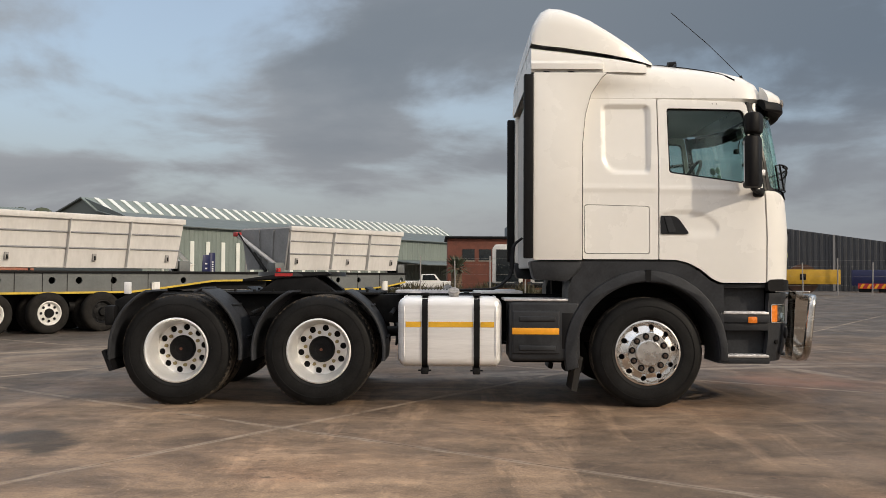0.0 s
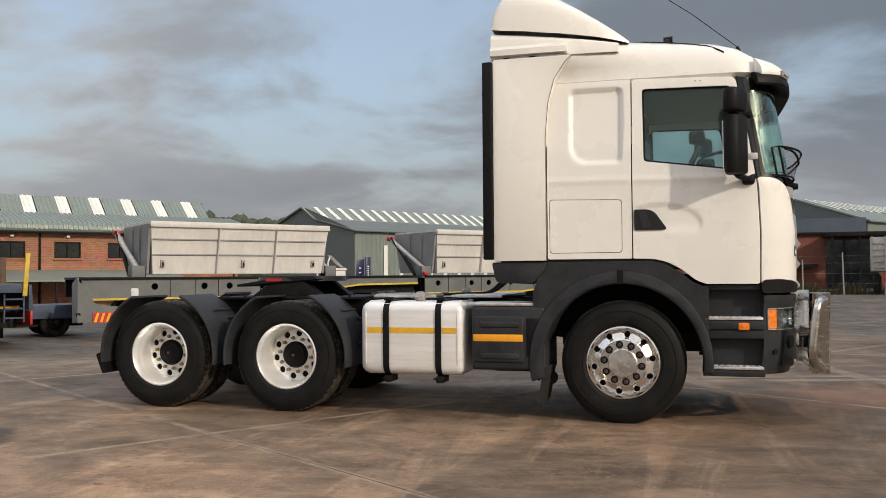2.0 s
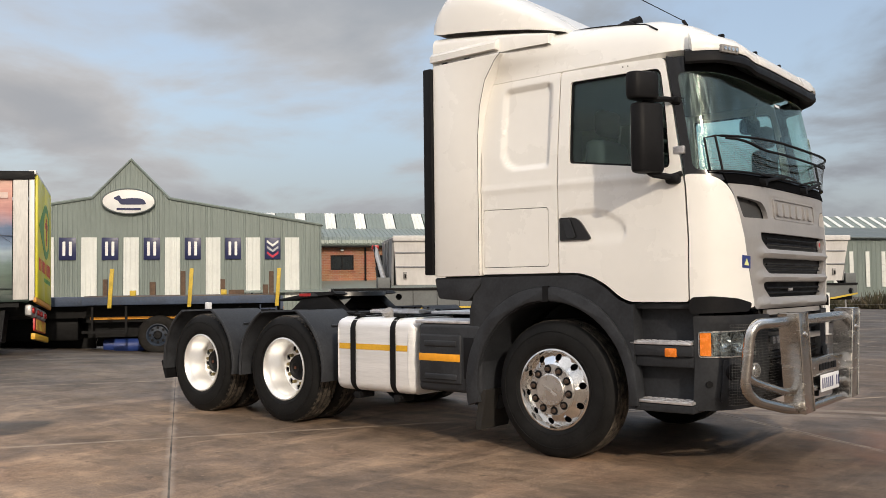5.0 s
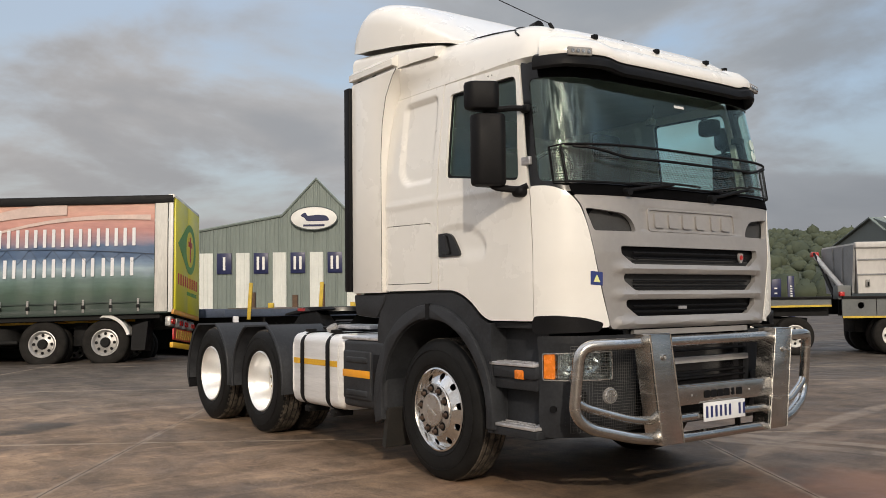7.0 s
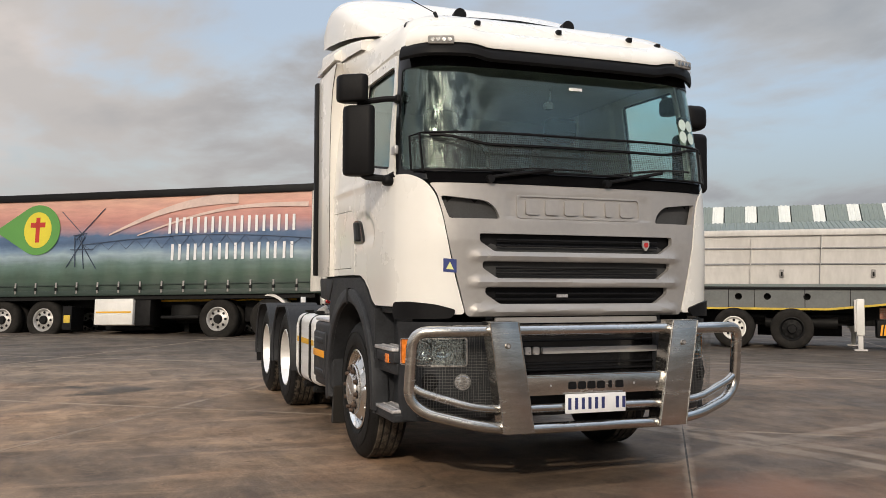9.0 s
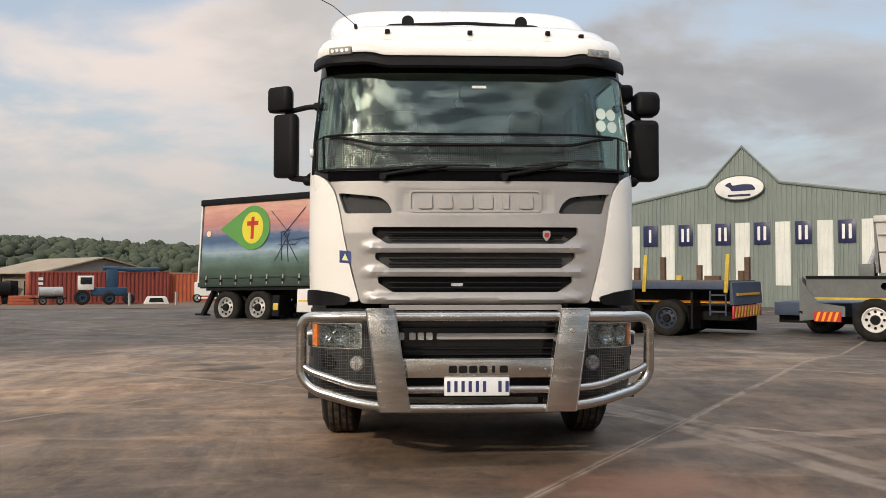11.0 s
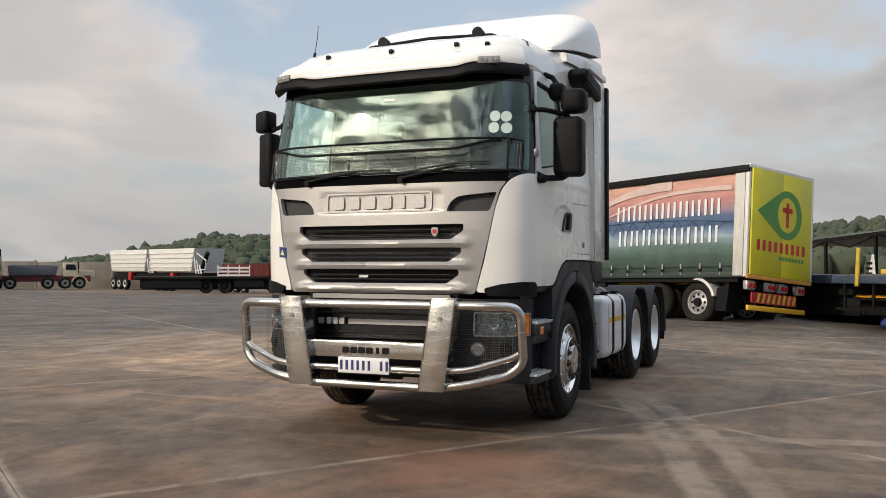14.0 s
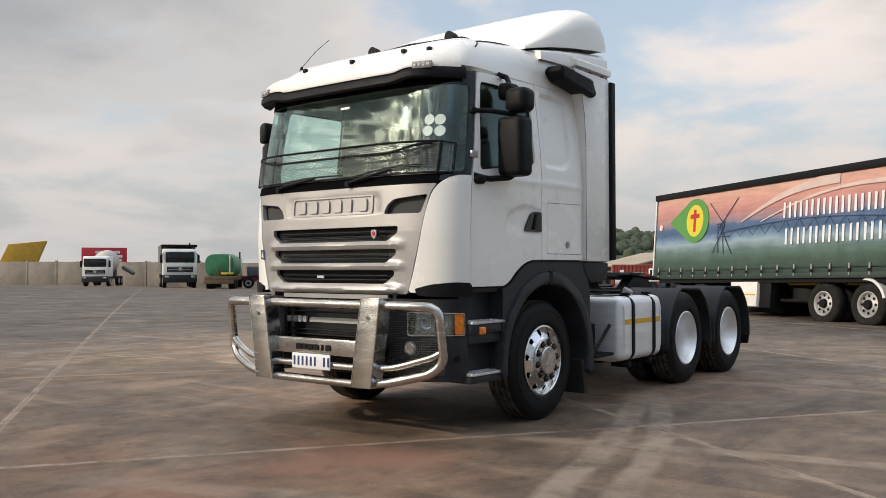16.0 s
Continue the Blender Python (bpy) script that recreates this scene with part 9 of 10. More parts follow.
    part("leg_plate", box(10.05, 10.4, -0.55, -0.25, 0.26, 0.32), CHASSIS, t)
    part("under_box", box(5.0, 6.4, -2.2, -0.8, 0.25, 0.6, 0.02), CHASSIS, t)
    part("air_tank", cyl((3.3, -1.5, 0.62), (4.7, -1.5, 0.62), 0.16, n=18), CHASSIS, t)
    # added black sheet closes the far side, to darken the space under the trailer
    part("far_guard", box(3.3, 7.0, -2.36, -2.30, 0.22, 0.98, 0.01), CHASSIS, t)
    for x in (3.35, 4.55):
        part("landing_leg", box(x, x + 0.14, -1.95, -1.80, 0.06, 0.95, 0.01), CHASSIS, t)
    part("spring_hanger", box(2.02, 2.34, -0.75, -0.55, 0.45, 0.98, 0.02), CHASSIS, t)


build_curtain_trailer()


def build_flatbed():
    u = (0.62, 0.785)
    t = thing("flatbed_trailer", "faded blue flatbed trailer with yellow stakes", "trailer", frame_at((-14.36, 5.69), u, -0.22))
    part("deck", box(-2.3, 2.22, 0.0, 2.45, 1.17, 1.36, 0.015), DECKBLUE, t, "faded blue steel deck")
    part("deck_floor", box(-2.25, 2.18, 0.08, 2.37, 1.36, 1.385), mat("worn_deck_boards", (0.12, 0.10, 0.085), 0.9, var=0.3, scale=3), t)
    for x in (-1.68, 0.11, 2.16):
        part("stake", prism([(x - 0.05, 1.10), (x + 0.04, 1.10), (x + 0.10, 2.02), (x + 0.01, 2.02)], "y", -0.07, -0.005, 0.01), STAKEYEL, t, "yellow side stake")
    for x, h, w in ((-2.05, 0.42, 0.05), (-0.9, 0.34, 0.07), (-0.15, 0.62, 0.06), (0.85, 0.40, 0.06), (1.2, 0.12, 0.2), (2.1, 0.6, 0.06), (1.95, 0.25, 0.07)):
        part("short_post", box(x - w, x + w, 1.9, 2.05, 1.38, 1.38 + h), mat("rusty_post", (0.12, 0.075, 0.05), 0.85, var=0.3, scale=8) if "rusty_post" not in bpy.data.materials else bpy.data.materials["rusty_post"], t)
    for x in (-1.2, 0.9):
        part("amber_block", box(x - 0.07, x + 0.07, 0.25, 0.38, 1.385, 1.51, 0.015), STAKEYEL, t)
    ch = part("chassis", box(-2.3, 2.3, 0.7, 1.75, 0.75, 1.14), CHASSIS, t)
    part("reflective_tape", box(-2.2, 2.2, 0.66, 0.70, 0.82, 0.88), ORANGETAPE, ch)
    for x in (-0.62, 0.62):
        for y in (0.12, 0.46, 1.75, 2.08):
            bg_wheel(t, x, y, 0.45, 0.455, 0.29, -1, RIMBLUE)
        part("axle", tube([(x, 0.2, 0.45), (x, 2.3, 0.45)], 0.07, 8), CHASSIS, t)
    for x in (-1.35, -2.1):
        part("side_guard_post", box(x, x + 0.05, 0.05, 0.10, 0.55, 1.14), CHASSIS, t)
    # added black block and far sheet stand in for the shade under the deck
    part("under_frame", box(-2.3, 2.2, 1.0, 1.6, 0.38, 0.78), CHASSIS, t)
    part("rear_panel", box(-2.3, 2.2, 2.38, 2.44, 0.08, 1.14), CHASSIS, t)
    part("flap", box(1.25, 1.30, 0.1, 0.7, 0.2, 1.1), BLACK, t)
    part("side_guard", box(-2.3, -1.3, 0.04, 0.09, 0.52, 0.58), CHASSIS, t)
    for z in (0.62, 0.82, 1.02):
        part("ladder_rung", box(1.75, 2.15, -0.02, 0.02, z, z + 0.035), DECKBLUE, t)
    for x in (1.75, 2.13):
        part("ladder_rail", box(x, x + 0.03, -0.02, 0.02, 0.55, 1.14), DECKBLUE, t)
    # rear face with its chevrons
    tail = part("tail_panel", prism([(2.24, 0.80), (2.34, 0.80), (2.30, 1.34), (2.24, 1.36)], "y", -0.02, 2.45, 0.008), DECKBLUE, t, "blue rear panel")
    part("tail_tape", box(2.325, 2.345, 0.25, 2.2, 1.02, 1.08), YELLOWTAPE, tail)
    cb = part("chevron_board", box(2.28, 2.33, 0.02, 2.40, 0.48, 0.78, 0.01), RED, tail, "red and yellow chevron board")
    for k in range(9):
        y = 0.10 + k * 0.25
        part("stripe", prism([(y, 0.50), (y + 0.10, 0.50), (y + 0.20, 0.76), (y + 0.10, 0.76)], "x", 2.33, 2.336), STAKEYEL, cb)
    # a low dark trailer stands behind the flatbed
    lo = thing("low_trailer", "low dark blue trailer on small wheels behind the flatbed", "trailer", frame_at((-14.36, 5.69), u, -0.22))
    part("deck", box(2.45, 4.35, 3.2, 4.9, 0.46, 0.80, 0.01), DECKBLUE, lo, "dark blue deck")
    part("frame", box(2.5, 4.3, 3.5, 4.6, 0.25, 0.46), CHASSIS, lo)
    for y in (3.25, 4.6):
        bg_wheel(lo, 3.58, y, 0.36, 0.36, 0.26, -1, CHASSIS)
    part("neck_deck", box(-6.0, -2.31, 0.9, 2.45, 1.14, 1.36, 0.015), DECKBLUE, t)
    # another added black sheet, with boxes, darkens the gap under the neck
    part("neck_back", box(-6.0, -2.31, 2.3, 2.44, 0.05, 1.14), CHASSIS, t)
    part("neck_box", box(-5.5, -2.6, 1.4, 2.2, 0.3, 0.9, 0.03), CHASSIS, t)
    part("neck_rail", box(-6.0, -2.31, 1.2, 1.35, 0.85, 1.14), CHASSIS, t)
    # blue drums and sheets under the trailers
    for k, (x, y) in enumerate(((-1.7, 1.1), (-2.0, 1.5))):
        dr = thing("plastic_drum", "blue plastic drum lying under the flatbed", "drum", frame_at((-14.36, 5.69), u, -0.22), group="drums")
        part("drum_body", cyl((x, y, 0.16), (x + 0.7, y, 0.16), 0.17, n=18), BLUEDRUM, dr)


build_flatbed()


def simple_truck(name, label, m, cab_mat):
    """A parked cab-over truck seen from the front; local x to its left, y back."""
    t = thing(name, label, "truck", m)
    part("cab", prism(rounded([(-0.02, 0.95), (0.0, 1.75), (0.22, 2.85), (0.5, 2.98), (2.0, 2.98), (2.0, 0.95)], 0.10), "x", -1.22, 1.22, 0.06), cab_mat, t)
    part("windscreen", box(-1.05, 1.05, 0.02, 0.06, 1.92, 2.72, 0.02), DARKPANE, t, "dark windscreen")
    part("grille", box(-0.95, 0.95, -0.05, 0.02, 1.20, 1.62, 0.02), GLOSSBLACK, t, "black grille")
    for k in range(3):
        part("grille_slat", box(-0.9, 0.9, -0.07, -0.04, 1.27 + k * 0.12, 1.30 + k * 0.12), RIMGREY, t)
    part("round_mark", cyl((0, -0.08, 1.45), (0, -0.05, 1.45), 0.14), RIMGREY, t)
    part("bumper", box(-1.23, 1.23, -0.12, 0.5, 0.42, 1.0, 0.05), PLASTIC, t)
    for x in (-0.95, 0.95):
        part("headlamp", box(x - 0.17, x + 0.17, -0.14, -0.10, 0.78, 0.94, 0.02), REFLECTOR, t)
        part("mirror", box(x * 1.42 - 0.09, x * 1.42 + 0.09, 0.05, 0.2, 1.9, 2.5, 0.03), BLACK, t)
        part("mirror_arm", tube([(x * 1.25, 0.15, 2.6), (x * 1.42, 0.12, 2.52)], 0.03, 6), BLACK, t)
    for y in (0.95, 4.6, 5.9):
        for x in (-1.22, 1.22):
            w = part("wheel", cyl((x * 0.77, y, 0.5), (x, y, 0.5), 0.5, n=24), TYRE, t)
            part("rim", cyl((x, y, 0.5), (x * 1.01, y, 0.5), 0.28, n=18), RIMGREY, w)
    part("chassis", box(-0.5, 0.5, 0.5, 6.6, 0.7, 1.0), CHASSIS, t)
    return t


def build_far_left():
    def facing(x, y, turn=0):
        a = math.degrees(math.atan2(-(y - 4.5), 6.7 - x))
        # local -y looks towards the path's end
        qx, qy = 7.0 + 1.17 * (x - 7.0), 4.5 + 1.17 * (y - 4.5)
        return pose(qx, qy, gz(qx, qy), 0, 0, a + 90 + turn)

    def spot(p, u, k=1.5, size=1.1):
        q = (7.7 + k * (p[0] - 7.7), 0.6 + k * (p[1] - 0.6))
        return frame_at(q, u, gz(*q)) @ Matrix.Scale(size, 4)
    # tipper truck with a white cab
    t = simple_truck("tipper_truck", "white tipper truck with a dark high body", facing(-35.2, -52.2, 4) @ Matrix.Scale(1.20, 4), WHITEPAINT)
    part("tipper_body", prism([(-1.25, 1.1), (1.25, 1.1), (1.3, 3.28), (-1.3, 3.28)], "y", 2.15, 6.8, 0.03), FRAMEGREY, t, "dark steel tipping body")
    part("body_canopy", box(-1.3, 1.3, 0.5, 2.2, 3.12, 3.30, 0.03), CHASSIS, t)
    part("exhaust", cyl((0.85, 2.1, 3.0), (0.85, 2.1, 3.45), 0.06), CHASSIS, t)
    # concrete mixer
    t = simple_truck("mixer_truck", "white concrete mixer truck with a pale drum", facing(-34.3, -62.5, -14), WHITEPAINT)
    bm = add_lathe(bmesh.new(), [(0.05, 0.0), (0.75, 0.05), (1.0, 0.9), (1.22, 1.9), (1.15, 2.8), (0.7, 4.0), (0.45, 4.5), (0.02, 4.5)], 28)
    bm.transform(Matrix.Translation((0, 2.25, 2.05)) @ Matrix.Rotation(radians(10), 4, "X"))
    part("drum", bm, mat("pale_concrete_drum", (0.48, 0.44, 0.38), 0.7, var=0.15, scale=1.5), t, "pale dusty mixing drum", 50)
    part("chute", tube([(1.2, 6.4, 1.9), (2.4, 6.0, 1.2)], 0.22, 8), FRAMEGREY, t)
    part("drum_stand", box(-0.6, 0.6, 6.0, 6.5, 0.9, 2.6, 0.05), FRAMEGREY, t)
    # green water tanker, seen from behind
    m = facing(-34.5, -46.6, -8)
    t = thing("water_tanker", "green water tanker seen from its dusty rear", "tanker", m)
    ov = [(1.22 * math.copysign(abs(math.cos(q * math.pi / 14)) ** 0.62, math.cos(q * math.pi / 14)), 2.02 + 0.98 * math.copysign(abs(math.sin(q * math.pi / 14)) ** 0.62, math.sin(q * math.pi / 14))) for q in range(28)]
    part("tank", prism(ov, "y", 0.0, 5.0, 0.12), TANKGREEN, t, "green oval tank")
    part("tank_top", box(-0.7, 0.6, 0.3, 4.5, 2.96, 3.06, 0.02), WHITEPAINT, t)
    part("frame", box(-1.2, 1.2, -0.3, 6.5, 0.75, 1.1, 0.03), mat("rusty_brown_frame", (0.13, 0.085, 0.05), 0.9, var=0.3, scale=3), t)
    part("rear_beam", box(-1.25, 1.25, -0.35, -0.2, 0.45, 0.75, 0.02), bpy.data.materials["rusty_brown_frame"], t)
    for k in range(5):
        part("pipe", tube([(-0.3 + k * 0.16, -0.15, 1.0), (-0.25 + k * 0.13, -0.2, 1.5 + 0.2 * (k % 3)), (-0.1 + k * 0.1, -0.05, 1.2)], 0.04, 6), bpy.data.materials["rusty_brown_frame"], t)
    part("yellow_rail", box(0.2, 1.2, -0.3, -0.2, 1.25, 1.42, 0.01), STAKEYEL, t)
    part("stand_pipe", cyl((0.9, -0.1, 1.3), (0.9, -0.1, 2.9), 0.05), CREAM, t)
    for y in (1.1, 2.4, 5.6):
        for x in (-1.2, 1.2):
            part("wheel", cyl((x * 0.55, y, 0.5), (x, y, 0.5), 0.5, n=24), TYRE, t)
    part("cab", box(-1.1, 1.1, 5.1, 6.8, 1.0, 2.7, 0.1), CREAM, t)
    part("exhaust", cyl((1.1, 4.9, 1.5), (1.1, 4.9, 3.25), 0.07), CHASSIS, t)
    # cream bonneted truck with a red chassis, side on
    m = spot((-38.2, -49.4), (-0.74, 0.67), 1.18, 1.0)
    t = thing("bonneted_truck", "old cream bonneted truck with a red chassis and dark body", "truck", m)
    part("red_chassis", box(0.0, 7.0, 0.3, 1.9, 0.62, 1.14, 0.03), mat("deep_red_chassis", (0.14, 0.02, 0.03), 0.6, var=0.2, scale=2), t, "faded red chassis")
    part("load_body", prism([(0.6, 1.15), (4.2, 1.15), (4.4, 1.95), (3.6, 2.05), (0.5, 2.0)], "y", 0.1, 2.3, 0.03), mat("grey_blue_body", (0.11, 0.12, 0.14), 0.7, var=0.2, scale=2), t)
    part("cab", prism(rounded([(4.75, 1.05), (6.1, 1.05), (6.05, 1.6), (5.85, 2.25), (4.85, 2.25)], 0.1), "y", 0.15, 2.25, 0.06), CREAM, t, "cream cab")
    part("side_window", prism(rounded([(5.0, 1.62), (5.85, 1.62), (5.72, 2.1), (5.0, 2.1)], 0.05), "y", 0.135, 0.155), DARKPANE, t)
    part("bonnet", prism(rounded([(6.0, 0.95), (7.35, 0.95), (7.4, 1.45), (7.2, 1.62), (6.05, 1.62)], 0.12), "y", 0.4, 2.0, 0.08), CREAM, t)
    part("wing", prism([(6.1 + 0.66 * math.cos(a), 0.5 + 0.66 * math.sin(a)) for a in [math.radians(d) for d in range(10, 171, 10)]] + [(6.1 + 0.56 * math.cos(a), 0.5 + 0.56 * math.sin(a)) for a in [math.radians(d) for d in range(170, 9, -10)]], "y", 0.02, 0.5), CREAM, t, "cream wing")
    part("exhaust", tube([(6.0, 0.2, 1.3), (6.0, 0.2, 2.3)], 0.06, 8), CHASSIS, t)
    for x in (0.7, 3.6, 4.95, 6.1):
        bg_wheel(t, x, 0.10, 0.5, 0.5, 0.3, -1, RIMGREY)
        bg_wheel(t, x, 2.3, 0.5, 0.5, 0.3, 1, RIMGREY)
    # pair of white side tippers end to end
    m = spot((-39.3, -39.9), (0.40, 0.916), 1.40, 1.22)
    for k, (a, b) in enumerate(((-2.3, 4.2), (4.4, 11.2))):
        t = thing("white_tipper_trailer", "clean white ribbed side tipper trailer on black running gear", "trailer", m, group="white tippers")
        tb = part("tub", prism([(a + 0.45, 1.45), (b - 0.45, 1.45), (b, 3.05), (a, 3.05)], "y", 0.0, 2.4, 0.04), WHITEPAINT, t, "white ribbed tub")
        for q in range(4):
            z = 1.7 + q * 0.33
            part("rib", box(a + 0.4 - 0.1 * q, b - 0.4 + 0.1 * q, -0.06, 0.0, z, z + 0.10, 0.02), WHITEPAINT, tb)
        part("frame", box(a, b + 0.4, 0.4, 2.0, 0.75, 1.35, 0.03), CHASSIS, t)
        for q in range(3):
            x = a + 0.55 + q * 1.05 + (0.6 if k else 0)
            bg_wheel(t, x, 0.05, 0.48, 0.48, 0.3, -1, WHITEPAINT)
        part("red_box", box(a + 3.4, a + 3.85, -0.02, 0.35, 0.75, 1.35, 0.02), RED, t)
        for q in range(3):
            part("end_strut", tube([(b + 0.1 + q * 0.35, 0.1, 1.3), (b - 0.2 + q * 0.35, 0.1, 2.5 - 0.3 * q)], 0.05, 6), WHITEPAINT, t)
        part("end_rail", tube([(b + 0.1, 0.1, 1.5), (b + 1.3, 0.1, 1.6), (b + 1.4, 0.1, 2.2), (b + 0.2, 0.1, 2.7)], 0.04, 6), WHITEPAINT, t)
        part("hydraulic_arm", tube([(b + 0.2, 0.4, 1.4), (b + 1.1, 0.4, 2.75)], 0.16, 8), CHASSIS, t)
    # black low trailer behind them
    t = thing("black_flat_trailer", "black flat trailer with stacked dark gear", "trailer", spot((-34.2, -29.2), (0.42, 0.908)))
    part("deck", box(2.1, 6.6, 0, 2.4, 0.95, 1.2, 0.03), CHASSIS, t)
    part("load", box(2.5, 5.4, 0.2, 2.2, 1.2, 1.75, 0.1), CHASSIS, t)
    for x in (2.9, 4.1, 5.3):
        bg_wheel(t, x, 0.05, 0.48, 0.48, 0.3, -1, RIMGREY)
    # red load on a black flatbed, white drop sides, posts
    t = thing("red_load_trailer", "black flatbed trailer with a red crate and white drop sides", "trailer", spot((-26.6, -23.9), (-0.50, 0.866)))
    part("deck", box(-4.2, 8.4, 0, 2.4, 0.92, 1.10, 0.02), CHASSIS, t)
    for k in range(3):
        part("drop_side", box(1.05, 3.1, -0.02, 0.02, 1.12 + k * 0.24, 1.24 + k * 0.24), WHITEPAINT, t, "white drop side")
    for x in (1.05, 1.7, 2.4, 3.05):
        part("side_post", box(x, x + 0.07, -0.03, 0.03, 1.1, 1.85), WHITEPAINT, t)
    for x in (3.2, 3.55, 3.9, 4.2):
        part("red_post", box(x, x + 0.06, 0.0, 0.06, 1.1, 2.0), RUSTRED, t)
    for k in range(4):
        part("red_rail", box(3.15, 4.3, 0.06, 0.10, 1.15 + k * 0.23, 1.25 + k * 0.23), RUSTRED, t)
    cr = part("crate", box(4.3, 6.1, 0.1, 2.3, 1.10, 2.05, 0.03), RUSTRED, t, "faded red steel crate")
    for k in range(4):
        part("crate_rib", box(4.4 + k * 0.5, 4.45 + k * 0.5, 0.05, 0.1, 1.12, 2.03), RUSTRED, cr)
    part("far_side", box(1.1, 4.3, 2.25, 2.3, 1.10, 1.9), RUSTRED, t)
    part("pallet", box(6.2, 8.3, 0.2, 2.2, 1.10, 1.22, 0.02), CREAM, t)
    for x in (6.5, 7.1, 7.6):
        part("loose_bar", box(x, x + 0.35, 0.3, 0.7, 1.22, 1.36, 0.03), WHITEPAINT, t)
    for x in (0.3, 1.5, 4.6, 5.8):
        bg_wheel(t, x, 0.28, 0.46, 0.46, 0.3, -1, CHASSIS)
    # added black sheets cover the wheels, to keep the underside dark
    part("side_skirt", box(-3.8, 0.0, 0.12, 0.2, 0.35, 0.92), CHASSIS, t)
    part("side_skirt", box(2.1, 4.0, 0.12, 0.2, 0.40, 0.92), CHASSIS, t)
    for x in (7.6, 8.2):
        part("rear_leg", box(x, x + 0.12, 0.1, 0.2, 0, 1.0), CHASSIS, t)
    part("rear_shelf", box(4.6, 8.0, 0.3, 2.1, 0.55, 0.92, 0.03), CHASSIS, t)
    # added black block fills the open underside with dark
    part("under_frame", box(-3.8, 7.2, 0.5, 1.9, 0.25, 0.92, 0.02), CHASSIS, t)
    # green tub under tarpaulin
    t = thing("green_tub", "dark green tarpaulined steel tub on trestles", "skip", spot((-32.0, -23.2), (-0.45, 0.893)))
    bm = prism(rounded([(-1.2, 0.85), (5.6, 0.85), (6.5, 2.1), (6.3, 2.2), (-1.2, 2.2), (-1.5, 1.5)], 0.15), "y", 0, 2.3, 0.05)
    part("tub", bm, GREENTARP, t, "dark green tarpaulin sides")
    part("tub_rim", box(-1.4, 6.55, -0.05, 2.35, 2.12, 2.25, 0.03), GREENTARP, t)
    part("rope", tube([(0.3, -0.03, 1.2), (3.6, -0.03, 1.75)], 0.03, 5), CHASSIS, t)
    for x in (0.2, 4.9):
        part("trestle", box(x, x + 0.5, 0.2, 2.1, 0, 0.85, 0.03), CHASSIS, t)
    # containers
    def container(name, lab, p, u, L, mt):
        c = thing(name, lab, "container", spot(p, u), group="containers")
        part("long_wall", add_ribbed(bmesh.new(), lambda s: 2.15, 0.08, L - 0.08, 0.12, 0.03, 0.28, 0.05), mt, c, "", 20)
        part("body", box(0.02, L - 0.02, 0.06, 2.2, 0.10, 2.18, 0.01), mt, c)
        part("top_rail", box(0, L, -0.03, 0.08, 2.13, 2.24, 0.01), mt, c)
        part("bottom_rail", box(0, L, -0.03, 0.08, 0.0, 0.13, 0.01), mt, c)
        for x in (0, L - 0.12):
            part("corner_post", box(x, x + 0.12, -0.03, 0.09, 0, 2.24, 0.01), mt, c)
        return c
    c = container("shipping_container", "rust-red shipping container with corrugated walls", (-36.9, -18.0), (-0.45, 0.893), 9.2, CONTRED)
    part("end_door", box(-0.06, 0.02, 0.1, 2.2, 0.12, 2.15, 0.01), CONTORANGE, c)
    for k in range(3):
        part("mark_bar", box(0.55, 0.85, -0.04, -0.025, 1.0 + k * 0.32, 1.2 + k * 0.32), SIGNWHITE, c)
    container("shipping_container", "orange-red shipping container beyond the crane", (-39.6, -14.6), (-0.25, 0.968), 9.2, CONTORANGE)
    # low brick stacks
    for k, (x, y, w) in enumerate(((-34.6, -19.6, 1.6), (-35.0, -18.2, 1.5), (-35.6, -17.3, 1.0))):
        s = thing("brick_stack", "low stack of orange bricks on the earth", "bricks", spot((x, y), (-0.45, 0.893)), group="brick stacks")
        for q in range(3):
            part("brick_course", box(0.02 * q, w - 0.02 * q, 0, 0.9, 0.2 * q, 0.2 * q + 0.19, 0.01), CONTORANGE, s)
    # black horizontal tank
    t = thing("bitumen_tank", "black horizontal steel tank on a skid", "tank", spot((-39.2, -21.9), (-0.45, 0.893)))
    part("tank", tube([(0, 0.8, 1.0), (2.6, 0.8, 1.0)], 0.62, 20), CHASSIS, t)
    part("skid", box(0, 2.6, 0.2, 1.4, 0, 0.45, 0.03), CHASSIS, t)
    part("vent", cyl((2.0, 0.8, 1.6), (2.0, 0.8, 1.95), 0.06), CHASSIS, t)
    # small water cart
    t = thing("water_cart", "small galvanised water cart on two wheels", "cart", spot((-33.6, -16.3), (-0.45, 0.893)))
    part("tank", tube([(0.1, 0.5, 0.80), (1.5, 0.5, 0.80)], 0.34, 18), RIMGREY, t, "galvanised tank")
    part("frame", box(-0.4, 1.7, 0.15, 0.85, 0.38, 0.46), CHASSIS, t)
    for x in (0.3, 1.3):
        bg_wheel(t, x, 0.05, 0.25, 0.25, 0.16, -1, RIMGREY)
    # blue mobile crane tractor
    t = thing("crane_tractor", "blue tractor crane with a white cab and low jib", "crane", spot((-33.9, -14.6), (-0.38, 0.925)))
    part("body", box(0.8, 3.0, 0.5, 1.5, 0.55, 1.1, 0.06), CRANEBLUE, t, "blue tractor body")
    cab = part("cab", box(0.05, 0.95, 0.35, 1.65, 0.95, 1.85, 0.05), WHITEPAINT, t, "white cab")
    part("cab_window", box(0.15, 0.85, 0.335, 0.36, 1.3, 1.75, 0.02), DARKPANE, cab)
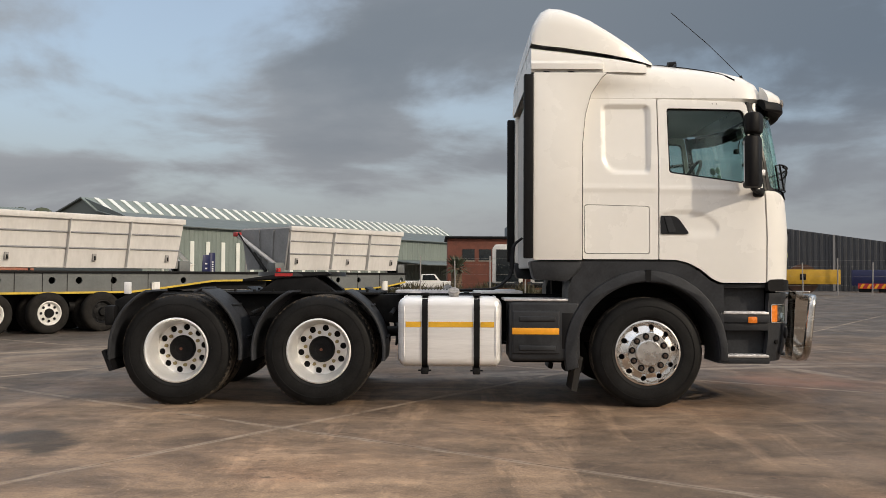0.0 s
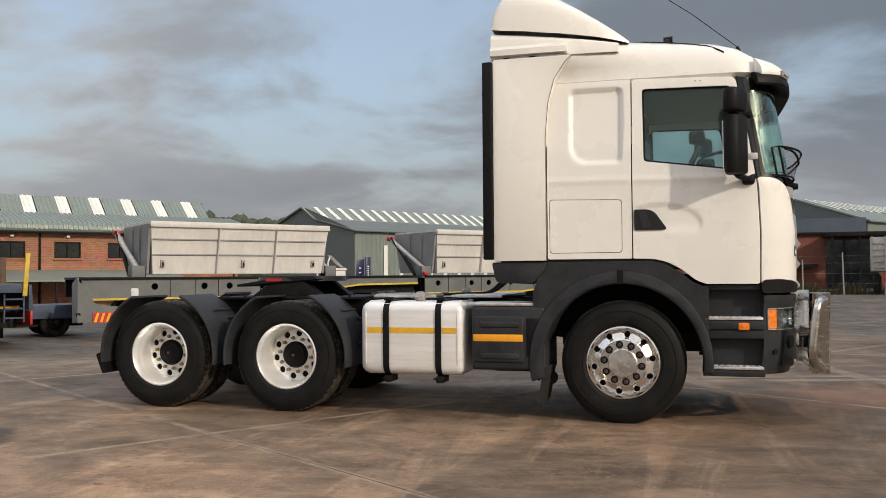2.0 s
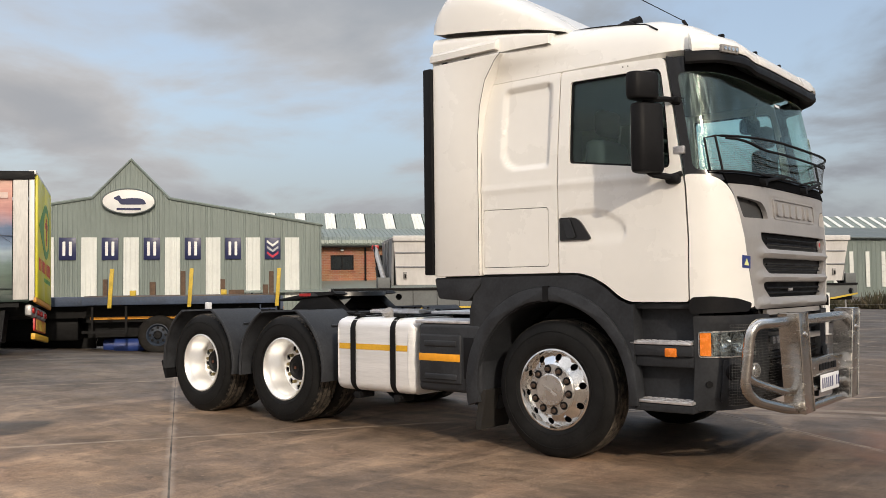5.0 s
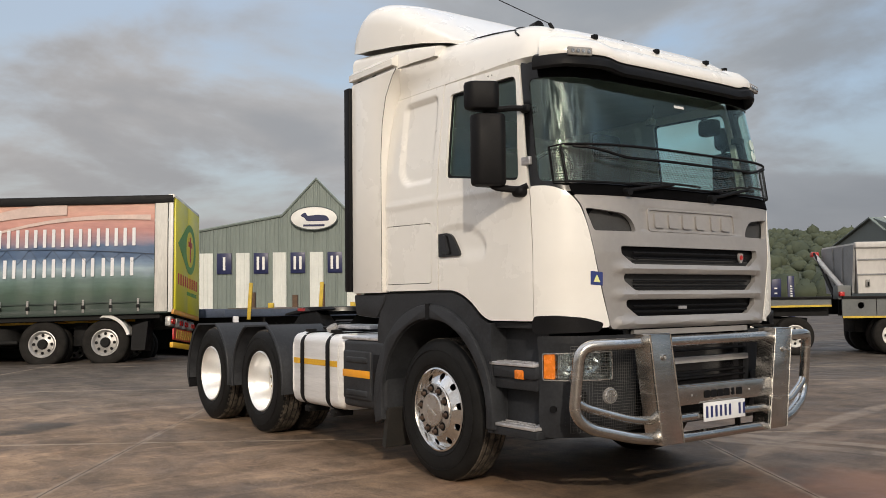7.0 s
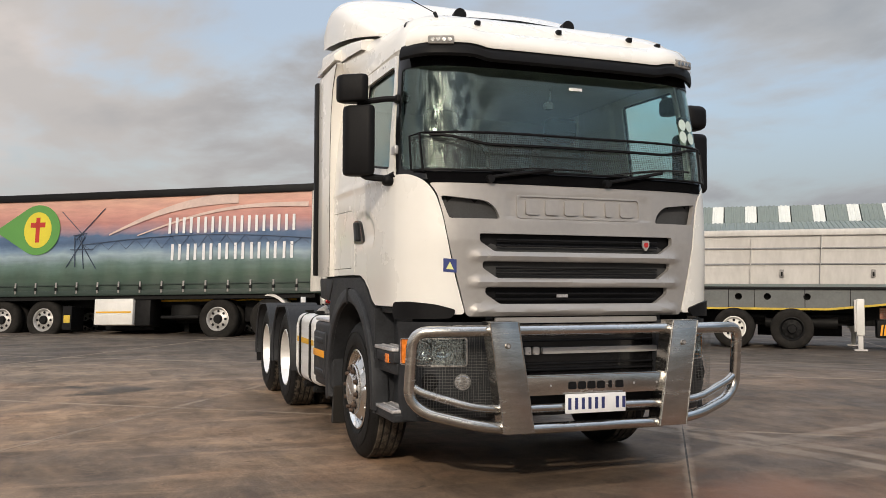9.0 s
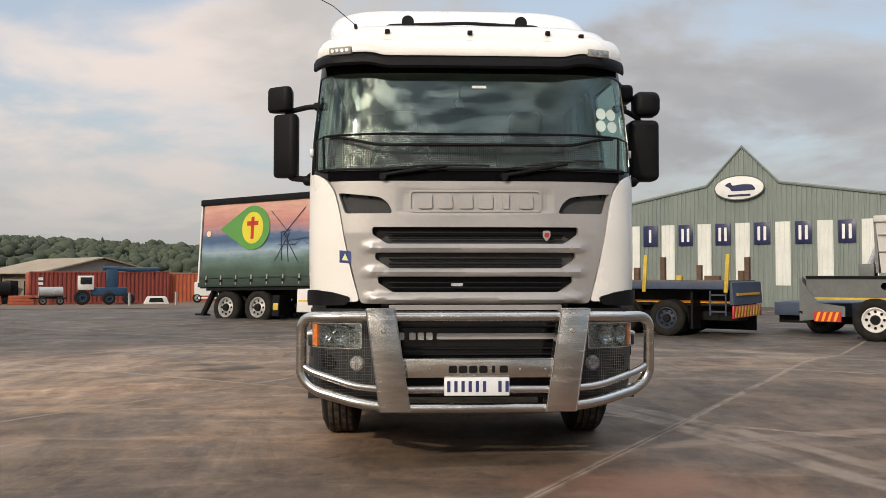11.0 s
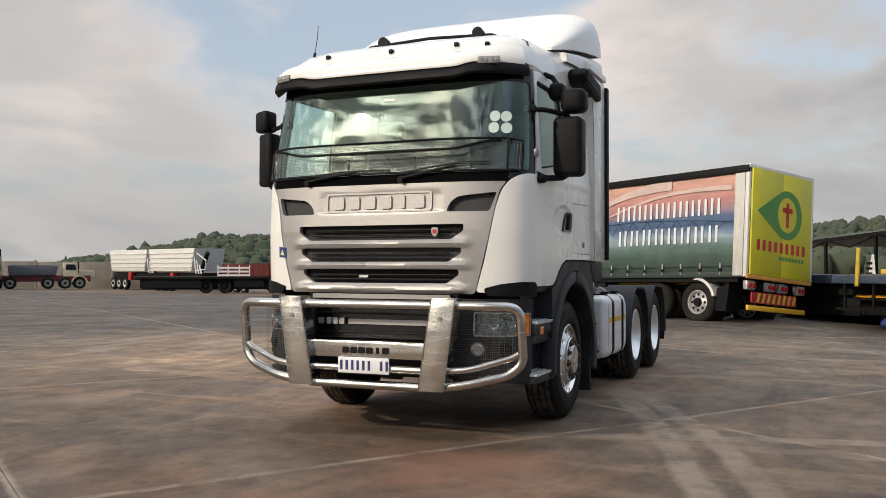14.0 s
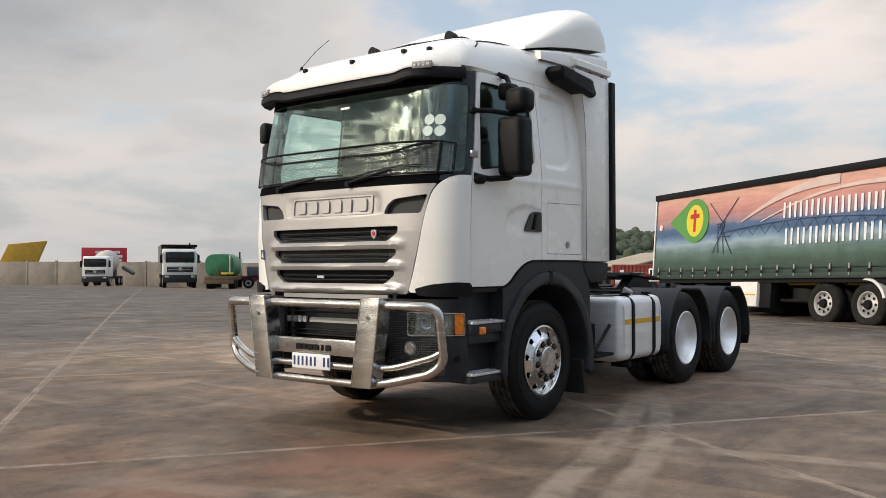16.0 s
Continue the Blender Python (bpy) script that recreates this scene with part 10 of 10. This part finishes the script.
    part("mast", box(1.75, 2.4, 0.6, 1.4, 1.0, 2.25, 0.05), CRANEBLUE, t)
    part("jib", tube([(1.55, 1.0, 2.35), (3.3, 1.0, 2.25), (5.0, 1.0, 2.28)], 0.15, 8), CRANEBLUE, t)
    part("hook", tube([(4.7, 1.0, 2.2), (4.7, 1.0, 1.6)], 0.03, 6), CHASSIS, t)
    bg_wheel(t, 0.25, 0.20, 0.48, 0.48, 0.3, -1, CRANEBLUE)
    bg_wheel(t, 1.85, 0.20, 0.40, 0.40, 0.3, -1, CRANEBLUE)
    bg_wheel(t, 3.05, 0.20, 0.36, 0.36, 0.3, -1, CRANEBLUE)
    # white pickup canopy lying on the earth, and bollards
    t = thing("pickup_canopy", "white pickup canopy standing on the earth", "canopy", spot((-34.9, -11.9), (-0.3, 0.954)))
    part("shell", prism(rounded([(0, 0), (1.6, 0), (1.4, 0.5), (0.25, 0.5)], 0.08), "y", 0, 1.4, 0.04), WHITEPAINT, t)
    part("window", prism(rounded([(0.3, 0.15), (1.25, 0.15), (1.15, 0.42), (0.4, 0.42)], 0.05), "y", -0.012, 0.0), DARKPANE, t)
    for k in range(3):
        b = thing("bollard", "short grey steel bollard beside the paving", "bollard", spot((-29.5, -11.0 + k * 1.9), (1, 0)), group="bollards")
        part("post", cyl((0, 0, 0), (0, 0, 0.75), 0.07), RIMGREY, b)
    # light pole
    p = thing("light_pole", "slim dark yard light pole", "pole", pose(-54.3, -30.9, gz(-54.3, -30.9)))
    part("pole", cyl((0, 0, 0), (0, 0, 4.15), 0.09, 0.06, 10), CHASSIS, p)
    part("lamp_head", box(-0.25, 0.25, -0.1, 0.1, 4.1, 4.25, 0.02), CHASSIS, p)
    # red board and orange roof beyond the wall
    b = thing("red_billboard", "red billboard with plain white bars beyond the wall", "billboard", pose(-61.0, -104.0, -1.2, 0, 0, 149))
    part("board", box(-2.9, 2.9, 0, 0.2, 2.6, 5.3, 0.02), mat("billboard_red", (0.50, 0.03, 0.05), 0.5), b)
    for k, (x0, x1) in enumerate(((-2.0, 1.2), (-2.3, 0.4), (-2.2, -0.8))):
        part("board_bar", box(-x1, -x0, -0.04, 0.0, 4.5 - k * 0.55, 4.85 - k * 0.55), SIGNWHITE, b)
    for x in (-2.2, 2.2):
        part("post", cyl((x, 0.1, 0), (x, 0.1, 2.7), 0.12), CHASSIS, b)
    o = thing("orange_hopper", "tall orange steel hopper beyond the wall", "hopper", pose(-66, -131, -1.2, 0, 0, 150))
    part("hopper", prism([(-7, 0.5), (-0.5, 0.5), (0.0, 3.5), (1.3, 6.9), (-4.2, 6.3), (-5.2, 4.0)], "y", 0, 6, 0.1), YELLOWMACH, o)

    # stripped white pickup beyond the curtain trailer's nose
    t = thing("stripped_pickup", "white stripped pickup with its dark engine bay bare", "car", frame_at((-58.6, -14.2), (-0.22, 0.975), gz(-58.6, -14.2)))
    part("body", prism(rounded([(-0.9, 0.5), (0.5, 0.5), (0.55, 1.45), (0.2, 1.55), (-0.9, 1.5)], 0.08), "y", 0.0, 1.6, 0.05), WHITEPAINT, t)
    part("engine_bay", box(0.5, 0.95, 0.1, 1.5, 0.4, 1.05, 0.05), CHASSIS, t)
    part("wing", prism(rounded([(0.75, 0.55), (1.75, 0.5), (1.70, 0.85), (0.95, 0.98)], 0.08), "y", 0.0, 1.6, 0.04), WHITEPAINT, t)
    part("side_window", prism([(-0.5, 1.05), (0.45, 1.05), (0.4, 1.4), (-0.5, 1.42)], "y", -0.012, 0.0), DARKPANE, t)
    part("sill", box(-0.8, 0.9, 0.0, 0.1, 0.28, 0.4, 0.02), WHITEPAINT, t)
    bg_wheel(t, 1.15, 0.0, 0.34, 0.34, 0.22, -1, RIMGREY)
    bg_wheel(t, -0.7, 0.0, 0.34, 0.34, 0.22, -1, RIMGREY)


build_far_left()


def build_far_right():
    # soil compactor, side on
    t = thing("soil_compactor", "yellow soil compactor with a dark cab and smooth drum", "roller", frame_at((17.8, 47.9), (0.955, -0.297), 0.05))
    hood = rounded([(-2.3, 0.95), (-2.2, 1.5), (-1.5, 2.3), (-0.6, 2.65), (0.95, 2.75), (0.95, 1.2), (-1.2, 0.9)], 0.12)
    hd = part("engine_hood", prism(hood, "y", 0.1, 1.9, 0.06), YELLOWMACH, t, "yellow engine hood")
    part("hood_vent", prism([(-2.0, 1.35), (-1.45, 1.55), (-1.4, 2.05), (-1.75, 1.85)], "y", 0.07, 0.11), BLACK, hd)
    part("hood_vent", prism([(-0.9, 1.75), (-0.3, 1.85), (-0.25, 2.3), (-0.85, 2.2)], "y", 0.07, 0.11), BLACK, hd)
    part("mark_bar", box(-0.15, 0.8, 0.07, 0.11, 2.35, 2.6), BLACK, hd)
    DARKCAB = mat("dark_machine_cab", (0.012, 0.02, 0.022), 0.3)
    cab = part("cab", prism(rounded([(1.0, 1.45), (3.0, 1.45), (3.0, 2.1), (2.75, 3.9), (1.0, 3.9)], 0.06), "y", 0.15, 1.85, 0.04), DARKCAB, t, "dark glazed cab")
    part("cab_roof", box(0.9, 3.05, 0.1, 1.9, 3.88, 4.05, 0.04), CHASSIS, cab)
    part("cab_pane", prism([(1.3, 2.2), (2.2, 2.2), (2.2, 3.7), (1.3, 3.7)], "y", 0.13, 0.155), DARKPANE, cab)
    part("cab_pane", prism([(2.35, 2.2), (2.85, 2.2), (2.66, 3.7), (2.35, 3.7)], "y", 0.13, 0.155), SKYLIGHT, cab)
    bg_wheel(t, 0.0, 0.0, 1.0, 1.0, 0.55, -1, YELLOWMACH)
    bg_wheel(t, 0.0, 2.0, 1.0, 1.0, 0.55, 1, YELLOWMACH)
    fr = part("drum_frame", box(1.9, 6.1, 0.0, 0.28, 0.68, 1.62, 0.03), YELLOWMACH, t, "yellow drum frame")
    part("drum_frame", box(1.9, 6.1, 1.75, 2.0, 0.68, 1.62, 0.03), YELLOWMACH, t)
    part("frame_hole", box(3.7, 4.05, -0.02, 0.0, 0.95, 1.35, 0.01), BLACK, fr)
    part("drum_roll", cyl((3.9, 0.3, 0.98), (3.9, 1.7, 0.98), 0.98, n=36), mat("rusty_drum", (0.09, 0.045, 0.03), 0.7, var=0.3, scale=3), t, "rusty smooth drum")
    # blue lowbed by the grey shed
    t = thing("blue_lowbed", "dark blue lowbed trailer with a chevron tail", "trailer", pose(30.2, 58.4, -0.25, 0, 0, -24))
    part("bed", box(0, 5.6, 0, 2.4, 0.75, 2.0, 0.05), SIGNBLUE, t)
    part("chevron_board", box(0.4, 3.6, -0.03, 0.0, 0.55, 0.95), RED, t)
    for k in range(6):
        part("stripe", prism([(0.5 + k * 0.5, 0.57), (0.7 + k * 0.5, 0.57), (0.9 + k * 0.5, 0.93), (0.7 + k * 0.5, 0.93)], "y", -0.04, -0.03), ORANGETAPE, t)
    for x in (0.9, 2.3, 3.7):
        part("wheel", cyl((x, 0.1, 0.45), (x, 0.5, 0.45), 0.45, n=18), TYRE, t)
    part("ramp", prism([(5.6, 1.7), (9.5, 1.2), (9.5, 1.35), (5.6, 1.95)], "y", 0.1, 2.2), WHITEPAINT, t)
    # grey drop-side trailer rear with a white tank beside it
    t = thing("dropside_trailer", "grey drop-side trailer seen from behind", "trailer", frame_at((11.6, 45.9), (0.975, -0.22), 0.0) @ Matrix.Scale(1.2, 4))
    part("tail_board", box(0, 2.0, 0, 0.15, 1.15, 2.75, 0.02), RIMGREY, t)
    for k in range(5):
        part("board_rib", box(0.1, 1.9, -0.05, 0.0, 1.3 + k * 0.28, 1.36 + k * 0.28), CHIP, t)
    for x in (0.05, 0.62, 1.35, 1.9):
        part("board_post", box(x, x + 0.07, -0.07, 0.0, 1.15, 2.8), CHIP, t)
    part("body", box(0, 2.0, 0.15, 6, 1.1, 2.6, 0.02), TIPEND, t)
    cb = part("chevron_board", box(0.6, 1.45, -0.06, -0.02, 0.6, 0.85), RED, t)
    for k in range(4):
        part("stripe", prism([(0.65 + k * 0.2, 0.62), (0.74 + k * 0.2, 0.62), (0.82 + k * 0.2, 0.83), (0.73 + k * 0.2, 0.83)], "y", -0.065, -0.06), ORANGETAPE, cb)
    for x in (0.1, 1.6):
        part("wheel", box(x, x + 0.35, 0.3, 1.3, 0, 1.0, 0.15), TYRE, t)
    t = thing("white_tank_trailer", "white tank trailer beside the drop-side trailer", "trailer", frame_at((16.0, 52.3), (0.975, -0.22), 0.0))
    part("tank", box(0, 5.6, 0, 2.5, 1.65, 4.25, 0.12, 3), WHITEPAINT, t)
    part("frame", box(0, 5.6, 0.05, 2.4, 0.55, 1.65), CHASSIS, t)
    for x in (1.0, 2.2):
        bg_wheel(t, x, 0.2, 0.5, 0.5, 0.3, -1, RIMGREY)
    # stripped white cabs by the brick building
    for k, x in enumerate((1.2, 4.0)):
        t = thing("stripped_cab", "white stripped truck cab standing on its chassis", "truck", pose(x + 0.7, 52.0 + k, -0.25, 0, 0, -10), group="stripped cabs")
        part("cab", prism(rounded([(0, 0.9), (2.0, 0.9), (2.0, 3.3), (1.7, 3.6), (0.2, 3.6), (0, 3.3)], 0.12), "y", 0, 2.0, 0.06), WHITEPAINT, t, "white cab rear")
        # flat dark panel painted as the shaded inside of the cab
        part("rear_opening", box(0.28, 1.85, -0.03, 0.02, 1.0, 3.25), DARKPANE, t)
        part("frame", box(0.3, 1.7, -3.0, 1.5, 0.6, 0.9, 0.03), CHASSIS, t)
        for y in (-2.2, 0.8):
            for xx in (0.1, 1.9):
                part("wheel", cyl((xx - 0.15, y, 0.5), (xx + 0.15, y, 0.5), 0.5, n=20), TYRE, t)
        if k:
            part("bonnet", box(2.0, 3.4, 0.3, 1.8, 0.9, 2.2, 0.2), WHITEPAINT, t)
    # pickups
    for k, x in enumerate((-8.2, -5.0)):
        t = thing("pickup", "white pickup parked behind the fence", "car", pose(x, 60.5 + k * 2, -0.3, 0, 0, 0), group="pickups")
        part("body", prism(rounded([(0, 0.45), (4.3, 0.45), (4.3, 0.95), (3.3, 1.0), (2.9, 1.55), (1.8, 1.55), (1.6, 1.0), (0, 0.98)], 0.08), "y", 0, 1.7, 0.06), WHITEPAINT, t)
        part("side_window", prism([(1.85, 1.05), (3.1, 1.05), (2.8, 1.48), (1.9, 1.48)], "y", -0.012, 0.0), DARKPANE, t)
        for xx in (0.85, 3.45):
            bg_wheel(t, xx, 0.02, 0.34, 0.34, 0.2, -1, RIMGREY)
    # fan palm with a shaggy trunk
    t = thing("fan_palm", "small shaggy palm behind the fence", "palm", pose(-0.6, 52.0, -0.3))
    bm = bmesh.new()
    rnd = random.Random(2)
    for k in range(12):
        add_cyl(bm, (0, 0, k * 0.16), (0.03 * math.sin(k), 0.03 * math.cos(k), k * 0.16 + 0.2), 0.42, 0.34, 9)
    part("trunk", bm, mat("shaggy_palm_trunk", (0.15, 0.105, 0.07), 0.95, var=0.4, scale=8), t)
    bm = bmesh.new()
    for k in range(70):
        a, e = rnd.uniform(0, 6.283), rnd.uniform(-0.3, 1.3)
        d = Vector((math.cos(a) * math.cos(e), math.sin(a) * math.cos(e), math.sin(e)))
        s = d.cross(Vector((0, 0, 1))).normalized() * 0.10
        p0 = Vector((0, 0, 1.9))
        p1, p2 = p0 + d * 0.7, p0 + d * 1.35 + Vector((0, 0, -0.25))
        v = [bm.verts.new(q) for q in (p0, p1 - s, p2, p1 + s)]
        bm.faces.new(v)
    part("crown", bm, FOLIAGE, t)




def build_back_lot():
    t = thing("marker_board", "white triangular board standing by the lean-to", "sign", frame_at((-30.0, 5.4), (0.1, 0.995), -0.3))
    part("board", prism([(0.0, 0.0), (0.55, 0.0), (0.42, 2.15), (0.34, 2.15)], "y", 0, 0.05), WHITEPAINT, t)
    for k in range(4):
        part("mark_bar", box(0.14, 0.36, -0.012, 0.0, 1.15 + k * 0.2, 1.25 + k * 0.2), BLACK, t)
    t = thing("covered_boat", "white covered hull lying behind the flatbed", "boat", frame_at((-30.5, 6.2), (0.1, 0.995), -0.3))
    part("hull", prism(rounded([(0, 1.0), (1.7, 0.9), (1.55, 1.75), (0.9, 1.85), (0.1, 1.7)], 0.15), "y", 0, 1.6, 0.1), WHITEPAINT, t)
    part("trestle", box(0.2, 1.4, 0.2, 1.4, 0, 1.0), CHASSIS, t)
    t = thing("scrap_heap", "rusty heap of scrap steel behind the flatbed", "scrap", frame_at((-31.0, 3.6), (0.1, 0.995), -0.3))
    rnd = random.Random(6)
    for k in range(16):
        x, y, z = rnd.uniform(0, 2.6), rnd.uniform(0, 1.6), rnd.uniform(0.1, 1.1)
        ob = part("scrap_piece", box(-0.5, 0.5, -0.12, 0.12, -0.08, 0.08, 0.01), RUSTRED if k % 3 else CHASSIS, t)
        ob.matrix_basis = pose(x, y, z * (1 - abs(x - 1.3) / 2), rnd.uniform(-25, 25), rnd.uniform(-30, 30), rnd.uniform(0, 180))


build_far_right()
build_back_lot()
build_ground()
